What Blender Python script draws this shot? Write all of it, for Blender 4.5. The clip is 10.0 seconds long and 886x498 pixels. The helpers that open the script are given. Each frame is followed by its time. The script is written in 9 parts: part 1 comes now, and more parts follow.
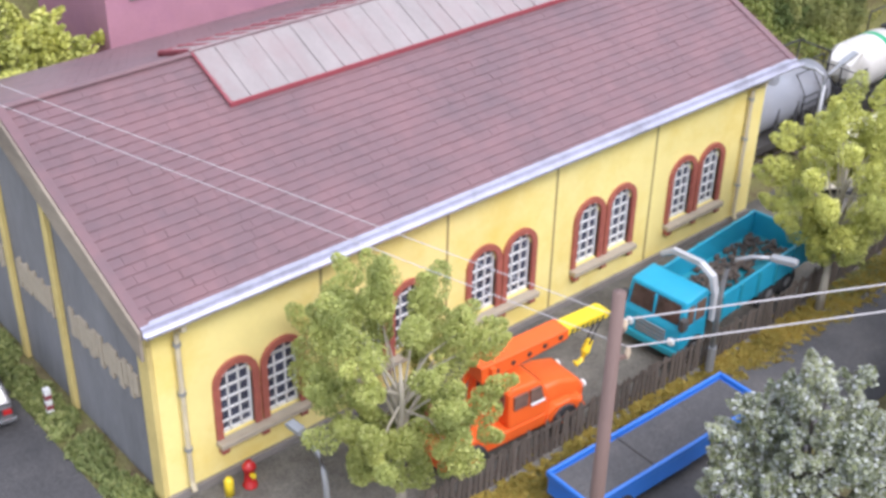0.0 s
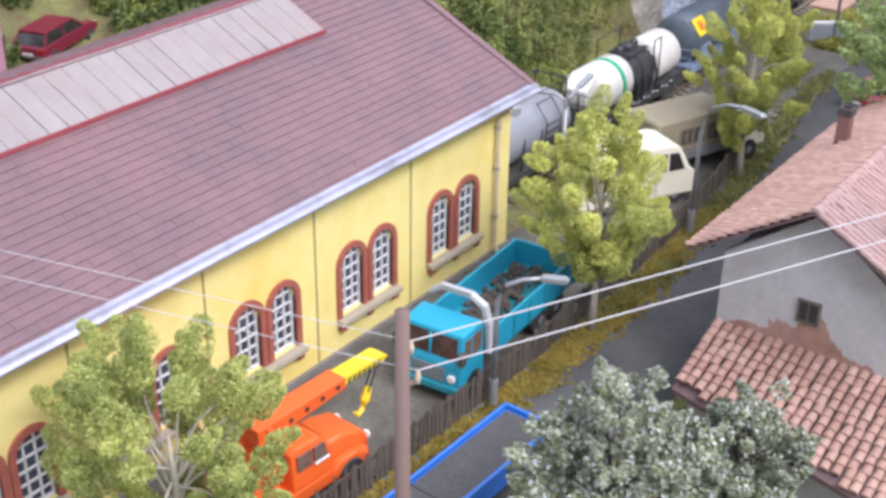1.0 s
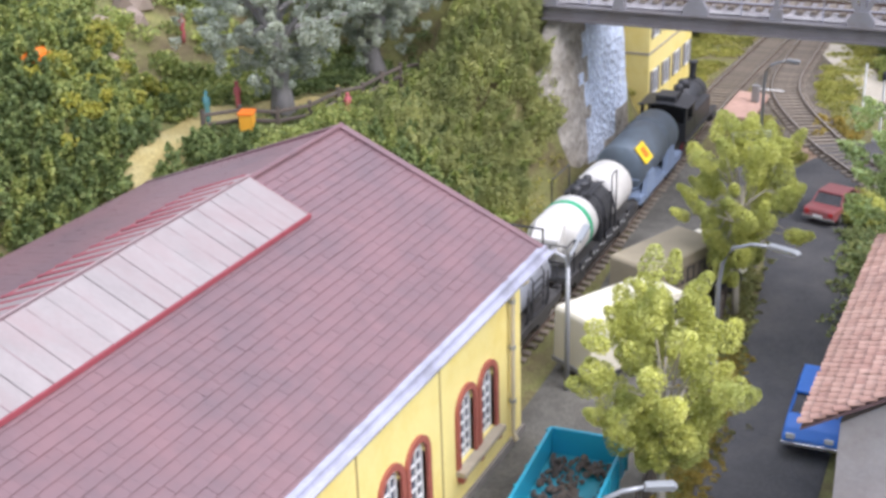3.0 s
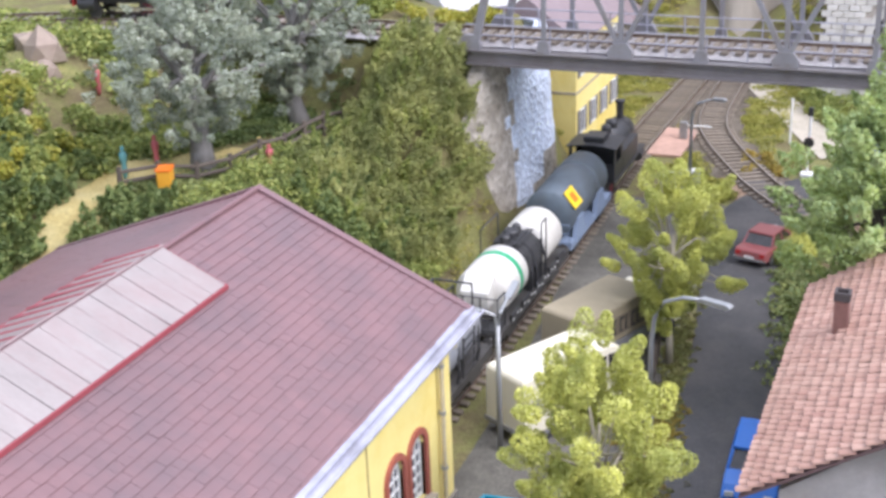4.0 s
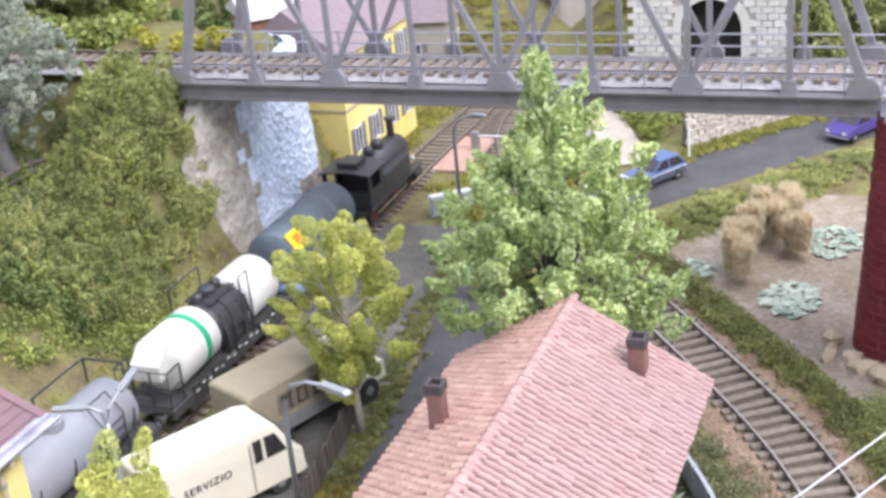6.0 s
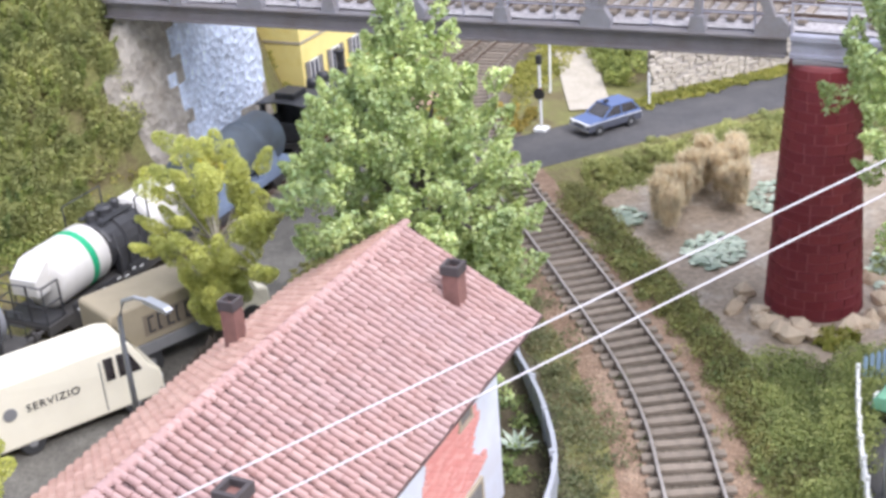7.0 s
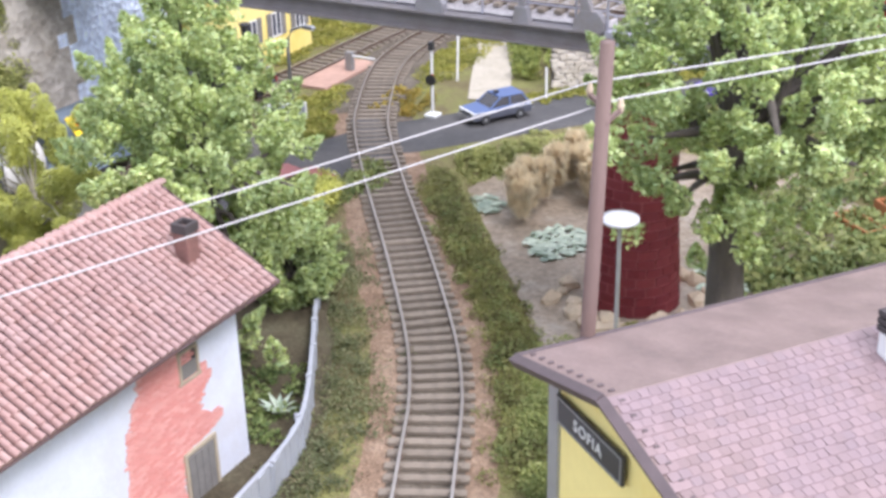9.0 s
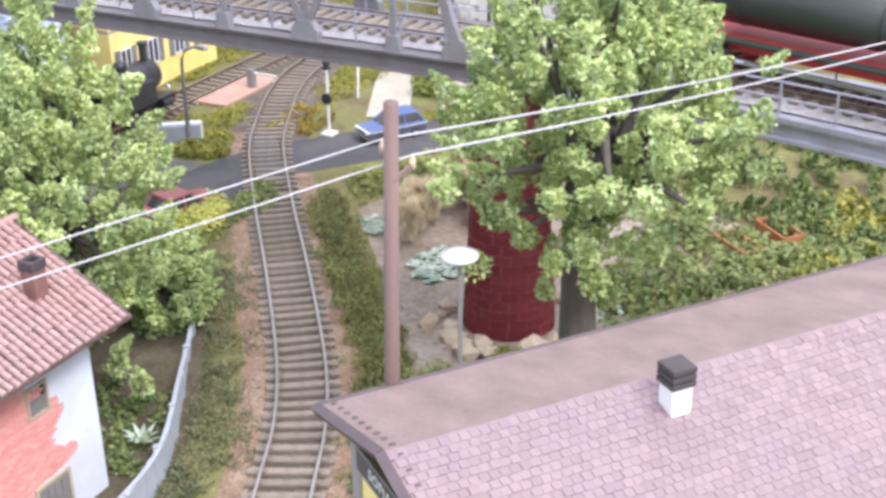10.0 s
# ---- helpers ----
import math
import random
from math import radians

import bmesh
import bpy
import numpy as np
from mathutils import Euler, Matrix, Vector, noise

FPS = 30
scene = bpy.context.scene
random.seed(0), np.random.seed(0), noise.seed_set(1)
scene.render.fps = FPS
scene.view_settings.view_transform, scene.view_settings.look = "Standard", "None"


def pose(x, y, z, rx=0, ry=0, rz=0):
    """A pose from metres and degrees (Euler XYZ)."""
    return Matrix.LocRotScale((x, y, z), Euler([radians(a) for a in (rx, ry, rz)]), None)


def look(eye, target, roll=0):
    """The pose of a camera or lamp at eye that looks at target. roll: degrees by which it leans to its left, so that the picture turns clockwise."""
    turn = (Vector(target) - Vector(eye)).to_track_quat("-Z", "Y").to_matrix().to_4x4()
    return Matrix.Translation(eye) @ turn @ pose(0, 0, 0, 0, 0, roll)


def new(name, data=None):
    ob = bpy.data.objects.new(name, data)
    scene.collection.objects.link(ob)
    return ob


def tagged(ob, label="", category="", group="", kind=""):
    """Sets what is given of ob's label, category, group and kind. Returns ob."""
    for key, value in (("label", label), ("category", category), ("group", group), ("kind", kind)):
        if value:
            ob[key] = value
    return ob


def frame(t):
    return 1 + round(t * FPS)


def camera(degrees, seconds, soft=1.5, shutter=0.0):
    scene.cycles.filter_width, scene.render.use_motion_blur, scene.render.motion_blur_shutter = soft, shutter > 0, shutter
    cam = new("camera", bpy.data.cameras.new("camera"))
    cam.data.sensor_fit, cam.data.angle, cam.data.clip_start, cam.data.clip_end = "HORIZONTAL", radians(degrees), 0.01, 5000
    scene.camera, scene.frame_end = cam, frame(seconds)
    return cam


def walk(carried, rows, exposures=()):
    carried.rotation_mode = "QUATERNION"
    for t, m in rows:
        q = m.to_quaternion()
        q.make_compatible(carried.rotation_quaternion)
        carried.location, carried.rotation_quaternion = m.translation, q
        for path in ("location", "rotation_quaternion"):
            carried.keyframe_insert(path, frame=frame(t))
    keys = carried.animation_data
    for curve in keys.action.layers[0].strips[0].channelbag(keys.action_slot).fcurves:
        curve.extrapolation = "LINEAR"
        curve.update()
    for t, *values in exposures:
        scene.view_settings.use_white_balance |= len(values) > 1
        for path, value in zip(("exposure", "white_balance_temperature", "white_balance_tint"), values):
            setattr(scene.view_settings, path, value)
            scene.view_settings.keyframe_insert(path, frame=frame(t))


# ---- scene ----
# A model railway in H0: the numbers are metres of the full-size place, U brings them to the layout's true size.
U = 1.0 / 87.0
cam = camera(38.1, 10.0, soft=3.3)
PATH = [
    (0, (-34.454, -22.986, 23.385), (-33.342, -21.711, 22.319), 1.30),
    (0.5, (-33.902, -23.382, 22.599), (-32.636, -22.213, 21.583), 1.40),
    (1, (-33.768, -21.962, 21.554), (-32.348, -20.923, 20.603), 0.90),
    (1.5, (-33.969, -19.324, 20.947), (-32.464, -18.370, 20.037), 0.10),
    (2, (-33.038, -16.700, 20.489), (-31.465, -15.811, 19.631), -1.10),
    (2.5, (-32.119, -14.948, 20.434), (-30.498, -14.099, 19.628), -1.20),
    (2.7, (-32.094, -14.150, 20.851), (-30.464, -13.311, 20.052), -1.60),
    (3.8, (-30.377, -12.602, 21.130), (-28.684, -11.855, 20.372), -2.00),
    (4, (-30.254, -12.981, 21.501), (-28.554, -12.249, 20.744), -2.30),
    (4.5, (-28.383, -14.595, 22.320), (-26.670, -13.889, 21.568), -3.70),
    (5, (-25.987, -16.384, 22.431), (-24.265, -15.712, 21.668), -4.60),
    (5.5, (-23.521, -18.591, 22.513), (-21.804, -17.910, 21.744), -4.50),
    (5.7, (-22.607, -19.557, 22.328), (-20.901, -18.866, 21.546), -5.30),
    (6.8, (-18.442, -25.558, 20.255), (-16.819, -24.748, 19.410), -4.40),
    (7, (-18.131, -26.543, 19.923), (-16.521, -25.711, 19.076), -4.60),
    (7.5, (-17.152, -28.814, 19.078), (-15.573, -27.933, 18.224), -4.20),
    (8, (-15.975, -30.614, 18.752), (-14.441, -29.658, 17.896), -3.20),
    (8.5, (-15.409, -32.194, 18.596), (-13.878, -31.229, 17.746), -2.00),
    (9, (-15.571, -33.767, 19.353), (-14.001, -32.866, 18.503), -1.40),
    (9.5, (-15.580, -34.477, 20.144), (-13.997, -33.607, 19.284), -1.40),
    (10, (-14.351, -36.078, 20.331), (-12.748, -35.241, 19.476), -0.70),
]
walk(cam, [(t, look(Vector(eye) * U, Vector(target) * U, roll)) for t, eye, target, roll in PATH], [(0, -0.06), (2.5, -0.02), (4.0, 0.1), (5.5, 0.25), (7.0, 0.18), (8.5, 0.13), (9.2, 0.2), (10, 0.3)])

# ---- light: soft ceiling lamps of an exhibition hall, and its bounced light ----
world = bpy.data.worlds.new("hall")
world.use_nodes = True
scene.world = world
wn = world.node_tree.nodes
wn["Background"].inputs[0].default_value = (0.87, 0.95, 1.2, 1)
wn["Background"].inputs[1].default_value = 1.3


def ceiling_lamp(x, y, z, sx, sy, power, colour):
    data = bpy.data.lights.new("ceiling_lamp", "AREA")
    data.shape, data.size, data.size_y = "RECTANGLE", sx * U, sy * U
    data.energy, data.color = power * U * U, colour
    ob = new("ceiling_lamp", data)
    ob.matrix_world = look(Vector((x, y, z)) * U, Vector((5, -8, 0)) * U)
    return tagged(ob, "long white ceiling lamp of the exhibition hall", "lamp", "hall lamps")


ceiling_lamp(-45, -135, 150, 150, 40, 470000, (1.0, 0.962, 1.04))
ceiling_lamp(70, -60, 200, 150, 40, 215000, (1.0, 0.962, 1.04))


# ---- builders ----
def rng(n):
    return np.random.default_rng(n)


def smooth(a, b, v):
    t = min(1.0, max(0.0, (v - a) / (b - a)))
    return t * t * (3 - 2 * t)


def place(ob, x, y, z, rz=0.0, rx=0.0, ry=0.0):
    ob.matrix_basis = pose(x * U, y * U, z * U, rx, ry, rz) @ Matrix.Scale(U, 4)
    return ob


def thing(name, x, y, z, rz=0.0, label="", category="", group="", kind="", rx=0.0, ry=0.0):
    return tagged(place(new(name), x, y, z, rz, rx, ry), label, category, group, kind)


def finish(bm, name, material, soft=False):
    me = bpy.data.meshes.new(name)
    bm.normal_update()
    bm.to_mesh(me)
    bm.free()
    for m in material if isinstance(material, (list, tuple)) else [material]:
        me.materials.append(m)
    if soft:
        for p in me.polygons:
            p.use_smooth = True
    return me


def part(name, bm, material, parent, label="", soft=False):
    ob = new(name, finish(bm, name, material, soft))
    ob.parent = parent
    return tagged(ob, label)


def piece(name, mesh, parent, m):
    ob = new(name, mesh)
    ob.parent = parent
    ob.matrix_local = m
    return ob


def setting(name, bm, material, label, category, soft=False, kind="structure"):
    ob = new(name, finish(bm, name, material, soft))
    place(ob, 0, 0, 0)
    return tagged(ob, label, category, "", kind)


def B():
    return bmesh.new()


def box(bm, x0, x1, y0, y1, z0, z1, bevel=0.0, m=None, mat=0):
    made = bmesh.ops.create_cube(bm, size=1.0)["verts"]
    for v in made:
        v.co = Vector((x0 + (v.co.x + 0.5) * (x1 - x0), y0 + (v.co.y + 0.5) * (y1 - y0), z0 + (v.co.z + 0.5) * (z1 - z0)))
    faces = list({f for v in made for f in v.link_faces})
    for f in faces:
        f.material_index = mat
    if m is not None:
        bmesh.ops.transform(bm, matrix=m, verts=made)
    if bevel:
        bmesh.ops.bevel(bm, geom=list({e for v in made for e in v.link_edges}), offset=bevel, segments=2, affect="EDGES", profile=0.6)
    return bm


def prism(bm, outline, y0, y1, pinch=None, bevel=0.0):
    """An outline in x and z drawn out from y0 to y1; pinch(x, z) narrows it there."""
    mid = (y0 + y1) / 2
    rows = []
    for y in (y0, y1):
        rows.append([bm.verts.new((x, mid + (y - mid) * (pinch(x, z) if pinch else 1.0), z)) for x, z in outline])
    n = len(outline)
    made = [bm.faces.new(rows[0]), bm.faces.new(rows[1][::-1])]
    for i in range(n):
        made.append(bm.faces.new((rows[0][i], rows[1][i], rows[1][(i + 1) % n], rows[0][(i + 1) % n])))
    bmesh.ops.recalc_face_normals(bm, faces=made)
    if bevel:
        bmesh.ops.bevel(bm, geom=list({e for f in made for e in f.edges}), offset=bevel, segments=2, affect="EDGES", profile=0.6)
    return bm


def tube(bm, pts, radii, n=8, caps=True):
    pts = [Vector(p) for p in pts]
    if not isinstance(radii, (list, tuple)):
        radii = [radii] * len(pts)
    rings = []
    for i, p in enumerate(pts):
        way = (pts[min(i + 1, len(pts) - 1)] - pts[max(i - 1, 0)]).normalized()
        side = way.cross(Vector((0.31, 0.17, 0.93) if abs(way.z) < 0.9 else (1, 0.1, 0))).normalized()
        up = side.cross(way)
        rings.append([bm.verts.new(p + (side * math.cos(a) + up * math.sin(a)) * radii[i]) for a in (2 * math.pi * k / n for k in range(n))])
    for a, b in zip(rings, rings[1:]):
        for k in range(n):
            bm.faces.new((a[k], a[(k + 1) % n], b[(k + 1) % n], b[k]))
    if caps:
        bm.faces.new(rings[0][::-1])
        bm.faces.new(rings[-1])
    return bm


def lathe(bm, outline, n=16, m=None):
    """An outline of radius and height turned about z."""
    rings = [[bm.verts.new((r * math.cos(2 * math.pi * k / n), r * math.sin(2 * math.pi * k / n), z)) for k in range(n)] for r, z in outline]
    for a, b in zip(rings, rings[1:]):
        for k in range(n):
            bm.faces.new((a[k], a[(k + 1) % n], b[(k + 1) % n], b[k]))
    bm.faces.new(rings[0][::-1])
    bm.faces.new(rings[-1])
    if m is not None:
        bmesh.ops.transform(bm, matrix=m, verts=[v for r in rings for v in r])
    return bm


def lying(x, y, z, axis="y"):
    return Matrix.Translation((x, y, z)) @ (pose(0, 0, 0, 90, 0, 0) if axis == "y" else pose(0, 0, 0, 0, 90, 0))


def strip(bm, pts, width, z, thick=0.0, profile=None, lift=None):
    """A band along a line of x, y; profile: offsets and heights across it."""
    profile = profile or [(-width / 2, 0), (width / 2, 0)]
    rows = []
    for i, p in enumerate(pts):
        a, b = Vector(pts[max(i - 1, 0)]), Vector(pts[min(i + 1, len(pts) - 1)])
        way = (b - a).normalized()
        side = Vector((way.y, -way.x))
        rows.append([bm.verts.new((p[0] + side.x * o, p[1] + side.y * o, z + h + (lift(i) if lift else 0))) for o, h in profile])
    for a, b in zip(rows, rows[1:]):
        for k in range(len(profile) - 1):
            bm.faces.new((a[k], a[k + 1], b[k + 1], b[k]))
    return bm


def along(pts, step):
    """Points at even steps along a smooth line through pts."""
    P = [np.array(p, float) for p in pts]
    P = [2 * P[0] - P[1]] + P + [2 * P[-1] - P[-2]]
    fine = []
    for i in range(1, len(P) - 2):
        for k in range(24):
            t = k / 24
            fine.append(0.5 * (2 * P[i] + (P[i + 1] - P[i - 1]) * t + (2 * P[i - 1] - 5 * P[i] + 4 * P[i + 1] - P[i + 2]) * t * t
                               + (3 * P[i] - P[i - 1] - 3 * P[i + 1] + P[i + 2]) * t ** 3))
    fine.append(P[-2])
    out, left = [fine[0]], step
    for a, b in zip(fine, fine[1:]):
        d = np.linalg.norm(b - a)
        while d >= left:
            a = a + (b - a) * left / d
            d = np.linalg.norm(b - a)
            out.append(a)
            left = step
        left -= d
    return [tuple(float(c) for c in p) for p in out]


def flakes(name, points, size, material, r, upright=0.0, long=1.35):
    """Many small leaves at the given points, each bent along its middle."""
    n = len(points)
    nrm = r.normal(size=(n, 3))
    nrm[:, 2] = np.abs(nrm[:, 2]) + 0.35
    nrm /= np.linalg.norm(nrm, axis=1)[:, None]
    t = r.normal(size=(n, 3))
    t[:, 2] += upright * 3
    t -= nrm * (t * nrm).sum(1)[:, None]
    t /= np.linalg.norm(t, axis=1)[:, None]
    s = np.cross(nrm, t)
    k = (size * r.uniform(0.6, 1.35, n))[:, None]
    v = np.empty((n, 4, 3))
    v[:, 0] = points - t * k * long / 2
    v[:, 1] = points + s * k * 0.42 + nrm * k * 0.12
    v[:, 2] = points + t * k * long / 2
    v[:, 3] = points - s * k * 0.42 + nrm * k * 0.12
    me = bpy.data.meshes.new(name)
    me.vertices.add(4 * n)
    me.vertices.foreach_set("co", v.ravel().astype(np.float32))
    me.loops.add(4 * n)
    me.loops.foreach_set("vertex_index", np.arange(4 * n, dtype=np.int32))
    me.polygons.add(n)
    me.polygons.foreach_set("loop_start", np.arange(0, 4 * n, 4, dtype=np.int32))
    me.update(calc_edges=True)
    me.materials.append(material)
    return me


# ---- materials ----
def shader(name, rough=0.7, metal=0.0, spec=0.5):
    m = bpy.data.materials.new(name)
    m.use_nodes = True
    nt = m.node_tree
    p = nt.nodes["Principled BSDF"]
    p.inputs["Roughness"].default_value, p.inputs["Metallic"].default_value = rough, metal
    p.inputs["Specular IOR Level"].default_value = spec
    return m, nt, p


def node(nt, kind, **values):
    n = nt.nodes.new(kind)
    for key, value in values.items():
        n.inputs[key.replace("_", " ")].default_value = value
    return n


def noise_at(nt, scale, detail=4.0, rough=0.6, vec=None, stretch=None):
    n = node(nt, "ShaderNodeTexNoise", Scale=scale, Detail=detail, Roughness=rough)
    if vec is None:
        tc = nt.nodes.new("ShaderNodeTexCoord")
        vec = tc.outputs["Object"]
    if stretch:
        mp = nt.nodes.new("ShaderNodeMapping")
        mp.inputs["Scale"].default_value = stretch
        nt.links.new(vec, mp.inputs["Vector"])
        vec = mp.outputs["Vector"]
    nt.links.new(vec, n.inputs["Vector"])
    return n.outputs["Fac"]


def ramp(nt, fac, stops):
    r = nt.nodes.new("ShaderNodeValToRGB")
    while len(r.color_ramp.elements) < len(stops):
        r.color_ramp.elements.new(0.5)
    for e, (pos, col) in zip(r.color_ramp.elements, stops):
        e.position, e.color = pos, (*col, 1)
    nt.links.new(fac, r.inputs["Fac"])
    return r.outputs["Color"]


def mix(nt, fac, a, b, kind="MIX"):
    n = nt.nodes.new("ShaderNodeMix")
    n.data_type, n.blend_type = "RGBA", kind
    for value, slot in ((fac, n.inputs[0]), (a, n.inputs[6]), (b, n.inputs[7])):
        if isinstance(value, (int, float)):
            slot.default_value = value
        elif isinstance(value, tuple):
            slot.default_value = (*value, 1)
        else:
            nt.links.new(value, slot)
    return n.outputs[2]


def bump(nt, p, height, dist, strength=0.6):
    b = node(nt, "ShaderNodeBump", Strength=strength, Distance=dist * U)
    nt.links.new(height, b.inputs["Height"])
    nt.links.new(b.outputs["Normal"], p.inputs["Normal"])


def plain(name, col, rough=0.55, metal=0.0, vary=0.12, scale=3.0, spec=0.5, relief=0.0, random_tint=0.0, dirt=None, stretch=None):
    """Paint, plaster, metal or plastic with grain at two scales, and dirt."""
    m, nt, p = shader(name, rough, metal, spec)
    lo, hi = tuple(c * (1 - vary) for c in col), tuple(min(1.0, c * (1 + vary)) for c in col)
    big = noise_at(nt, scale, 5.0, 0.6, stretch=stretch)
    c = ramp(nt, big, [(0.3, lo), (0.7, hi)])
    fine = noise_at(nt, scale * 11, 3.0, 0.7, stretch=stretch)
    c = mix(nt, 0.35, c, ramp(nt, fine, [(0.3, lo), (0.7, hi)]))
    if dirt:
        amount = ramp(nt, noise_at(nt, scale * 0.45, 6.0, 0.72, stretch=stretch), [(0.46, (0, 0, 0)), (0.7, (1, 1, 1))])
        c = mix(nt, amount, c, mix(nt, 0.65, c, dirt))
    if random_tint:
        info = nt.nodes.new("ShaderNodeObjectInfo")
        c = mix(nt, 1.0, c, ramp(nt, info.outputs["Random"], [(0.0, (1 - random_tint,) * 3), (1.0, (1.0, 1.0, 1.0))]), "MULTIPLY")
    nt.links.new(c, p.inputs["Base Color"])
    if relief:
        bump(nt, p, fine, relief)
    return m


def leaf(name, cols, rough=0.55, through_light=0.35):
    """Leaves: each its own tint of the given colours, some light passing through."""
    m, nt, p = shader(name, rough, 0.0, 0.35)
    g = nt.nodes.new("ShaderNodeNewGeometry")
    step = 1.0 / (len(cols) - 1)
    c = ramp(nt, g.outputs["Random Per Island"], [(i * step, col) for i, col in enumerate(cols)])
    patch = noise_at(nt, 0.55, 3.0)
    c = mix(nt, 0.8, c, mix(nt, 1.0, c, ramp(nt, patch, [(0.35, (0.62, 0.66, 0.55)), (0.65, (1.25, 1.2, 1.0))]), "MULTIPLY"))
    nt.links.new(c, p.inputs["Base Color"])
    t = nt.nodes.new("ShaderNodeBsdfTranslucent")
    nt.links.new(c, t.inputs["Color"])
    s = nt.nodes.new("ShaderNodeMixShader")
    s.inputs[0].default_value = through_light
    nt.links.new(p.outputs[0], s.inputs[1])
    nt.links.new(t.outputs[0], s.inputs[2])
    nt.links.new(s.outputs[0], nt.nodes["Material Output"].inputs["Surface"])
    return m


def scatter(name, stops, scale, relief=0.03, rough=0.9, grain=14.0, contrast=0.22):
    """Loose ground: grains of several colours over broad patches."""
    m, nt, p = shader(name, rough, 0.0, 0.2)
    broad = ramp(nt, noise_at(nt, scale, 6.0, 0.68), stops)
    tc = nt.nodes.new("ShaderNodeTexCoord")
    v = node(nt, "ShaderNodeTexVoronoi", Scale=grain)
    nt.links.new(tc.outputs["Object"], v.inputs["Vector"])
    bw = nt.nodes.new("ShaderNodeRGBToBW")
    nt.links.new(v.outputs["Color"], bw.inputs["Color"])
    c = mix(nt, 1.0, broad, ramp(nt, bw.outputs["Val"], [(0.1, (1 - contrast,) * 3), (0.9, (1 + contrast,) * 3)]), "MULTIPLY")
    nt.links.new(c, p.inputs["Base Color"])
    bump(nt, p, v.outputs["Distance"], relief, 0.8)
    return m


def tile_tint(name, cols, rough=0.75, scale=2.0, dirt=(0.2, 0.12, 0.1)):
    """Roof tiles and bricks: each piece its own tint."""
    m, nt, p = shader(name, rough, 0.0, 0.4)
    info = nt.nodes.new("ShaderNodeObjectInfo")
    g = nt.nodes.new("ShaderNodeNewGeometry")
    add = nt.nodes.new("ShaderNodeMath")
    add.operation = "ADD"
    nt.links.new(info.outputs["Random"], add.inputs[0])
    nt.links.new(g.outputs["Random Per Island"], add.inputs[1])
    fr = nt.nodes.new("ShaderNodeMath")
    fr.operation = "FRACT"
    nt.links.new(add.outputs[0], fr.inputs[0])
    step = 1.0 / (len(cols) - 1)
    c = ramp(nt, fr.outputs[0], [(i * step, col) for i, col in enumerate(cols)])
    n1 = noise_at(nt, scale, 6.0, 0.7)
    pos = node(nt, "ShaderNodeVectorMath")
    pos.operation = "SCALE"
    pos.inputs["Scale"].default_value = 0.35 / U
    nt.links.new(g.outputs["Position"], pos.inputs[0])
    stain = ramp(nt, noise_at(nt, 1.0, 6.0, 0.7, pos.outputs[0]), [(0.42, (0, 0, 0)), (0.72, (0.75, 0.75, 0.75))])
    c = mix(nt, stain, c, dirt)
    nt.links.new(c, p.inputs["Base Color"])
    bump(nt, p, n1, 0.02)
    return m


def glass(name, col=(0.03, 0.035, 0.04), rough=0.12):
    m, nt, p = shader(name, rough, 0.0, 0.7)
    c = ramp(nt, noise_at(nt, 2.5, 3.0), [(0.3, tuple(c * 0.7 for c in col)), (0.7, tuple(c * 1.5 for c in col))])
    nt.links.new(c, p.inputs["Base Color"])
    return m


M_GROUND = scatter("turf", [(0.3, (0.13, 0.10, 0.06)), (0.45, (0.18, 0.155, 0.075)), (0.58, (0.20, 0.20, 0.075)), (0.75, (0.30, 0.27, 0.11))], 0.5, 0.05)
M_ASPHALT = scatter("asphalt", [(0.3, (0.072, 0.071, 0.073)), (0.5, (0.094, 0.091, 0.092)), (0.7, (0.125, 0.118, 0.114))], 0.35, 0.01, 0.85, 30.0)
M_YARD = scatter("yard_earth", [(0.3, (0.085, 0.08, 0.07)), (0.5, (0.135, 0.127, 0.11)), (0.7, (0.19, 0.18, 0.155))], 0.5, 0.015, 0.9, 22.0)
M_BALLAST = scatter("ballast", [(0.3, (0.20, 0.13, 0.088)), (0.5, (0.29, 0.20, 0.14)), (0.7, (0.38, 0.28, 0.205))], 0.8, 0.08, 0.95, 9.0)
M_LOOSESTONE = tile_tint("loose_stones", [(0.18, 0.115, 0.08), (0.31, 0.21, 0.145), (0.42, 0.31, 0.235), (0.26, 0.16, 0.105), (0.35, 0.27, 0.205)], 0.9, 3.0, (0.26, 0.175, 0.12))
M_BALLAST_GREY = scatter("grey_ballast", [(0.3, (0.085, 0.07, 0.055)), (0.5, (0.14, 0.118, 0.093)), (0.7, (0.21, 0.18, 0.145))], 0.8, 0.08, 0.95, 9.0)
M_BALLAST_PALE = scatter("pale_blue_ballast", [(0.3, (0.28, 0.26, 0.26)), (0.5, (0.36, 0.34, 0.34)), (0.7, (0.44, 0.42, 0.42))], 0.8, 0.05, 0.9, 9.0)
M_PATH = scatter("pale_gravel", [(0.3, (0.38, 0.34, 0.27)), (0.5, (0.45, 0.405, 0.33)), (0.7, (0.50, 0.455, 0.375))], 0.6, 0.01, 0.9, 25.0)
M_SAND = scatter("yellow_sand", [(0.3, (0.38, 0.29, 0.11)), (0.5, (0.46, 0.37, 0.16)), (0.7, (0.5, 0.43, 0.22))], 0.6, 0.02, 0.9, 20.0)
M_MUD = scatter("pond_mud", [(0.3, (0.22, 0.17, 0.12)), (0.5, (0.32, 0.26, 0.20)), (0.7, (0.42, 0.38, 0.33))], 0.3, 0.02, 0.35, 6.0)
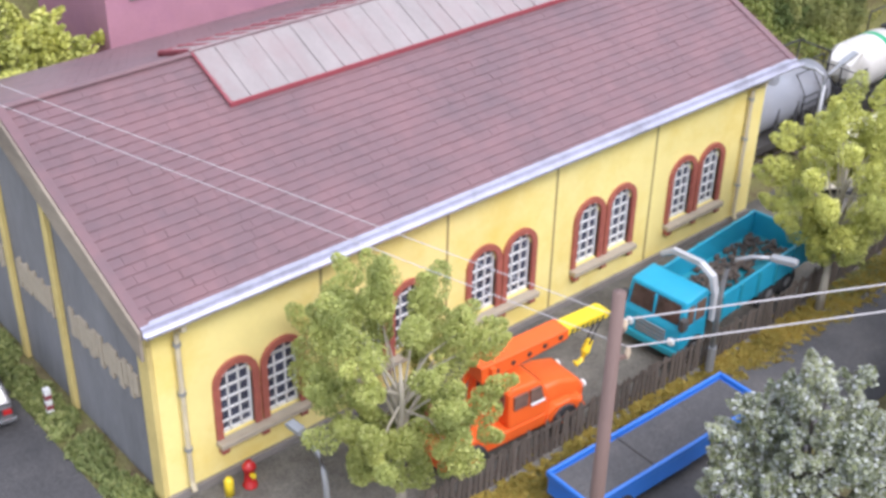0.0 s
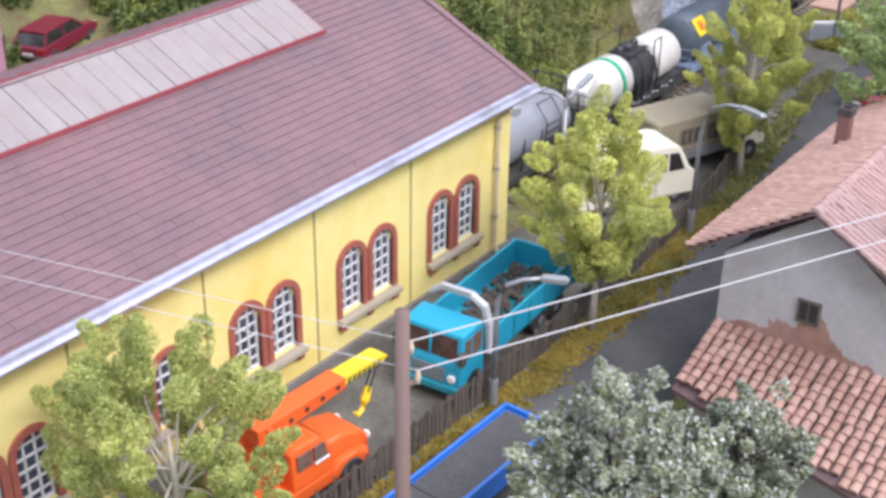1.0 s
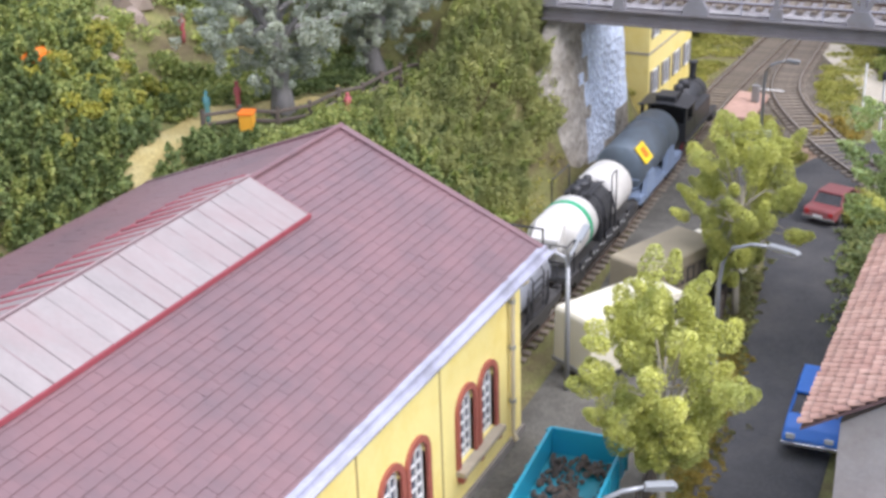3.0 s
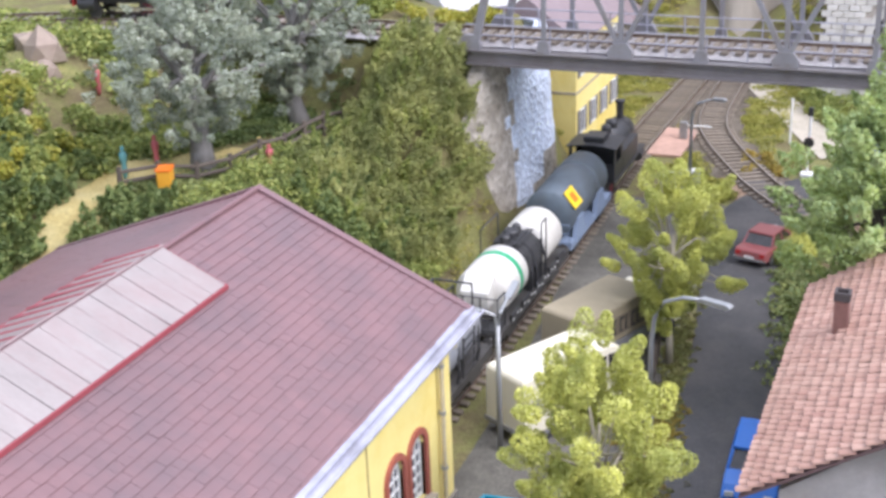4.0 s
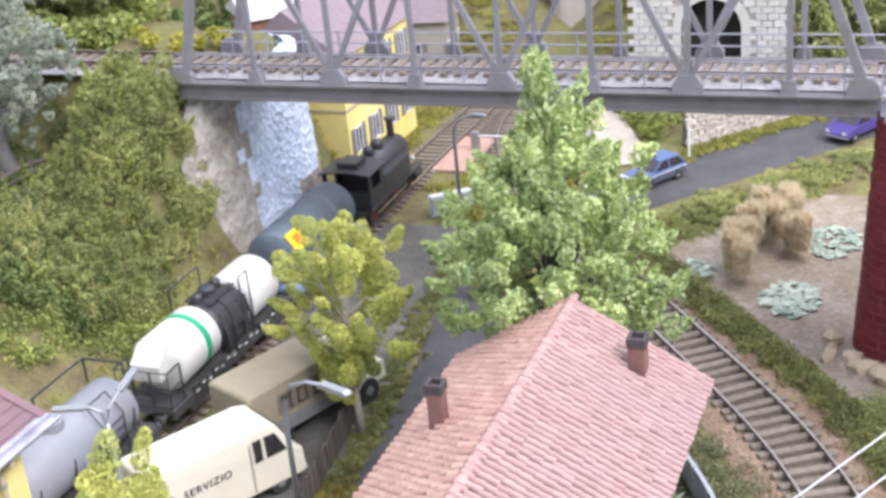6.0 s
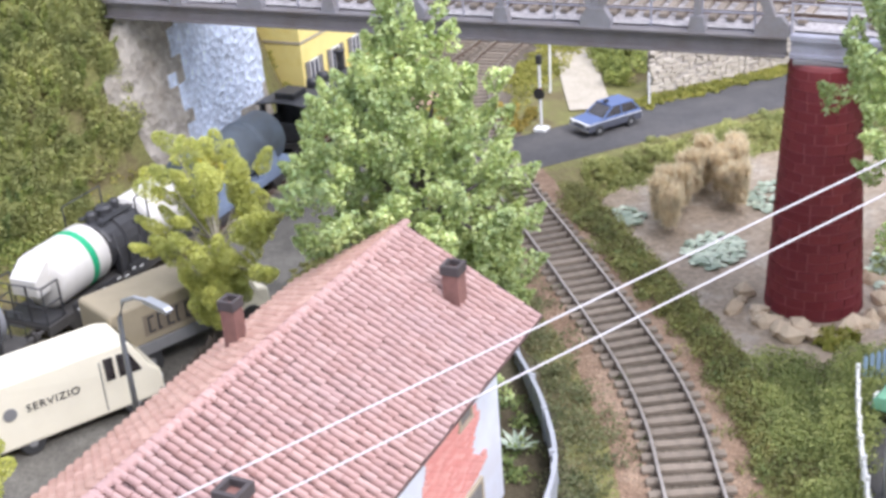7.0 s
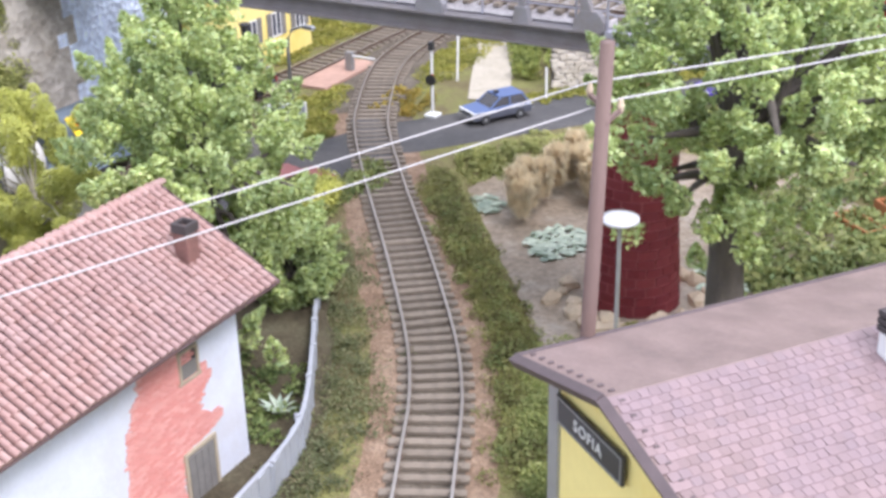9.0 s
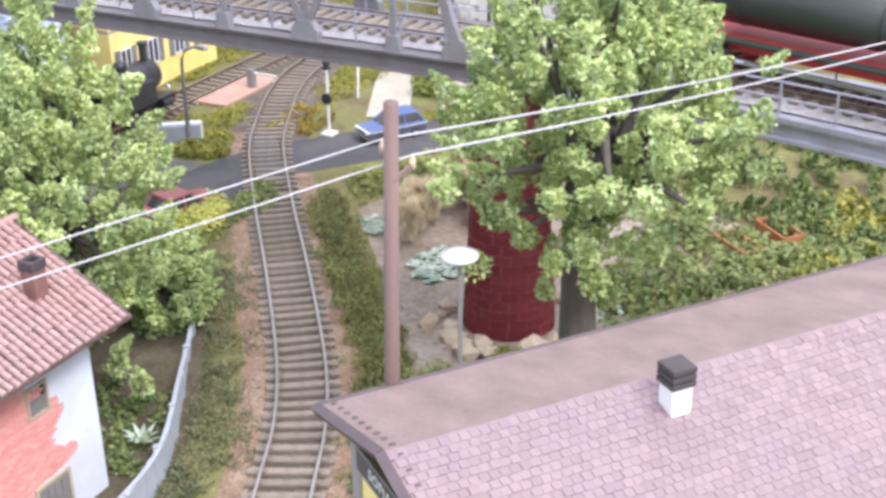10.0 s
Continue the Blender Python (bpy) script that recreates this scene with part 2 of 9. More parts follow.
M_PAVING = plain("brick_red_paving", (0.46, 0.29, 0.23), 0.85, vary=0.25, scale=2.0)
M_SLEEPER = plain("sleeper_wood", (0.26, 0.215, 0.17), 0.8, vary=0.35, scale=3.0, relief=0.02, random_tint=0.3)
M_RAIL = plain("rail_rust", (0.13, 0.088, 0.066), 0.55, 0.3, vary=0.3, scale=4.0)
M_RAILTOP = plain("rail_running_face", (0.56, 0.51, 0.46), 0.35, 0.8, vary=0.15, scale=4.0)
M_YELLOW = plain("yellow_plaster", (0.87, 0.735, 0.29), 0.7, vary=0.06, scale=0.5, relief=0.01, dirt=(0.76, 0.54, 0.08))
# duller copy of the yellow plaster for the shaded gable side, with dirt
M_SHADEOCHRE = plain("shaded_ochre_plaster", (0.64, 0.51, 0.19), 0.75, vary=0.15, scale=0.8, relief=0.01, dirt=(0.48, 0.37, 0.14))
M_BARGE = plain("worn_barge_board", (0.20, 0.165, 0.13), 0.85, vary=0.35, scale=0.8, relief=0.02, dirt=(0.42, 0.36, 0.27), stretch=(1, 0.3, 1))
M_SEAM = plain("plaster_joint", (0.32, 0.24, 0.10), 0.9)
M_PIPE = plain("cream_pipe", (0.60, 0.52, 0.34), 0.6, vary=0.15, scale=2.0, dirt=(0.4, 0.36, 0.3))
M_ROCKWALL = scatter("beige_rock_face", [(0.3, (0.28, 0.245, 0.20)), (0.5, (0.39, 0.355, 0.305)), (0.7, (0.50, 0.46, 0.41))], 0.6, 0.07, 0.85, 4.0)
M_RUBBLESTONE = tile_tint("rubble_stone", [(0.46, 0.41, 0.34), (0.54, 0.49, 0.41), (0.62, 0.57, 0.49), (0.50, 0.45, 0.37)], 0.9, 2.0, (0.42, 0.37, 0.30))
M_PLINTH = plain("grey_plinth", (0.22, 0.20, 0.18), 0.9, vary=0.2, scale=1.5, relief=0.02)
M_ROOFRED = tile_tint("roof_slates", [(0.183, 0.103, 0.109), (0.194, 0.109, 0.115), (0.205, 0.115, 0.121), (0.188, 0.107, 0.115)], 0.42, 2.0, (0.12, 0.088, 0.098))
M_ROOFBACK = plain("roof_underlay", (0.12, 0.075, 0.075), 0.7, vary=0.2, scale=1.0)
M_SKYLIGHT = plain("skylight_panel", (0.275, 0.24, 0.23), 0.4, vary=0.15, scale=1.2, dirt=(0.27, 0.185, 0.18), stretch=(1, 0.3, 1))
M_REDTRIM = plain("red_painted_trim", (0.27, 0.055, 0.068), 0.5, vary=0.15)
M_GUTTER = plain("zinc_gutter", (0.45, 0.45, 0.53), 0.35, 0.3, vary=0.15, scale=2.0, dirt=(0.2, 0.19, 0.2))
M_BRICKRED = plain("red_brick_surround", (0.36, 0.105, 0.075), 0.7, vary=0.2, scale=4.0, relief=0.01)
M_SILL = plain("stone_sill", (0.42, 0.36, 0.27), 0.8, vary=0.15, scale=3.0)
M_RIB = plain("dusty_rib", (0.27, 0.20, 0.20), 0.6, vary=0.3, scale=3.0)
M_WHITE = plain("white_paint", (0.78, 0.78, 0.76), 0.5, vary=0.05)
M_PANE = glass("window_pane", (0.05, 0.055, 0.08))
M_BLACKGLASS = glass("vehicle_glass", (0.035, 0.03, 0.03), 0.1)
M_CABGLASS = glass("brown_cab_glass", (0.15, 0.095, 0.075), 0.12)
M_SHEDWALL = plain("dark_boarding", (0.20, 0.20, 0.205), 0.85, vary=0.25, scale=1.0, stretch=(1, 1, 0.2))
# one clay tile in two tints, partly for how light falls on each slope
M_PANTILE_LITPINK = tile_tint("pantiles", [(0.35, 0.215, 0.19), (0.375, 0.235, 0.21), (0.42, 0.28, 0.25), (0.365, 0.225, 0.20), (0.335, 0.20, 0.175), (0.395, 0.25, 0.225)], 0.45, 2.5, (0.33, 0.23, 0.225))
M_PANTILE_SHADEBROWN = tile_tint("shade_brown_pantiles", [(0.36, 0.21, 0.165), (0.40, 0.24, 0.19), (0.47, 0.30, 0.24), (0.38, 0.225, 0.175), (0.34, 0.19, 0.15)], 0.55, 2.5, (0.31, 0.20, 0.15))
M_PLASTER = plain("old_white_plaster", (0.66, 0.70, 0.80), 0.8, vary=0.09, scale=0.8, relief=0.02, dirt=(0.55, 0.54, 0.56))
# darker copy of the house plaster: shade of the gable side, plus stains
M_SHADEDPLASTER = plain("stained_shaded_plaster", (0.40, 0.385, 0.375), 0.85, vary=0.2, scale=0.6, relief=0.02, dirt=(0.27, 0.235, 0.20))
M_DULLBRICK = plain("dull_bare_brick", (0.30, 0.165, 0.125), 0.9, vary=0.3, scale=2.5, relief=0.03, dirt=(0.38, 0.31, 0.26))
M_PATCHMORTAR = plain("patch_mortar", (0.68, 0.36, 0.33), 0.9, vary=0.15)
M_BAREBRICK = tile_tint("bare_brick", [(0.64, 0.25, 0.22), (0.70, 0.30, 0.27), (0.76, 0.40, 0.37), (0.66, 0.27, 0.24)], 0.8, 3.0, (0.60, 0.29, 0.26))
M_OLDWOOD = plain("weathered_wood", (0.13, 0.105, 0.085), 0.85, vary=0.3, scale=2.0, relief=0.01, random_tint=0.35, stretch=(1, 1, 0.3))
M_GREYWOOD = plain("grey_wood_door", (0.20, 0.19, 0.18), 0.85, vary=0.25, scale=2.0)
M_CHIMNEY = plain("sooty_brick", (0.20, 0.10, 0.085), 0.8, vary=0.3, scale=3.0, relief=0.02)
M_SOOT = plain("soot", (0.06, 0.05, 0.05), 0.85, vary=0.2)
M_CONCRETE = plain("fence_concrete", (0.36, 0.38, 0.42), 0.85, vary=0.12, scale=2.0)
M_STEEL = plain("bridge_steel", (0.24, 0.235, 0.25), 0.55, 0.2, vary=0.15, scale=1.5, dirt=(0.18, 0.14, 0.11))
M_CHORD = plain("dark_girder_steel", (0.175, 0.162, 0.165), 0.6, 0.2, vary=0.15, scale=1.5, dirt=(0.13, 0.105, 0.09))
M_STEELTOP = plain("bridge_plate", (0.38, 0.38, 0.44), 0.45, 0.3, vary=0.15, scale=1.5, dirt=(0.24, 0.21, 0.2))
M_LAMP = plain("lamp_grey_metal", (0.34, 0.35, 0.36), 0.45, 0.5, vary=0.1)
M_LAMPGLASS = plain("lamp_opal", (0.58, 0.58, 0.60), 0.3, vary=0.04)
M_POLE = plain("creosoted_pole", (0.16, 0.105, 0.09), 0.75, vary=0.2, scale=2.0, stretch=(1, 1, 0.15))
M_WIRE = plain("white_cord", (0.47, 0.45, 0.45), 0.7, vary=0.05)
# wall stone lightened and blued: a bright reflected sheen put into the colour
M_SHEENSTONE = scatter("stone_with_blue_sheen", [(0.3, (0.55, 0.60, 0.70)), (0.5, (0.70, 0.78, 0.92)), (0.7, (0.80, 0.87, 1.0))], 0.5, 0.12, 0.5, 4.0)
M_PINKROCK = plain("pinkish_rock", (0.36, 0.28, 0.23), 0.9, vary=0.25, scale=1.2, relief=0.06, dirt=(0.30, 0.27, 0.20))
M_BOULDER = plain("tan_boulder", (0.55, 0.44, 0.32), 0.85, vary=0.25, scale=1.5, relief=0.04)
M_REDBRICK = tile_tint("dark_red_brick", [(0.155, 0.018, 0.024), (0.18, 0.023, 0.028), (0.21, 0.033, 0.037), (0.16, 0.022, 0.03)], 0.6, 3.0, (0.15, 0.02, 0.028))
M_MORTAR = plain("pink_mortar", (0.28, 0.08, 0.085), 0.9, vary=0.2)
M_ASHLAR = tile_tint("pale_ashlar", [(0.60, 0.58, 0.54), (0.66, 0.64, 0.60), (0.72, 0.70, 0.67), (0.56, 0.55, 0.52)], 0.85, 2.0, (0.42, 0.40, 0.37))
# these two blacks are lifted: a veil of haze put into the paint
M_BLACK = plain("black_paint", (0.042, 0.042, 0.045), 0.42, vary=0.3)
M_FRAMEBLACK = plain("dusty_hazed_black_frame", (0.06, 0.056, 0.053), 0.7, vary=0.3)
# flat near-black standing for shade inside windows, holes and tunnel; also dark paint
M_DARK = plain("opening_shade_dark_paint", (0.03, 0.028, 0.026), 0.9)
M_TYRE = plain("rubber", (0.035, 0.035, 0.036), 0.8)

L_BRIGHT = leaf("bright_leaves", [(0.27, 0.35, 0.14), (0.42, 0.5, 0.21), (0.58, 0.66, 0.32), (0.46, 0.6, 0.34), (0.75, 0.82, 0.5)])
L_LIME = leaf("lime_leaves", [(0.36, 0.385, 0.10), (0.50, 0.52, 0.15), (0.61, 0.63, 0.205), (0.70, 0.71, 0.30)], 0.7, 0.25)
L_DULLLIME = leaf("dull_lime_leaves", [(0.28, 0.32, 0.10), (0.39, 0.43, 0.14), (0.49, 0.53, 0.19), (0.58, 0.60, 0.27)], 0.7, 0.25)
L_OLIVE = leaf("olive_leaves", [(0.24, 0.275, 0.11), (0.345, 0.375, 0.155), (0.455, 0.475, 0.21), (0.58, 0.58, 0.29)])
L_SILVER = leaf("silver_leaves", [(0.14, 0.165, 0.09), (0.24, 0.265, 0.15), (0.35, 0.38, 0.29), (0.45, 0.48, 0.46), (0.62, 0.64, 0.74)], 0.45, 0.15)
L_PALESILVER = leaf("pale_silver_leaves", [(0.21, 0.25, 0.18), (0.31, 0.355, 0.28), (0.42, 0.46, 0.40), (0.52, 0.56, 0.53), (0.63, 0.66, 0.67)], 0.55, 0.2)
L_DARK = leaf("dark_leaves", [(0.1, 0.15, 0.06), (0.165, 0.225, 0.09), (0.24, 0.3, 0.12), (0.33, 0.39, 0.17)])
L_MIXED = leaf("hedge_leaves", [(0.18, 0.225, 0.08), (0.28, 0.34, 0.11), (0.4, 0.46, 0.16), (0.55, 0.55, 0.21)])
L_YELLOW = leaf("yellow_blossom", [(0.3, 0.33, 0.07), (0.46, 0.44, 0.09), (0.56, 0.5, 0.13)])
L_TAN = leaf("dry_reed", [(0.74, 0.61, 0.46), (0.84, 0.72, 0.58), (0.92, 0.83, 0.71)], 0.8, 0.4)
L_GRASS = leaf("static_grass", [(0.204, 0.216, 0.048), (0.300, 0.312, 0.072), (0.408, 0.396, 0.112), (0.480, 0.432, 0.160)], 0.8, 0.3)
L_DRY = leaf("dry_grass", [(0.30, 0.21, 0.05), (0.40, 0.29, 0.07), (0.33, 0.29, 0.08), (0.46, 0.34, 0.10)], 0.8, 0.3)
L_MOSS = leaf("bank_moss", [(0.13, 0.11, 0.055), (0.19, 0.175, 0.075), (0.26, 0.26, 0.1), (0.28, 0.32, 0.125), (0.4, 0.39, 0.18)])
L_BANK = leaf("bank_leaves", [(0.14, 0.16, 0.065), (0.23, 0.26, 0.10), (0.32, 0.36, 0.15), (0.26, 0.35, 0.17), (0.42, 0.42, 0.19)])
L_SCRUB = leaf("track_scrub", [(0.11, 0.12, 0.065), (0.17, 0.20, 0.105), (0.25, 0.27, 0.16), (0.31, 0.27, 0.18)])
L_FRESH = leaf("fresh_moss", [(0.17, 0.21, 0.08), (0.26, 0.31, 0.12), (0.36, 0.41, 0.165), (0.45, 0.47, 0.22)])
L_LILY = leaf("lily_pads", [(0.32, 0.40, 0.35), (0.45, 0.53, 0.48), (0.62, 0.69, 0.64)], 0.4, 0.1)
M_BARK = plain("bark", (0.10, 0.085, 0.075), 0.9, vary=0.35, scale=2.5, relief=0.04, stretch=(1, 1, 0.25))
M_GREYBARK = plain("grey_bark", (0.25, 0.235, 0.225), 0.9, vary=0.3, scale=2.5, relief=0.04, stretch=(1, 1, 0.25))
M_PALEBARK = plain("pale_bark", (0.42, 0.38, 0.30), 0.85, vary=0.25, scale=2.5, stretch=(1, 1, 0.3))

# ---- the ground ----
MAIN_LINE = along([(-9, -27.5), (-3, -24.6), (3, -21.9), (8.5, -19.35), (11.2, -18.05), (14.2, -16.15), (19.0, -12.5), (24.6, -8.05), (29.2, -4.6), (32, -2.95), (36.5, -0.75), (40.3, 0.35), (46, 0.75), (62, 1.0)], 0.56)
YARD_LINE = along([(0.3, 2.72), (10, 2.74), (20, 2.92), (30, 3.3), (38, 3.35), (47, 3.2), (62, 2.9)], 0.56)
HIGH_LINE = along([(22.6, -19.2), (22.6, -6), (22.6, 7.5), (22.7, 12), (22.7, 16), (22.5, 20), (21.9, 25), (20.3, 31), (17, 38)], 0.56)
SIDE_LINE = along([(22.6, -19.2), (22.2, -24), (21.3, -30), (19.5, -37), (16.5, -45)], 0.56)
ROAD = along([(-46, -7.6), (-20, -7.4), (-4, -7.25), (6, -6.9), (13, -6.35), (19, -5.3), (24, -4.6), (28, -5.2), (31.2, -7.4), (35.5, -10.9), (40, -14.6), (48, -21)], 1.0)


def near_line(line, x, y):
    return min(math.hypot(x - p[0], y - p[1]) for p in line[::3])


def height(x, y):
    """The height of the ground."""
    # embankment of the upper line, and the wooded slope beside it
    bank = 8.35 * smooth(5.6, 8.2, y)
    slope = 5.0 * smooth(5.4, 13.0, y) + 3.3 * smooth(20.0, 27.0, y)
    street = 0.9 * smooth(14.0, 18.0, y) + 4.6 * smooth(19.0, 28.0, y)
    knoll = smooth(15.0, 20.5, x) * (1 - smooth(10.6, 12.2, y) * (1 - smooth(20.4, 21.4, x)))
    z = bank * knoll + slope * (1 - knoll)
    z = z * smooth(1.0, 7.0, x) + street * (1 - smooth(1.0, 7.0, x))
    z *= 1 - smooth(29.0, 33.0, x) * (1 - smooth(9.0, 14.0, y))
    z *= 1 - 0.75 * smooth(31.0, 36.0, x) * smooth(9.0, 14.0, y)
    # hillside at the back
    z = max(z, 7.0 * smooth(50.0, 58.0, x) * smooth(-6, 6, abs(y - 2) - 3))
    # sunken pond
    if x > 8 and y < -7:
        d = near_line(MAIN_LINE, x, y)
        r = near_line(ROAD, x, y)
        pond = smooth(2.5, 3.9, d) * smooth(2.9, 4.2, r) * smooth(9.5, 15, x) * (1 - smooth(34, 38, x))
        if y < -10.2 or x < 30:
            z -= 0.95 * pond
    if 3 < x < 17 and -27.5 < y < -22.0:
        z = max(z, 0.0)
    if z > 0.25:
        z += 0.35 * noise.noise((x * 0.5, y * 0.5, 0.0)) * min(1.0, z)
    return z


def grid_axis(a, b, lo, hi, fine, coarse):
    v = list(np.arange(a, lo, coarse)) + list(np.arange(lo, hi, fine)) + list(np.arange(hi, b + coarse, coarse))
    return [float(q) for q in v]


def build_ground():
    bm = B()
    gx, gy = grid_axis(-58, 62, -46, 62, 0.6, 6), grid_axis(-58, 64, -46, 46, 0.6, 6)
    rows = [[bm.verts.new((x, y, height(x, y) - 0.06 if -60 < x < 90 and -60 < y < 70 else height(max(-60, min(x, 90)), max(-60, min(y, 70))) - 0.06)) for y in gy] for x in gx]
    for a, b in zip(rows, rows[1:]):
        for k in range(len(gy) - 1):
            bm.faces.new((a[k], b[k], b[k + 1], a[k + 1]))
    return setting("ground", bm, M_GROUND, "brown and green flocked ground of the layout", "ground", True)


build_ground()

bm = B()
strip(bm, ROAD, 3.7, 0.0, profile=[(-1.9, -0.05), (-1.78, 0.03), (-0.6, 0.06), (0.6, 0.06), (1.78, 0.03), (1.9, -0.05)])
setting("road", bm, M_ASPHALT, "dark grey asphalt road with worn edges", "road", True)
bm = B()
strip(bm, along([(-30, -2.35), (0, -2.3), (9, -1.7), (20, -0.6), (27, -0.6)], 1.0), 5.0, 0.0, profile=[(-2.7, -0.02), (-2.4, 0.015), (2.4, 0.015), (2.75, -0.02)])
setting("yard_pavement", bm, M_YARD, "beige trodden earth yard beside the warehouse", "pavement", True)
bm = B()
strip(bm, along([(35.6, -7.1), (38, -5.95), (42, -4.1), (46.5, -2.05), (51.3, 0.2)], 1.0), 2.0, 0.02)
setting("gravel_path", bm, M_PATH, "pale gravel lane leading away from the crossing", "path", True)
bm = B()
box(bm, 33.4, 38.2, 0.7, 2.5, -0.05, 0.12, 0.03)
setting("platform_pavement", bm, M_PAVING, "brick red paved platform beside the line", "platform")
bm = B()
strip(bm, [(26.3, -7.0), (28.5, -5.1), (30.5, -3.4)], 1.3, 0.105)
setting("crossing_deck", bm, M_ASPHALT, "asphalt deck between the rails of the crossing", "road")
bm = B()
lane = along([(3.7, 17.5), (5.4, 17.8), (6.9, 17.8), (8.8, 18.0), (10.5, 18.0), (12.6, 16.6), (15, 15.2)], 0.8)
strip(bm, lane, 2.5, 0.05, lift=lambda i: height(*lane[i]))
setting("sandy_path", bm, M_SAND, "yellow sandy footpath on the hillside", "path", True)

bm = B()
strip(bm, [(-27.1, -9), (-27.1, 4), (-27.1, 20), (-27.0, 40)], 4.6, 0.02)
setting("side_street", bm, M_ASPHALT, "dark grey side street past the warehouse gable", "road")
bm = B()
strip(bm, [(4.0, -24.6), (8.7, -23.75), (12.0, -23.0), (15.0, -22.5)], 3.0, 0.03, profile=[(0.0, 0.0), (3.6, 0.02)])
setting("forecourt", bm, M_ASPHALT, "grey asphalt station forecourt", "pavement")

# dark soil of the garden and along the foot of its fence
M_SOIL = scatter("garden_soil", [(0.3, (0.055, 0.045, 0.03)), (0.5, (0.085, 0.07, 0.045)), (0.7, (0.12, 0.11, 0.07))], 0.6, 0.04, 0.95, 14.0)
bm = B()
edge = along([(5.0, -17.6), (7.6, -16.9), (10.0, -15.7), (12.5, -14.1), (15.5, -12.0), (18.5, -9.7)], 0.6)
strip(bm, edge, 0, 0.0, profile=[(-5.4, -0.03), (-5.0, 0.02), (-3.5, 0.03), (-2.0, 0.03), (-1.3, 0.03), (-0.75, 0.02), (-0.4, -0.06)])
for v in bm.verts:
    v.co.x += 0.25 * noise.noise(v.co * 0.9)
    v.co.y += 0.25 * noise.noise(v.co * 1.1 + Vector((7, 0, 0)))
    v.co.z += 0.02 * noise.noise(v.co * 1.3)
setting("garden_soil", bm, M_SOIL, "dark brown soil of the garden behind the fence", "ground", True)

# mud and water of the pond
bm = B()
ring = [bm.verts.new((25.0 + (11.5 + 1.2 * math.sin(3 * a)) * math.cos(a), -18.5 + (9.2 + math.cos(2 * a)) * math.sin(a), -0.85)) for a in (2 * math.pi * k / 40 for k in range(40))]
bm.faces.new(ring)
bmesh.ops.triangulate(bm, faces=bm.faces[:])
setting("pond_water", bm, M_MUD, "shallow brown muddy pond with a glossy skin", "pond")


# ---- railway tracks ----
def build_track(name, line, z, bed, label, bed_width=4.0, bed_drop=0.22):
    """One line of track: a bed of ballast, two rails, and its sleepers."""
    bm = B()
    w = bed_width / 2
    strip(bm, line, 0, z, profile=[(-w - 0.35, -bed_drop), (-w + 0.25, -0.1), (-1.0, -0.05), (1.0, -0.05), (w - 0.25, -0.1), (w + 0.35, -bed_drop)])
    for v in bm.verts:
        v.co.z += 0.035 * noise.noise(v.co * 3.0)
        v.co.x += 0.10 * noise.noise(v.co * 1.7)
        v.co.y += 0.10 * noise.noise(v.co * 1.9 + Vector((5, 0, 0)))
    if isinstance(bed, list):
        bm.faces.index_update()
        for f in bm.faces:
            f.material_index = 1 if f.calc_center_median().x > 31.0 or f.index % 5 == 2 else 0
    ob = setting(name, bm, bed, label, "railway track", True)
    for side in (-1, 1):
        bm = B()
        o = side * 0.7475
        strip(bm, line, 0, z, profile=[(o - 0.07, 0.06), (o - 0.06, 0.085), (o - 0.022, 0.10), (o - 0.022, 0.17), (o - 0.042, 0.18), (o - 0.042, 0.208),
                                       (o + 0.042, 0.208), (o + 0.042, 0.18), (o + 0.022, 0.17), (o + 0.022, 0.10), (o + 0.06, 0.085), (o + 0.07, 0.06)])
        for k, f in enumerate(bm.faces):
            f.material_index = 1 if k % 11 == 5 else 0
        part("rail", bm, [M_RAIL, M_RAILTOP], ob, "rusty steel rail with a bright running face")
    return ob


def add_sleepers(ob, line, z, first, last):
    bm = B()
    box(bm, -0.13, 0.13, -1.12, 1.12, -0.05, 0.075, 0.02)
    for s in (-0.7475, 0.7475):
        box(bm, -0.09, 0.09, s - 0.16, s + 0.16, 0.07, 0.1)
    me = finish(bm, "sleeper", M_SLEEPER)
    r = rng(len(line))
    for i in range(first, min(last, len(line) - 1)):
        a, b = line[i], line[i + 1]
        piece("sleeper", me, ob, pose(a[0] + r.normal() * 0.02, a[1] + r.normal() * 0.02, z, 0, 0, math.degrees(math.atan2(b[1] - a[1], b[0] - a[0])) + r.normal() * 1.2))


TRACK_MAIN = build_track("track_main", MAIN_LINE, 0.06, [M_BALLAST, M_BALLAST_GREY], "single track curving past the garden on reddish ballast")
TRACK_YARD = build_track("track_yard", YARD_LINE, -0.02, M_BALLAST_GREY, "goods track sunk in grey yard ballast", 2.6, 0.1)
TRACK_HIGH = build_track("track_upper", HIGH_LINE, 8.62, M_BALLAST_PALE, "upper track crossing the bridge and the wooded bank", 2.7, 0.12)
TRACK_SIDE = build_track("track_viaduct", SIDE_LINE, 8.62, M_BALLAST_PALE, "track on the curved viaduct", 2.7, 0.1)


# ---- warehouse ----
def arch(bm, cx, w, z0, spring, y0, y1, n=10):
    """A round-headed slab standing in the plane of y."""
    pts = [(cx - w / 2, z0), (cx + w / 2, z0)]
    pts += [(cx + w / 2 * math.cos(math.pi * k / n), spring + w / 2 * math.sin(math.pi * k / n)) for k in range(n + 1)]
    return prism(bm, pts, y0, y1)


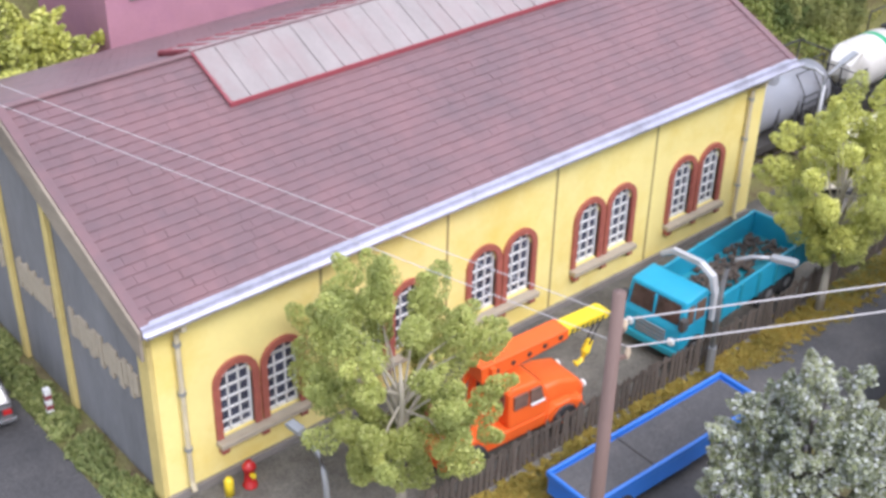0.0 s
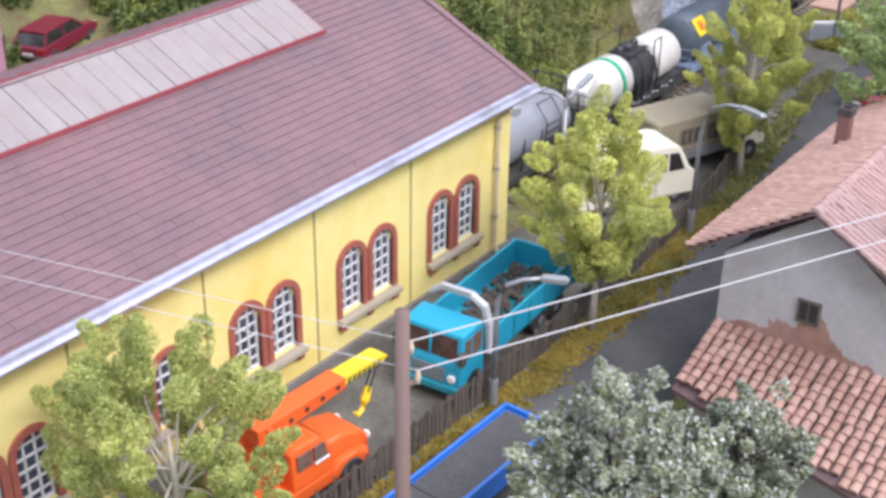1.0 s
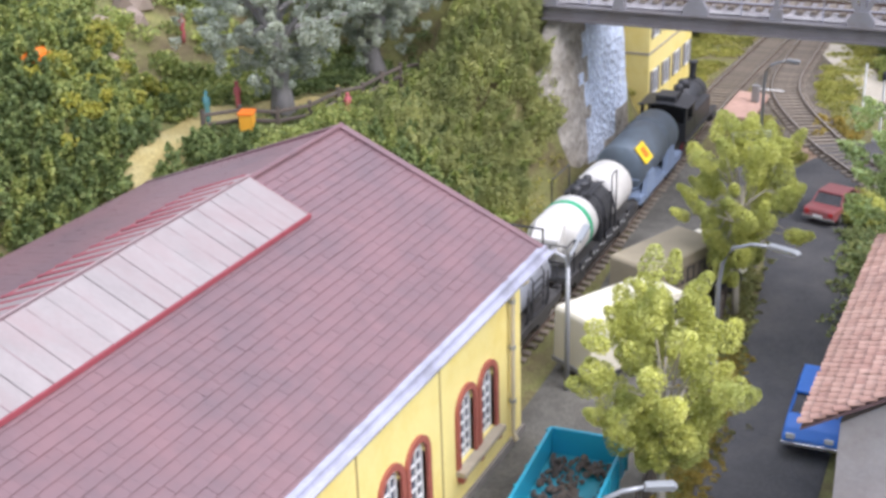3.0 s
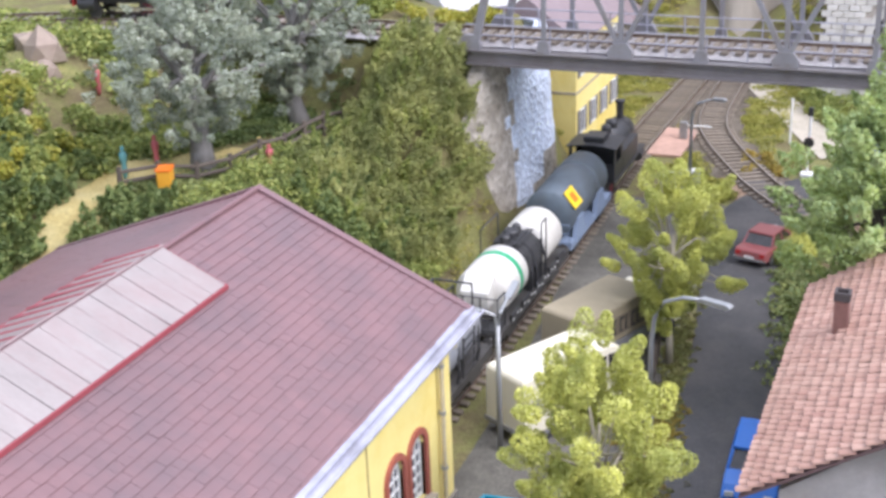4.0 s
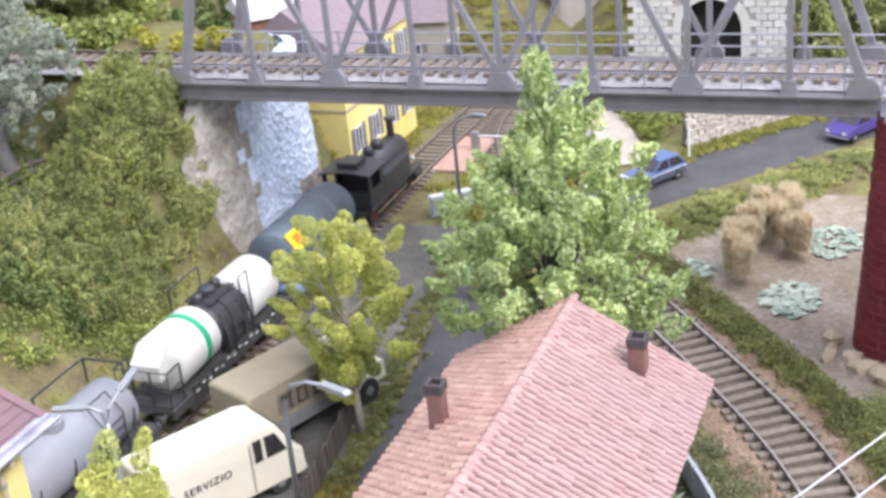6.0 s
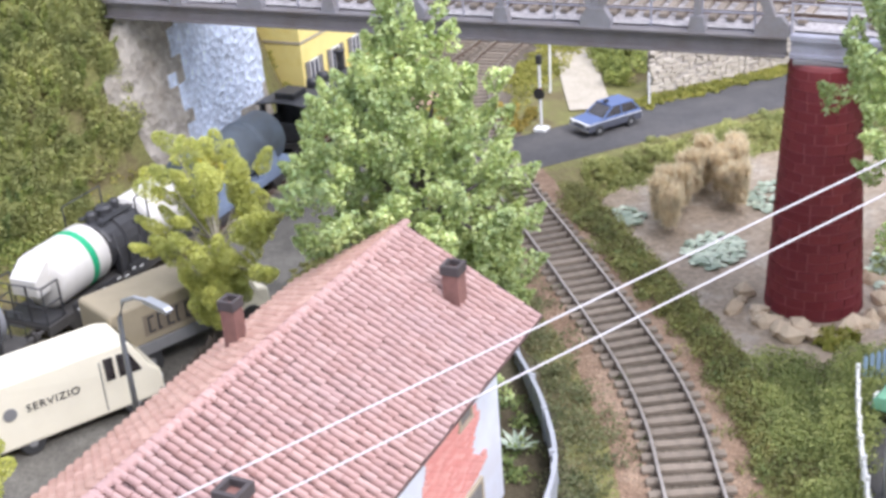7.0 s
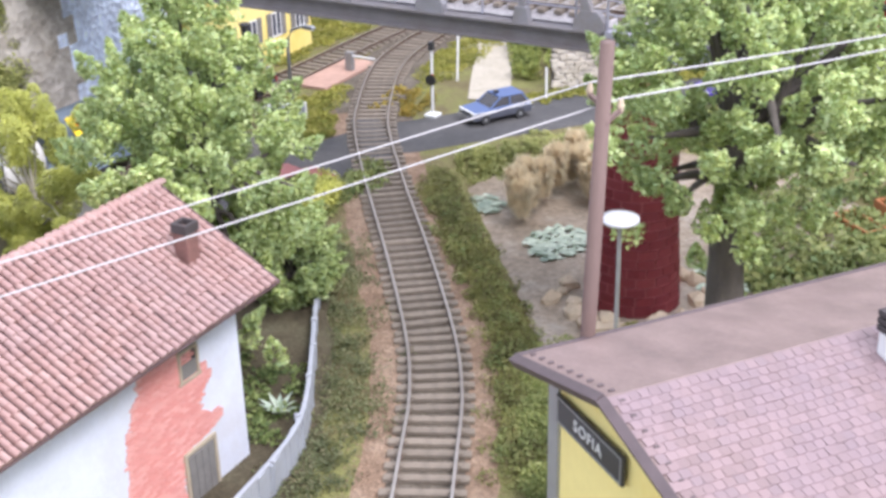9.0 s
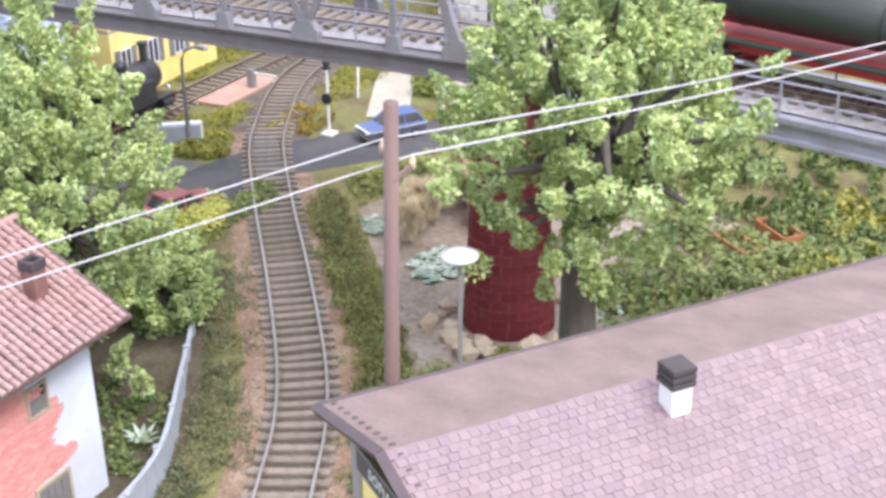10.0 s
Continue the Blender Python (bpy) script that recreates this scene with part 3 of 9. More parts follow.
def arched_frame(bm, cx, w, z0, spring, y0, y1, band, n=12):
    """A band round a round-headed opening."""
    def line(r):
        return [(cx - r, z0)] + [(cx - r * math.cos(math.pi * k / n), spring + r * math.sin(math.pi * k / n)) for k in range(n + 1)] + [(cx + r, z0)]
    outer, inner = line(w / 2 + band), line(w / 2)
    rings = []
    for y in (y0, y1):
        rings.append([[bm.verts.new((x, y, z)) for x, z in pts] for pts in (outer, inner)])
    (of, inf), (ob_, ib) = rings
    for k in range(len(outer) - 1):
        bm.faces.new((of[k], of[k + 1], inf[k + 1], inf[k]))
        bm.faces.new((of[k + 1], of[k], ob_[k], ob_[k + 1]))
        bm.faces.new((inf[k], inf[k + 1], ib[k + 1], ib[k]))
    return bm


def arched_window(parent, cx, z0, spring, w, y):
    win = part("window", arch(B(), cx, w, z0, spring, y + 0.16, y + 0.2), M_PANE, parent, "dark panes behind white glazing bars")
    bm = B()
    top = spring + w / 2
    for k in (-1, 1):
        box(bm, cx + k * w / 6 - 0.022, cx + k * w / 6 + 0.022, y + 0.10, y + 0.16, z0, spring + math.sqrt(max(0, (w / 2) ** 2 - (w / 6) ** 2)))
    rows = 6
    for k in range(1, rows):
        z = z0 + (top - z0) * k / rows
        half = w / 2 if z < spring else math.sqrt(max(0.0, (w / 2) ** 2 - (z - spring) ** 2))
        box(bm, cx - half, cx + half, y + 0.10, y + 0.16, z - 0.02, z + 0.02)
    box(bm, cx - w / 2, cx + w / 2, y + 0.10, y + 0.16, z0, z0 + 0.1)
    part("glazing_grid", bm, M_WHITE, win)
    part("window_frame", arched_frame(B(), cx, w - 0.1, z0, spring, y + 0.09, y + 0.2, 0.05), M_WHITE, win)
    return win


W_L, W_R, W_D = -23.55, 0.0, 13.45
EAVE_Z, RIDGE_Z, RIDGE_Y = 6.0, 9.0, 6.2
BACK_Y, BACK_Z = 14.0, 6.15


def roof_z(y):
    if y > RIDGE_Y:
        return RIDGE_Z - (RIDGE_Z - BACK_Z) * (y - RIDGE_Y) / (BACK_Y - RIDGE_Y)
    return RIDGE_Z - (RIDGE_Z - EAVE_Z) * (RIDGE_Y - y) / (RIDGE_Y + 0.55)


def build_warehouse():
    wh = thing("warehouse", 0, 0, 0, 0, "long yellow plastered warehouse with a dark red tiled roof", "building")
    bays = [-20.65, -16.4, -12.1, -7.68, -3.25]
    openings = []
    for c in bays:
        openings += [c - 0.72, c + 0.72]
    # front wall, pierced by the round-headed openings: strips between them, and arches above
    bm = B()
    w, z0, spring, top = 1.0, 1.32, 3.0, 5.75
    xs = [W_L]
    for o in openings:
        xs += [o - w / 2, o + w / 2]
    xs.append(W_R)
    for k in range(0, len(xs), 2):
        box(bm, xs[k], xs[k + 1], 0, 0.35, 0.0, top)
    for o in openings:
        box(bm, o - w / 2, o + w / 2, 0, 0.35, 0.0, z0)
        n = 10
        pts = [(o - w / 2, top), (o - w / 2, spring)] + [(o - w / 2 * math.cos(math.pi * k / n), spring + w / 2 * math.sin(math.pi * k / n)) for k in range(1, n)] + [(o + w / 2, spring), (o + w / 2, top)]
        prism(bm, pts, 0, 0.35)
    bmesh.ops.remove_doubles(bm, verts=bm.verts[:], dist=0.001)
    front = part("wall", bm, M_YELLOW, wh, "yellow plaster wall, faded and stained towards brown")
    # added dark sheet behind the windows, its colour standing for the unlit inside
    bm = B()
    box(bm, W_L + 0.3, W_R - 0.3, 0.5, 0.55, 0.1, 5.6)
    part("interior_shade_sheet", bm, M_DARK, wh)
    for c in bays:
        for o in (c - 0.72, c + 0.72):
            arched_window(wh, o, z0, spring, w, 0.0)
            part("window_surround", arched_frame(B(), o, w, z0, spring, -0.09, 0.12, 0.19), M_BRICKRED, wh, "red brick surround with a round head")
        sill = B()
        box(sill, c - 1.43, c + 1.43, -0.3, 0.02, z0 - 0.2, z0 - 0.02, 0.03)
        s = part("window_sill", sill, M_SILL, wh, "pale stone sill on small brackets")
        for dx in (-1.25, 0.0, 1.25):
            bm = B()
            box(bm, c + dx - 0.11, c + dx + 0.11, -0.2, 0.0, z0 - 0.42, z0 - 0.2, 0.02)
            part("bracket", bm, M_BRICKRED, s)
    for x in (-18.6, -14.25, -9.95, -5.5):
        bm = B()
        box(bm, x - 0.035, x + 0.035, -0.012, 0.05, 0.25, 5.62)
        part("wall_joint", bm, M_SEAM, wh, "dark vertical joint between plaster panels")
    # plinth, end walls and back wall
    bm = B()
    box(bm, W_L - 0.05, W_R + 0.05, -0.12, -0.002, -0.1, 0.24, 0.02)
    part("plinth", bm, M_PLINTH, wh, "grey stone plinth")
    for x0, x1, mat, label in ((W_L, W_L + 0.35, M_SHEDWALL, "dark grey boarded gable wall"), (W_R - 0.35, W_R, M_YELLOW, "yellow plaster gable wall")):
        bm = B()
        # gable outline in y, z
        gab = [(0.352, 0.0), (W_D - 0.352, 0.0), (W_D - 0.352, roof_z(W_D - 0.352) - 0.2), (RIDGE_Y, RIDGE_Z - 0.2), (0.352, roof_z(0.35) - 0.2)]
        lo = [bm.verts.new((x0, y, z)) for y, z in gab]
        hi = [bm.verts.new((x1, y, z)) for y, z in gab]
        bm.faces.new(lo[::-1])
        bm.faces.new(hi)
        for k in range(5):
            bm.faces.new((lo[k], lo[(k + 1) % 5], hi[(k + 1) % 5], hi[k]))
        bmesh.ops.recalc_face_normals(bm, faces=bm.faces[:])
        part("gable_wall", bm, mat, wh, label)
    # yellow corner pier and pilasters of the near gable, side shade in their colour
    for y0, y1 in ((0.0, 0.55), (4.95, 5.25), (8.05, 8.35), (12.85, 13.45)):
        bm = B()
        box(bm, W_L - 0.14, W_L - 0.003, y0, y1, 0.0, min(roof_z(y0), roof_z(y1)) - 0.35, 0.02)
        part("pilaster", bm, M_SHADEOCHRE, wh, "yellow plaster corner pier")
    for y0, y1 in ((0.9, 4.6), (5.6, 7.8), (8.7, 11.5)):
        bm = B()
        n = 14
        for k in range(n):
            yy = y0 + (y1 - y0) * k / n
            box(bm, W_L - 0.07, W_L - 0.002, yy, yy + (y1 - y0) / n * (0.86 + 0.12 * math.sin(k * 5.1)), 2.85 + 0.12 * math.sin(k * 3.3 + y0), 3.7 + 0.1 * math.sin(k * 2.1 + y1), 0.01)
        part("vent_screen", bm, M_SILL, wh, "pale pierced screen under the gable")
    bm = B()
    box(bm, W_L, W_R, W_D - 0.35, W_D, 0, BACK_Z - 0.1)
    part("back_wall", bm, M_YELLOW, wh)
    # roof decks
    decks = []
    x0, x1 = W_L - 0.45, W_R + 0.75
    for sgn in (0, 1):
        bm = B()
        ye, ze = (-0.55, EAVE_Z) if sgn == 0 else (BACK_Y, BACK_Z)
        v = [bm.verts.new(p) for p in ((x0, ye, ze - 0.08), (x1, ye, ze - 0.08), (x1, RIDGE_Y, RIDGE_Z - 0.08), (x0, RIDGE_Y, RIDGE_Z - 0.08))]
        u = [bm.verts.new(p.co - Vector((0, 0, 0.14))) for p in v]
        bm.faces.new(v)
        bm.faces.new(u[::-1])
        for k in range(4):
            bm.faces.new((v[k], u[k], u[(k + 1) % 4], v[(k + 1) % 4]))
        bmesh.ops.recalc_face_normals(bm, faces=bm.faces[:])
        deck = part("roof", bm, M_ROOFBACK, wh, "dark red roof of small flat tiles")
        decks.append(deck)
    bm = B()
    tube(bm, [(x0, RIDGE_Y, RIDGE_Z + 0.0), (x1, RIDGE_Y, RIDGE_Z + 0.0)], 0.08, 8)
    part("ridge_cap", bm, M_ROOFRED, wh)
    # gutter and downpipes
    bm = B()
    n = 8
    prof = [(-0.55 - 0.16 + 0.16 * math.cos(math.pi + math.pi * k / n), EAVE_Z - 0.03 + 0.15 * math.sin(math.pi + math.pi * k / n)) for k in range(n + 1)]
    prof += [(y * 0.8 + 0.2 * (-0.71), z + 0.03) for y, z in prof[::-1]]
    rows = [[bm.verts.new((x, y, z)) for y, z in prof] for x in (x0, x1)]
    for k in range(len(prof)):
        j = (k + 1) % len(prof)
        bm.faces.new((rows[0][k], rows[0][j], rows[1][j], rows[1][k]))
    part("gutter", bm, M_GUTTER, wh, "zinc half-round gutter, streaked with dirt")
    bm = B()
    box(bm, x0, x1, -0.56, -0.30, EAVE_Z - 0.07, EAVE_Z + 0.03, 0.01)
    box(bm, x0, x1, -0.5, -0.1, EAVE_Z - 0.32, EAVE_Z - 0.24)
    part("eaves_board", bm, M_GUTTER, wh)
    for x in (-0.95, -22.95):
        bm = B()
        tube(bm, [(x, -0.65, EAVE_Z - 0.15), (x, -0.6, EAVE_Z - 0.4), (x, -0.16, EAVE_Z - 0.75), (x, -0.14, 0.5), (x, -0.25, 0.25)], 0.075, 10)
        d = part("downpipe", bm, M_PIPE, wh, "cream painted downpipe with clamps")
        for z in (1.6, 3.4, 4.9):
            bm = B()
            tube(bm, [(x, -0.14, z - 0.05), (x, -0.14, z + 0.05)], 0.11, 10)
            part("clamp", bm, M_LAMP, d)
    # skylight astride the ridge
    sx0, sx1, half = -18.3, -4.45, 1.88
    lift = 0.085
    sky = part("skylight", B(), M_REDTRIM, wh, "long ridge skylight of dusty pale panels in red frames")
    n = 22
    step = (sx1 - sx0) / n
    for sgn, pitch in ((-1, (RIDGE_Z - EAVE_Z) / (RIDGE_Y + 0.55)), (1, (RIDGE_Z - BACK_Z) / (BACK_Y - RIDGE_Y))):
        for k in range(n):
            bm = B()
            a, b = sx0 + k * step + 0.012, sx0 + (k + 1) * step - 0.012
            e = 0.012 * math.sin(k * 7.3)
            v = [(a, RIDGE_Y + sgn * half, RIDGE_Z - half * pitch + lift), (b, RIDGE_Y + sgn * half, RIDGE_Z - half * pitch + lift + e), (b, RIDGE_Y + sgn * 0.1, RIDGE_Z + lift + e), (a, RIDGE_Y + sgn * 0.1, RIDGE_Z + lift)]
            t = [bm.verts.new(p) for p in v]
            u = [bm.verts.new((p[0], p[1], p[2] - 0.05)) for p in v]
            bm.faces.new(t)
            bm.faces.new(u[::-1])
            for q in range(4):
                bm.faces.new((t[q], u[q], u[(q + 1) % 4], t[(q + 1) % 4]))
            bmesh.ops.recalc_face_normals(bm, faces=bm.faces[:])
            part("panel", bm, M_SKYLIGHT, sky)
        bm = B()
        for k in range(n + 1):
            a = sx0 + k * step
            if k % 2 == 0 or sgn > 0:
                tube(bm, [(a, RIDGE_Y + sgn * half, RIDGE_Z - half * pitch + lift + 0.01), (a, RIDGE_Y, RIDGE_Z + lift + 0.012)], 0.018 if sgn < 0 else 0.06, 5)
        part("glazing_ribs", bm, M_RIB if sgn < 0 else M_REDTRIM, sky)
        bm = B()
        y, z = RIDGE_Y + sgn * half, RIDGE_Z - half * pitch
        box(bm, sx0 - 0.06, sx1 + 0.06, min(y, y + sgn * 0.06), max(y, y + sgn * 0.06), z - 0.05, z + lift + 0.005, 0.015)
        part("side_frame", bm, M_REDTRIM, sky, "red painted frame")
        for x in (sx0, sx1):
            bm = B()
            tube(bm, [(x, y, z + lift - 0.05), (x, RIDGE_Y, RIDGE_Z + lift - 0.05)], 0.075, 4)
            part("end_frame", bm, M_REDTRIM, sky, "red painted frame")
    bm = B()
    tube(bm, [(sx0 - 0.1, RIDGE_Y, RIDGE_Z + lift + 0.03), (sx1 + 0.1, RIDGE_Y, RIDGE_Z + lift + 0.01)], 0.04, 6)
    part("ridge_bar", bm, M_RIB, sky)
    # verge tiles along the gables
    for x in (W_L - 0.46, W_R + 0.5):
        for sgn in (-1, 1):
            bm = B()
            a, b = (RIDGE_Y, RIDGE_Z), (-0.57, EAVE_Z - 0.07) if sgn < 0 else (BACK_Y + 0.02, BACK_Z - 0.07)
            slab_verge = [bm.verts.new((x + dx, p[0], p[1] + dz)) for p in (a, b) for dx, dz in ((0, 0.055), (0.26, 0.055), (0.26, -0.05), (0, -0.05))]
            for q in range(4):
                bm.faces.new((slab_verge[q], slab_verge[(q + 1) % 4], slab_verge[4 + (q + 1) % 4], slab_verge[4 + q]))
            bm.faces.new(slab_verge[:4])
            bm.faces.new(slab_verge[4:])
            bmesh.ops.recalc_face_normals(bm, faces=bm.faces[:])
            part("verge_strip", bm, M_ROOFRED, wh)
            if x < W_L:
                bm = B()
                v = [bm.verts.new((x + dx, p[0], p[1] + dz)) for p in (a, b) for dx, dz in ((-0.09, 0.02), (-0.01, 0.02), (-0.01, -0.78), (-0.09, -0.78))]
                for q in range(4):
                    bm.faces.new((v[q], v[(q + 1) % 4], v[4 + (q + 1) % 4], v[4 + q]))
                bm.faces.new(v[:4])
                bm.faces.new(v[4:])
                bmesh.ops.recalc_face_normals(bm, faces=bm.faces[:])
                part("barge_board", bm, M_BARGE, wh, "weathered brown barge board")
    return wh, decks


WAREHOUSE, WAREHOUSE_ROOFS = build_warehouse()


def slate(w, l, th):
    """A flat tile, its lower edge raised."""
    bm = B()
    v = [bm.verts.new(p) for p in ((0, 0, th), (w, 0, th), (w, l, 0.012), (0, l, 0.012), (0, 0, 0), (w, 0, 0))]
    bm.faces.new((v[0], v[1], v[2], v[3]))
    bm.faces.new((v[4], v[5], v[1], v[0]))
    bm.faces.new((v[1], v[5], v[2]))
    bm.faces.new((v[4], v[0], v[3]))
    return bm


def barrel(w, l, h, n=6, lift=0.03):
    """A half-round roof tile, wider at its lower end."""
    bm = B()
    lo = [bm.verts.new((w / 2 - w / 2 * math.cos(math.pi * k / n), 0, h * math.sin(math.pi * k / n) + lift)) for k in range(n + 1)]
    hi = [bm.verts.new((w / 2 - w * 0.46 * math.cos(math.pi * k / n), l, h * 0.88 * math.sin(math.pi * k / n))) for k in range(n + 1)]
    for k in range(n):
        bm.faces.new((lo[k], lo[k + 1], hi[k + 1], hi[k]))
    bm.faces.new(lo[::-1])
    return bm


def cover_roof(parent, origin, right, up, width, run, tile, tw, tl, material, seed, wanted, jitter=0.012, skip=None, stagger=0.0, label="", tilt=0.8):
    """Lays tiles in courses on a roof plane: those wanted as pieces, the rest in one mesh."""
    o, e1, e2 = Vector(origin), Vector(right).normalized(), Vector(up).normalized()
    e3 = e1.cross(e2)
    base = Matrix(((e1.x, e2.x, e3.x, o.x), (e1.y, e2.y, e3.y, o.y), (e1.z, e2.z, e3.z, o.z), (0, 0, 0, 1)))
    me = finish(tile, "roof_tile", material)
    co = np.array([v.co[:] for v in me.vertices])
    polys = [list(p.vertices) for p in me.polygons]
    verts, faces, made = [], [], 0
    r = rng(seed)
    rows, cols = int(round(run / tl)), int(round(width / tw))
    for j in range(rows):
        for i in range(-1 if stagger else 0, cols):
            x, y = i * tw + (stagger * tw if j % 2 else 0), j * tl
            if x < -0.01 or x + tw > width + 0.02 or (skip and skip(x, y)):
                continue
            m = base @ Matrix.Translation((x + r.normal() * jitter, y + r.normal() * jitter, abs(r.normal()) * jitter)) @ pose(0, 0, 0, r.normal() * tilt, r.normal() * tilt, r.normal() * tilt * 1.5)
            if made < 300 and wanted(x, y):
                piece("roof_tile", me, parent, m)
                made += 1
            else:
                k = len(verts)
                a = np.array(m)
                verts.extend((co @ a[:3, :3].T + a[:3, 3]).tolist())
                faces.extend([[k + q for q in p] for p in polys])
    rest = bpy.data.meshes.new("roof_tiles")
    rest.from_pydata(verts, [], faces)
    rest.materials.append(material)
    ob = new("roof_tiles", rest)
    ob.parent = parent
    tagged(ob, label, kind="stuff")


# ---- tiled house by the road ----
H_L, H_R, H_RY, H_RZ = -5.0, 7.2, -12.45, 7.15
H_SLOPES = ((-1, 3.56, 5.18), (1, 3.3, 5.04))


def slab_quad(bm, pts, th):
    v = [bm.verts.new(p) for p in pts]
    u = [bm.verts.new((p[0], p[1], p[2] - th)) for p in pts]
    made = [bm.faces.new(v), bm.faces.new(u[::-1])]
    n = len(pts)
    for k in range(n):
        made.append(bm.faces.new((v[k], u[k], u[(k + 1) % n], v[(k + 1) % n])))
    bmesh.ops.recalc_face_normals(bm, faces=made)
    return bm


def blotch(bm, pts, y0, y1):
    return prism(bm, pts, y0, y1)


def build_chimney(parent, x, y, z0, z1, s=0.42):
    bm = B()
    box(bm, x - s / 2, x + s / 2, y - s / 2, y + s / 2, z0, z1, 0.02)
    c = part("chimney", bm, M_CHIMNEY, parent, "short sooty brick chimney")
    bm = B()
    for a, b, cc, d in ((-0.5, -0.32, -0.5, 0.5), (0.32, 0.5, -0.5, 0.5), (-0.32, 0.32, -0.5, -0.32), (-0.32, 0.32, 0.32, 0.5)):
        k = s * 1.14
        box(bm, x + a * k, x + b * k, y + cc * k, y + d * k, z1 - 0.08, z1 + 0.16, 0.01)
    part("chimney_cap", bm, M_SOOT, c)


def build_house():
    h = thing("tiled_house", 0, 0, 0, 0, "old plastered house with a clay pantile roof", "house")
    x0, x1, y0, y1 = -4.3, 6.63, -14.95, -9.95
    bm = B()
    # walls as one shell with a thickness
    for a, b, c, d in ((x0, x1, y0, y0 + 0.3), (x0, x1, y1 - 0.3, y1)):
        box(bm, a + 0.301, b - 0.301, c, d, -0.4, 4.75)
    part("wall", bm, M_PLASTER, h, "whitewashed plaster wall, patchy and stained")
    for xa, xb in ((x0, x0 + 0.3), (x1 - 0.3, x1)):
        bm = B()
        pts = [(y0, -0.4), (y1, -0.4), (y1, 4.95), (H_RY, H_RZ - 0.35), (y0, 4.95)]
        lo = [bm.verts.new((xa, y, z)) for y, z in pts]
        hi = [bm.verts.new((xb, y, z)) for y, z in pts]
        bm.faces.new(lo[::-1])
        bm.faces.new(hi)
        for k in range(5):
            bm.faces.new((lo[k], lo[(k + 1) % 5], hi[(k + 1) % 5], hi[k]))
        bmesh.ops.recalc_face_normals(bm, faces=bm.faces[:])
        # the near gable takes the plaster darkened for its shaded side
        part("gable_wall", bm, M_SHADEDPLASTER if xa == x0 else M_PLASTER, h, "grey-white plaster gable wall")
    # bare brick where the plaster has fallen
    r = rng(5)
    outline = [(2.3, 1.4), (2.9, 0.7), (3.4, 0.15), (4.1, 0.1), (4.15, 1.5), (4.6, 1.6), (5.35, 1.62), (5.72, 1.95), (5.3, 2.12), (4.85, 2.5), (5.1, 2.8), (5.42, 3.25), (5.2, 3.5), (4.95, 3.95), (4.4, 4.15), (3.7, 4.5), (3.1, 4.45), (2.9, 3.9), (2.55, 3.2), (2.35, 2.7)]
    jag = []
    for k, p in enumerate(outline):
        q = outline[(k + 1) % len(outline)]
        for s in range(5):
            t = s / 5
            jag.append((p[0] + (q[0] - p[0]) * t + r.normal() * 0.07, p[1] + (q[1] - p[1]) * t + r.normal() * 0.05))
    patch = part("bare_brick_patch", blotch(B(), [(3.75 + (p[0] - 3.75) * 1.03, 2.5 + (p[1] - 2.5) * 1.02) for p in jag], y0 - 0.012, y0 - 0.002), M_PATCHMORTAR, h, "pinkish bare brick where plaster has fallen")
    bm = B()
    box(bm, -0.125, 0.125, -0.018, 0.0, -0.036, 0.036, 0.006)
    me = finish(bm, "brick", M_BAREBRICK)

    def inside(px, pz):
        odd = False
        for (ax, az), (bx, bz) in zip(outline, outline[1:] + outline[:1]):
            if (az > pz) != (bz > pz) and px < (bx - ax) * (pz - az) / (bz - az) + ax:
                odd = not odd
        return odd

    for j in range(50):
        for i in range(18):
            px, pz = 1.1 + 0.265 * i + (0.13 if j % 2 else 0) + r.normal() * 0.012, 0.15 + 0.092 * j
            if inside(px + r.normal() * 0.07, pz + r.normal() * 0.05):
                piece("brick", me, patch, pose(px, y0 - 0.012, pz, 0, r.normal(), 0))
    # worn plaster round the gable window
    edge = [(-14.6, 2.72), (-14.3, 3.0), (-13.7, 2.95), (-13.3, 3.3), (-12.95, 3.9), (-12.6, 3.6), (-12.1, 3.4), (-11.6, 3.4), (-11.4, 3.12), (-10.6, 3.0), (-10.1, 2.72)]
    ring = []
    for p, q in zip(edge, edge[1:] + edge[:1]):
        for k in range(5):
            ring.append((p[0] + (q[0] - p[0]) * k / 5 + r.normal() * 0.05, p[1] + (q[1] - p[1]) * k / 5 + (r.normal() * 0.05 if p[1] > 2.8 else 0)))
    bm = B()
    lo = [bm.verts.new((x0 - 0.015, y, z)) for y, z in ring]
    hi = [bm.verts.new((x0 - 0.002, y, z)) for y, z in ring]
    bm.faces.new(lo)
    for k in range(len(ring)):
        bm.faces.new((lo[k], hi[k], hi[(k + 1) % len(ring)], lo[(k + 1) % len(ring)]))
    bmesh.ops.recalc_face_normals(bm, faces=bm.faces[:])
    part("bare_brick_patch", bm, M_DULLBRICK, h, "dull brown brick showing round the gable window")
    # openings
    bm = B()
    box(bm, 4.22, 5.24, y0 - 0.05, y0 + 0.05, -0.3, 1.4, 0.02)
    d = part("door", bm, M_GREYWOOD, h, "weathered grey plank door")
    for k in range(4):
        bm = B()
        box(bm, 4.25 + k * 0.245, 4.475 + k * 0.245, y0 - 0.075, y0 - 0.05, -0.25, 1.32, 0.005)
        part("plank", bm, M_GREYWOOD, d)
    for xc, zc in ((4.68, 3.82),):
        bm = B()
        box(bm, xc - 0.32, xc + 0.32, y0 - 0.02, y0 + 0.04, zc - 0.38, zc + 0.38, 0.01)
        wdw = part("window", bm, M_DARK, h, "small dark window with a grey lower shutter")
        bm = B()
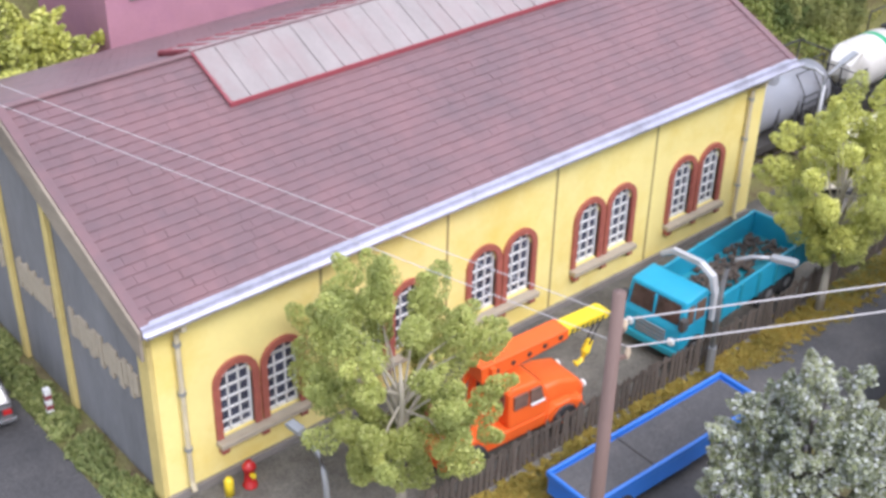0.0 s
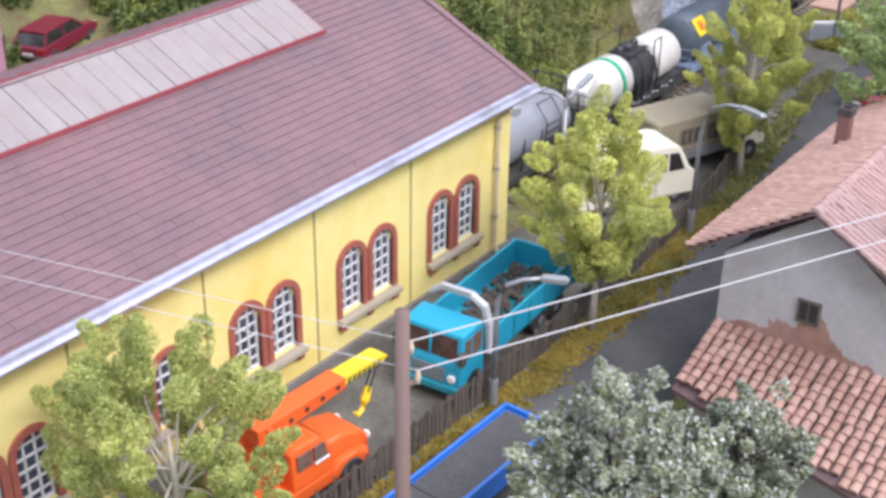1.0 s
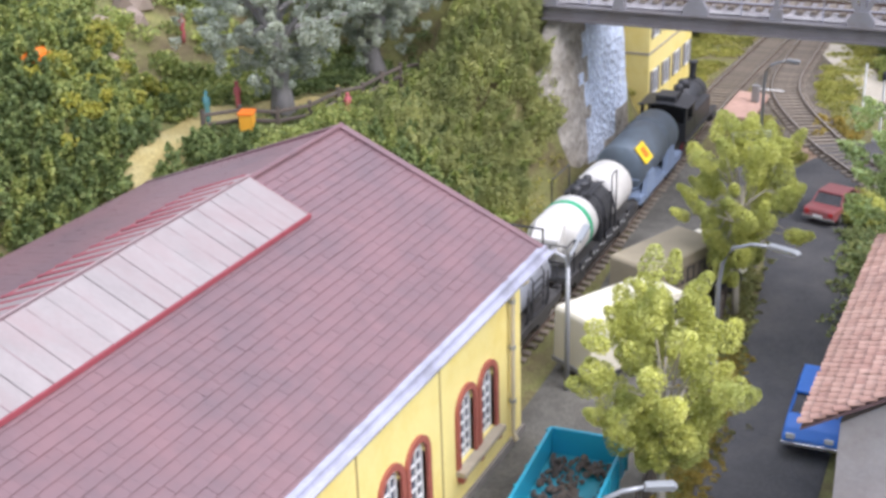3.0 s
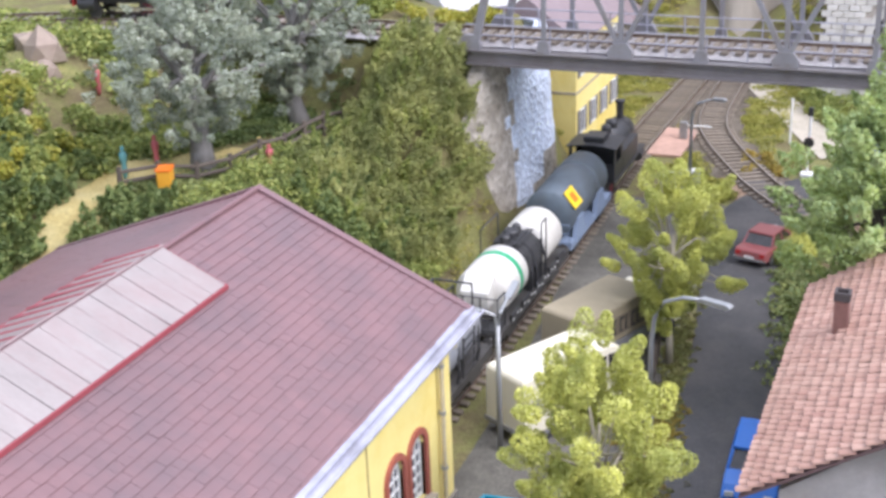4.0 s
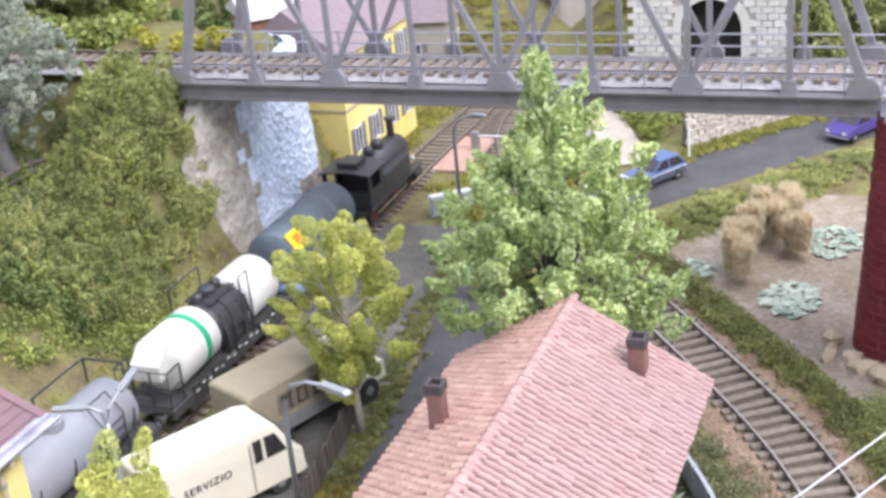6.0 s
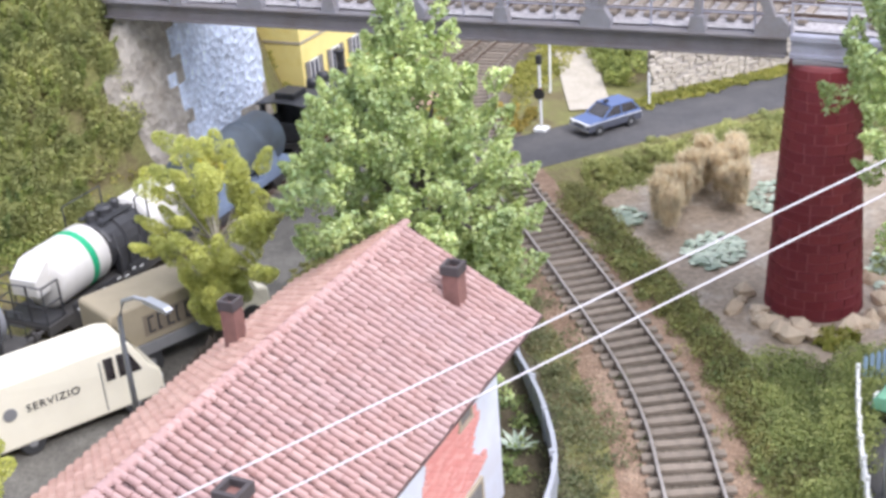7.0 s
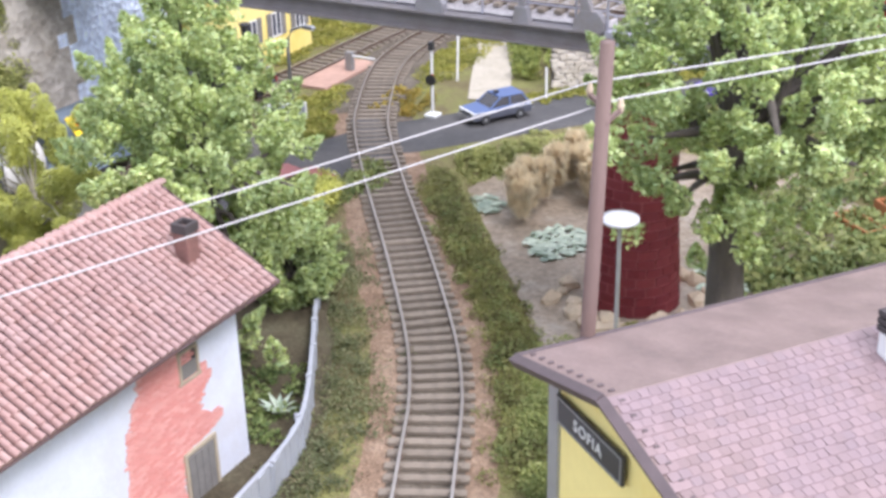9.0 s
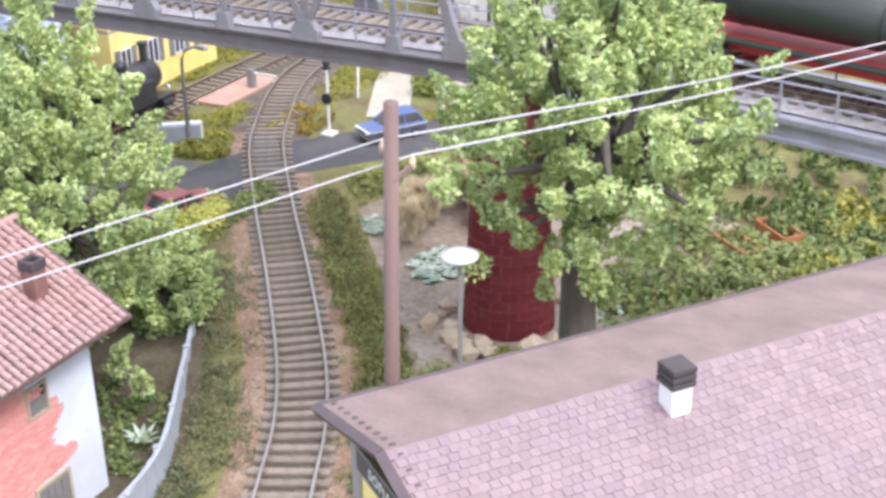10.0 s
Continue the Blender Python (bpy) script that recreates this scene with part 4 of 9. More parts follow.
        box(bm, xc - 0.27, xc + 0.27, y0 - 0.05, y0 - 0.021, zc - 0.34, zc + 0.06, 0.01)
        part("shutter", bm, M_GREYWOOD, wdw)
        bm = B()
        for a, b, c, e in ((-0.36, 0.36, 0.36, 0.43), (-0.4, 0.4, -0.45, -0.37), (-0.36, -0.29, -0.37, 0.36), (0.29, 0.36, -0.37, 0.36)):
            box(bm, xc + a, xc + b, y0 - 0.07, y0 + 0.01, zc + c, zc + e, 0.008)
        part("window_frame", bm, M_SILL, wdw, "pale worn stone frame")
    bm = B()
    for a, b, c, e in ((4.12, 4.22, -0.3, 1.5), (5.24, 5.34, -0.3, 1.5), (4.22, 5.24, 1.4, 1.5)):
        box(bm, a, b, y0 - 0.08, y0 + 0.02, c, e, 0.01)
    part("door_frame", bm, M_SILL, d, "pale worn stone frame")
    bm = B()
    box(bm, x0 - 0.04, x0 + 0.04, -12.79, -12.25, 3.66, 4.24, 0.02)
    wdw = part("window", bm, M_DARK, h, "small dark window with rough wooden frame")
    bm = B()
    for a, b, c, e in ((-12.84, -12.2, 3.6, 3.67), (-12.84, -12.2, 4.23, 4.3), (-12.84, -12.78, 3.67, 4.23), (-12.26, -12.2, 3.67, 4.23), (-12.54, -12.5, 3.67, 4.23)):
        box(bm, x0 - 0.08, x0 + 0.0, a, b, c, e)
    part("window_frame", bm, M_OLDWOOD, wdw)
    # roof decks
    decks = []
    for sgn, half, ez in H_SLOPES:
        bm = B()
        slab_quad(bm, [(H_L, H_RY + sgn * half, ez), (H_R, H_RY + sgn * half, ez), (H_R, H_RY, H_RZ), (H_L, H_RY, H_RZ)], 0.07)
        decks.append(part("roof", bm, M_ROOFBACK, h, "clay pantile roof, faded, its pink and brown slopes tinted partly for light"))
    # lean-to on the gable
    bm = B()
    slab_quad(bm, [(-6.75, -9.95, 1.75), (-8.1, -16.4, 1.45), (-4.31, -16.4, 2.75), (-4.31, -9.95, 2.75)], 0.14)
    lean = part("lean_to_roof", bm, M_ROOFBACK, h, "lower pantile roof over a lean-to")
    bm = B()
    slab_quad(bm, [(-6.35, -10.3, 1.7), (-7.6, -16.2, 1.4), (-4.35, -16.2, 1.4), (-4.35, -10.3, 1.7)], 1.9)
    part("lean_to_wall", bm, M_SHADEDPLASTER, h, "plaster wall of the lean-to")
    for x, y, z0, z1, s in ((2.45, -10.45, 5.6, 6.98, 0.38), (5.7, -14.45, 5.5, 6.9, 0.42), (-3.6, -14.6, 5.5, 7.0, 0.48)):
        build_chimney(h, x, y, z0, z1, s)
    return h, decks, lean


HOUSE, HOUSE_ROOFS, LEAN_TO = build_house()


# ---- station with the name board ----
S_ANGLE = -36.7
S_EAVE_Z, S_RIDGE_Z, S_HALF, S_LEN = 8.55, 9.3, 2.8, 16.0
S_NEAR = 3.55
S_NEAR_Z = S_RIDGE_Z - (S_RIDGE_Z - S_EAVE_Z) * S_NEAR / S_HALF


def build_station():
    """Its own x runs along the ridge, from the gable with the board; y to the track side."""
    st = thing("station_building", -0.42, -27.74, 0, S_ANGLE, "yellow station building with a shallow brownish tiled roof", "building")
    x0, w = 0.45, S_HALF - 0.45
    bm = B()
    for y0, y1 in ((w - 0.3, w), (-w, -w + 0.3)):
        box(bm, x0, S_LEN - 0.4, y0, y1, 0, S_EAVE_Z - 0.1)
    box(bm, S_LEN - 0.7, S_LEN - 0.4, -w + 0.301, w - 0.301, 0, S_EAVE_Z - 0.1)
    part("wall", bm, M_YELLOW, st, "yellow plaster wall")
    bm = B()
    pts = [(-w + 0.301, 0), (w - 0.301, 0), (w - 0.301, S_EAVE_Z - 0.05), (0, S_RIDGE_Z - 0.2), (-w + 0.301, S_EAVE_Z - 0.05)]
    lo = [bm.verts.new((x0, y, z)) for y, z in pts]
    hi = [bm.verts.new((x0 + 0.3, y, z)) for y, z in pts]
    bm.faces.new(lo)
    bm.faces.new(hi[::-1])
    for k in range(5):
        bm.faces.new((lo[k], hi[k], hi[(k + 1) % 5], lo[(k + 1) % 5]))
    bmesh.ops.recalc_face_normals(bm, faces=bm.faces[:])
    part("gable_wall", bm, M_YELLOW, st, "yellow plaster gable")
    for y0, y1 in ((w - 0.28, w + 0.06), (-w - 0.06, -w + 0.28)):
        bm = B()
        box(bm, x0 - 0.06, x0 + 0.3, y0, y1, 0, S_EAVE_Z - 0.12, 0.02)
        part("corner_pilaster", bm, M_LAMP, st, "grey corner pilaster")
    decks = []
    for sgn in (1, -1):
        bm = B()
        half, ez = (S_HALF, S_EAVE_Z) if sgn > 0 else (S_NEAR, S_NEAR_Z)
        slab_quad(bm, [(0, sgn * half, ez), (S_LEN, sgn * half, ez), (S_LEN, 0, S_RIDGE_Z), (0, 0, S_RIDGE_Z)], 0.2)
        decks.append(part("roof", bm, M_STATIONROOF, st, "worn brownish roof slope"))
    bm = B()
    for sgn in (1, -1):
        half, ez = (S_HALF, S_EAVE_Z) if sgn > 0 else (S_NEAR, S_NEAR_Z)
        tube(bm, [(-0.03, sgn * (half + 0.03), ez - 0.08), (-0.03, 0, S_RIDGE_Z - 0.06)], 0.12, 4)
    part("barge_board", bm, M_FASCIA, st, "dark brown barge board")
    bm = B()
    box(bm, 0, S_LEN, S_HALF - 0.02, S_HALF + 0.08, S_EAVE_Z - 0.22, S_EAVE_Z + 0.02, 0.02)
    part("fascia", bm, M_FASCIA, st)
    # small flush dark blocks standing for the dark slots along the verge
    for sgn in (1, -1):
        for k in range(9):
            f = (k + 0.5) / 9
            bm = B()
            box(bm, 0.16, 0.25, -0.03, 0.03, -0.03, 0.03, 0.008, Matrix.Translation((0.02, sgn * S_HALF * f, S_RIDGE_Z + (S_EAVE_Z - S_RIDGE_Z) * f)))
            part("verge_slot", bm, M_FASCIA, st)
    # white chimney with a dark cap
    bm = B()
    box(bm, 4.62, 5.0, -0.92, -0.54, S_RIDGE_Z - 0.7, S_RIDGE_Z + 0.28, 0.02)
    ch = part("chimney", bm, M_WHITE, st, "white rendered chimney")
    for k in range(3):
        bm = B()
        box(bm, 4.58, 5.04, -0.96, -0.5, S_RIDGE_Z + 0.27 + 0.13 * k, S_RIDGE_Z + 0.37 + 0.13 * k, 0.015)
        part("cap_slab", bm, M_SOOT, ch)
    # name board, facing out of the gable
    bm = B()
    box(bm, x0 - 0.14, x0 - 0.07, -0.1, 1.98, S_EAVE_Z - 0.9, S_EAVE_Z - 0.36, 0.01)
    sign = part("name_board", bm, M_SIGNBLACK, st, "black name board with white letters")
    bm = B()
    for a, b, c, d in ((-0.06, 1.94, -0.87, -0.845), (-0.06, 1.94, -0.415, -0.39), (-0.06, -0.035, -0.845, -0.415), (1.915, 1.94, -0.845, -0.415)):
        box(bm, x0 - 0.15, x0 - 0.139, a, b, S_EAVE_Z + c, S_EAVE_Z + d)
    part("board_border", bm, M_LAMP, sign)
    lettering("SOFIA", 0.3, M_WHITE, sign, Matrix.Translation((x0 - 0.15, 0.95, S_EAVE_Z - 0.63)) @ pose(0, 0, 0, 90, 0, -90))
    return st, decks


def lettering(text, size, material, parent, m):
    cu = bpy.data.curves.new("lettering", "FONT")
    cu.body, cu.size, cu.extrude, cu.align_x, cu.align_y = text, size, 0.006, "CENTER", "CENTER"
    cu.space_character = 1.15
    tmp = bpy.data.objects.new("lettering", cu)
    scene.collection.objects.link(tmp)
    me = bpy.data.meshes.new_from_object(tmp.evaluated_get(bpy.context.evaluated_depsgraph_get()))
    bpy.data.objects.remove(tmp)
    me.materials.clear()
    me.materials.append(material)
    return piece("lettering", me, parent, m)


M_STATIONROOF = plain("worn_roof_felt", (0.215, 0.155, 0.14), 0.6, vary=0.3, scale=1.6, relief=0.02, dirt=(0.16, 0.11, 0.10), stretch=(1, 0.4, 1))
M_FASCIA = plain("brown_fascia", (0.095, 0.07, 0.072), 0.6, vary=0.2)
M_SIGNBLACK = plain("black_enamel", (0.03, 0.03, 0.034), 0.35, vary=0.15)
M_FLATTILE = tile_tint("pink_flat_tiles", [(0.205, 0.143, 0.138), (0.23, 0.16, 0.156), (0.27, 0.19, 0.188), (0.21, 0.152, 0.155)], 0.5, 2.0, (0.21, 0.155, 0.175))
STATION, STATION_ROOFS = build_station()


# ---- bridge, pier and viaduct ----
BR_X0, BR_X1, BR_Z = 20.6, 24.7, 8.45
BR_TOP = 15.6


def beam(bm, a, b, w, d=None):
    """A square bar from a to b."""
    a, b = Vector(a), Vector(b)
    way = (b - a).normalized()
    side = Vector((1, 0, 0)) if abs(way.x) < 0.9 else Vector((0, 1, 0))
    other = way.cross(side).normalized()
    side = other.cross(way).normalized()
    d = d or w
    rings = [[bm.verts.new(p + side * w / 2 * s + other * d / 2 * t) for s, t in ((-1, -1), (1, -1), (1, 1), (-1, 1))] for p in (a, b)]
    made = [bm.faces.new(rings[0][::-1]), bm.faces.new(rings[1])]
    for k in range(4):
        made.append(bm.faces.new((rings[0][k], rings[0][(k + 1) % 4], rings[1][(k + 1) % 4], rings[1][k])))
    bmesh.ops.recalc_face_normals(bm, faces=made)
    return bm


def channel(bm, x, y0, y1, z, w, h, t=0.07):
    """A rolled girder with flanges, along y."""
    a, c = w / 2, t / 2
    prof = [(-a, 0), (a, 0), (a, -t), (c, -t), (c, t - h), (a, t - h), (a, -h), (-a, -h), (-a, t - h), (-c, t - h), (-c, -t), (-a, -t)]
    lo, hi = [[bm.verts.new((x + o, y, z + dz)) for o, dz in prof] for y in (y0, y1)]
    for k in range(12):
        bm.faces.new((lo[k], lo[(k + 1) % 12], hi[(k + 1) % 12], hi[k]))
    bm.faces.new(lo)
    bm.faces.new(hi[::-1])
    bmesh.ops.recalc_face_normals(bm, faces=bm.faces[:])
    return bm


def build_bridge():
    br = thing("truss_bridge", 0, 0, 0, 0, "grey steel truss railway bridge over the line and road", "bridge")
    nodes = [7.25 - 3.34 * k for k in range(9)]
    for x in (BR_X0, BR_X1):
        part("bottom_chord", channel(B(), x, nodes[-1] + 0.55, nodes[0] + 0.15, BR_Z, 0.5, 0.66), M_CHORD, br, "heavy bottom girder")
        part("top_chord", channel(B(), x, nodes[-2], nodes[1] + 1.6, BR_TOP, 0.4, 0.42), M_STEEL, br)
        for k, y in enumerate(nodes[:-1] + [nodes[-1] + 1.0]):
            if 0 < k < len(nodes) - 1:
                bm = B()
                beam(bm, (x, y, BR_Z - 0.05), (x, y, BR_TOP - 0.3), 0.15, 0.2)
                part("post", bm, M_STEEL, br)
            if k % 2 == 0:
                bm = B()
                prism(bm, [(-0.52, 0.0), (0.52, 0.0), (0.52, 0.28), (0.28, 0.62), (-0.28, 0.62), (-0.52, 0.28)], -0.16, 0.16)
                bmesh.ops.transform(bm, matrix=Matrix.Translation((x, y, BR_Z)) @ pose(0, 0, 0, 0, 0, 90), verts=bm.verts[:])
                part("gusset", bm, M_STEEL, br, "riveted gusset plate")
            else:
                bm = B()
                prism(bm, [(-0.3, 0.0), (0.3, 0.0), (0.2, 0.5), (-0.2, 0.5)], -0.15, 0.15)
                bmesh.ops.transform(bm, matrix=Matrix.Translation((x, y, BR_Z)) @ pose(0, 0, 0, 0, 0, 90), verts=bm.verts[:])
                part("gusset", bm, M_STEEL, br)
        # end posts and diagonals
        for a, b in ((nodes[0] - 0.2, nodes[1] + 1.5), (nodes[-1] + 0.85, nodes[-2])):
            bm = B()
            beam(bm, (x, a, BR_Z), (x, b, BR_TOP - 0.2), 0.28, 0.3)
            part("end_post", bm, M_STEEL, br)
        for k in range(1, len(nodes) - 1):
            for j in ((k - 1, k + 1) if k % 2 == 0 else ()):
                if 0 < j < len(nodes) - 1:
                    bm = B()
                    beam(bm, (x, nodes[k], BR_Z + 0.3), (x, nodes[j], BR_TOP - 0.3), 0.15, 0.2)
                    part("diagonal", bm, M_STEEL, br)
        # railing
        rx = x + (0.32 if x == BR_X0 else -0.32)
        for z in (0.55, 1.0):
            bm = B()
            tube(bm, [(rx, nodes[0] + 0.3, BR_Z + z), (rx, nodes[-1] + 0.6, BR_Z + z)], 0.035, 6)
            part("handrail", bm, M_STEELTOP, br)
        for k in range(16):
            y = nodes[0] - 0.2 - k * 1.66
            bm = B()
            beam(bm, (rx, y, BR_Z), (rx, y, BR_Z + 1.05), 0.06)
            part("rail_post", bm, M_STEELTOP, br)
    bm = B()
    box(bm, BR_X0 + 0.28, BR_X1 - 0.28, nodes[-1] + 0.6, nodes[0] + 0.15, BR_Z - 0.2, BR_Z - 0.02, 0.02)
    part("deck_plate", bm, M_STEELTOP, br, "blue-grey deck plates")
    for k in range(len(nodes) - 1):
        bm = B()
        box(bm, BR_X0 + 0.27, BR_X1 - 0.27, nodes[k] - 0.13, nodes[k] + 0.13, BR_Z - 0.62, BR_Z - 0.21)
        part("cross_girder", bm, M_STEEL, br)
    return br


build_bridge()

PIER = (21.3, -20.0)


def pier_radius(z):
    t = (z + 1.2) / 8.8
    return 1.62 - 0.5 * t


def build_pier():
    p = thing("brick_pier", PIER[0], PIER[1], 0, 0, "tapered dark red brick bridge pier in the pond", "bridge pier")
    bm = B()
    lathe(bm, [(pier_radius(z) - 0.03, z) for z in (-1.2, 1, 3, 6, 7.6)], 40)
    core = part("core", bm, M_MORTAR, p, "dark red brickwork with pinkish joints")
    bm = B()
    box(bm, -0.95, 3.4, -0.85, 0.85, 7.605, 7.78, 0.04)
    part("bearing_slab", bm, M_STEEL, p, "steel bearing slab under the bridge ends")
    return p, core


PIER_OB, PIER_CORE = build_pier()


def build_viaduct():
    v = thing("viaduct", 0, 0, 0, 0, "curved grey plate girder viaduct with handrails", "bridge")
    line = SIDE_LINE
    for o, name in ((-2.0, "girder"), (2.0, "girder")):
        bm = B()
        strip(bm, line, 0, 0, profile=[(o - 0.18, 7.8), (o - 0.18, 7.9), (o - 0.05, 7.92), (o - 0.05, 8.3), (o - 0.18, 8.34), (o - 0.18, 8.5), (o + 0.18, 8.5), (o + 0.18, 8.34), (o + 0.05, 8.3), (o + 0.05, 7.92), (o + 0.18, 7.9), (o + 0.18, 7.8), (o - 0.18, 7.8)])
        part(name, bm, M_STEELTOP, v, "deep grey plate girder")
        for z in (9.0, 9.45):
            bm = B()
            pts = line[::3]
            q = []
            for i, p in enumerate(pts):
                a, b = Vector(pts[max(i - 1, 0)]), Vector(pts[min(i + 1, len(pts) - 1)])
                w = (b - a).normalized()
                q.append((p[0] + w.y * o, p[1] - w.x * o, z))
            tube(bm, q, 0.035, 6)
            part("handrail", bm, M_STEELTOP, v)
        for p in q[::1]:
            bm = B()
            beam(bm, (p[0], p[1], 8.45), (p[0], p[1], 9.5), 0.07)
            part("rail_post", bm, M_STEELTOP, v)
    bm = B()
    strip(bm, line, 0, 0, profile=[(-1.95, 8.36), (-1.95, 8.46), (1.95, 8.46), (1.95, 8.36), (-1.95, 8.36)])
    part("deck_plate", bm, M_STEELTOP, v)
    for i in (46,):
        p = line[i]
        bm = B()
        lathe(bm, [(1.2, -1.2), (0.9, 7.6), (1.3, 7.7), (1.3, 7.79)], 20, Matrix.Translation((p[0], p[1], 0)))
        part("support_pier", bm, M_MORTAR, v, "dark red brick support")
    return v


build_viaduct()


# ---- stone retaining wall below the upper line ----
def build_retaining_wall():
    bm = B()
    pts = along([(19.3, 6.8), (21.5, 6.0), (25.0, 5.75), (28.0, 5.7), (29.6, 6.6), (30.2, 8.6)], 0.5)
    rows = []
    for i, p in enumerate(pts):
        a, b = Vector(pts[max(i - 1, 0)]), Vector(pts[min(i + 1, len(pts) - 1)])
        w = (b - a).normalized()
        top = 5.6 + 2.3 * smooth(19.4, 21.4, p[0]) + 0.3 * noise.noise((p[0] * 0.6, p[1] * 0.6, 2))
        row = []
        for k in range(15):
            z = -0.2 + (top + 0.2) * k / 14
            push = 0.10 * noise.noise((p[0] * 1.4, p[1] * 1.4, z * 1.4)) + 0.05 * noise.noise((p[0] * 4, p[1] * 4, z * 4))
            lean = -0.09 * z
            row.append(bm.verts.new((p[0] + w.y * push, p[1] - w.x * push - lean * 0.8, z)))
        row.append(bm.verts.new((row[-1].co.x, row[-1].co.y + 0.6, top)))
        rows.append(row)
    for a, b in zip(rows, rows[1:]):
        for k in range(len(a) - 1):
            bm.faces.new((a[k], a[k + 1], b[k + 1], b[k]))
    # beige rock at the near end and foot, painted blue sheen on the rest
    for f in bm.faces:
        c = f.calc_center_median()
        ragged = 1.3 * noise.noise((c.x * 1.7, c.y * 1.7, c.z * 0.9))
        if c.x + ragged < 22.9 - 0.05 * c.z or c.z + 0.8 * ragged < 0.35 + 0.42 * max(0.0, c.x - 23.5):
            f.material_index = 1
    bmesh.ops.recalc_face_normals(bm, faces=bm.faces[:])
    return setting("retaining_wall", bm, [M_SHEENSTONE, M_ROCKWALL], "rough pale stone retaining wall below the bridge, a blue sheen painted in", "wall", True)


build_retaining_wall()

# ---- yellow house at the far platform ----
def house_block(name, x, y, z, rz, sx, sy, h, roof_h, wall, roof, label, cols=3, floors=2, over=0.35, hip=0.0, win_w=0.8, win_h=1.3, shutters=True, blind_end=False):
    """A house: walls, a gabled or hipped roof, and windows with frames on two sides."""
    hs = thing(name, x, y, z, rz, label, "house")
    bm = B()
    box(bm, -sx / 2, sx / 2, -sy / 2, sy / 2, 0, h)
    part("wall", bm, wall, hs)
    bm = B()
    a, b = sx / 2 + over, sy / 2 + over
    lo = [bm.verts.new(p) for p in ((-a, -b, h - 0.1), (a, -b, h - 0.1), (a, b, h - 0.1), (-a, b, h - 0.1))]
    t = [bm.verts.new((-a + hip, 0, h + roof_h)), bm.verts.new((a - hip, 0, h + roof_h))]
    for f in ((lo[0], lo[1], t[1], t[0]), (lo[2], lo[3], t[0], t[1]), (lo[1], lo[2], t[1]), (lo[3], lo[0], t[0]), (lo[3], lo[2], lo[1], lo[0])):
        bm.faces.new(f)
    bmesh.ops.recalc_face_normals(bm, faces=bm.faces[:])
    part("roof", bm, roof, hs)
    if wall is M_YELLOW:
        bm = B()
        box(bm, -sx / 2 - 0.03, sx / 2 + 0.03, -sy / 2 - 0.03, sy / 2 + 0.03, h * 0.55, h * 0.55 + 0.14, 0.01)
        part("string_course", bm, M_SILL, hs)
    for f in range(floors):
        zc = h * (0.3 + 0.48 * f)
        for k in range(cols):
            for side in ("front", "end"):
                n = cols if side == "front" else 0 if blind_end else max(1, cols - 2)
                if k >= n:
                    continue
                span = sx if side == "front" else sy
                o = -span / 2 + span * (k + 0.5) / n
                m = Matrix.Translation((o, -sy / 2, zc)) if side == "front" else Matrix.Translation((-sx / 2, -o, zc)) @ pose(0, 0, 0, 0, 0, -90)
                bm = B()
                box(bm, -win_w / 2, win_w / 2, -0.02, 0.02, -win_h / 2, win_h / 2, m=m)
                win = part("window", bm, M_PANE, hs)
                bm = B()
                for p0, p1, q0, q1 in ((-0.5, 0.5, -0.5, -0.44), (-0.5, 0.5, 0.44, 0.5), (-0.5, -0.42, -0.44, 0.44), (0.42, 0.5, -0.44, 0.44), (-0.04, 0.04, -0.44, 0.44)):
                    box(bm, p0 * win_w, p1 * win_w, -0.06, -0.021, q0 * win_h, q1 * win_h, m=m)
                part("window_frame", bm, M_WHITE if shutters else M_GREYWOOD, win)
                if shutters:
                    for s in (-1, 1):
                        bm = B()
                        box(bm, min(s * win_w * 0.53, s * win_w * 0.98), max(s * win_w * 0.53, s * win_w * 0.98), -0.07, -0.005, -win_h / 2, win_h / 2, 0.01, m=m)
                        part("shutter", bm, M_GREYWOOD, win, "dark wooden shutter")
    return hs


M_PINK = plain("pink_plaster", (0.42, 0.21, 0.28), 0.8, vary=0.1, scale=0.7, dirt=(0.34, 0.16, 0.25))
M_GREYROOF = plain("grey_pink_roof", (0.25, 0.195, 0.205), 0.7, vary=0.15, scale=1.5, stretch=(3, 1, 1))
M_BACKWALL = plain("bare_backdrop_plaster", (0.42, 0.38, 0.34), 0.9, vary=0.15, scale=0.5, relief=0.03, dirt=(0.28, 0.24, 0.2), stretch=(1, 1, 0.25))

house_block("platform_house", 35.6, 8.4, 0, 0, 8.2, 5.2, 6.4, 2.2, M_YELLOW, M_GREYROOF, "two-storey yellow railway house with dark shutters", 4, 2, blind_end=True)
house_block("pink_house", -10.9, 21.2, 0.6, 0, 8.2, 6.0, 7.5, 2.4, M_PINK, M_GREYROOF, "tall pink plastered house behind the warehouse", 3, 2, shutters=False)
house_block("hipped_house", 51.0, 9.8, 0.5, 8, 3.9, 3.9, 3.0, 2.4, M_BACKWALL, M_GREYROOF, "low house with a greyish pink hipped roof", 3, 1, hip=2.2)
house_block("brown_cottage", 47.8, 16.9, 2.0, -47, 6.6, 4.5, 2.9, 0.9, plain("brown_boards", (0.24, 0.12, 0.08), 0.8), plain("pale_sheet_roof", (0.52, 0.51, 0.50), 0.5), "brown cottage with a pale sheet roof", 3, 1)


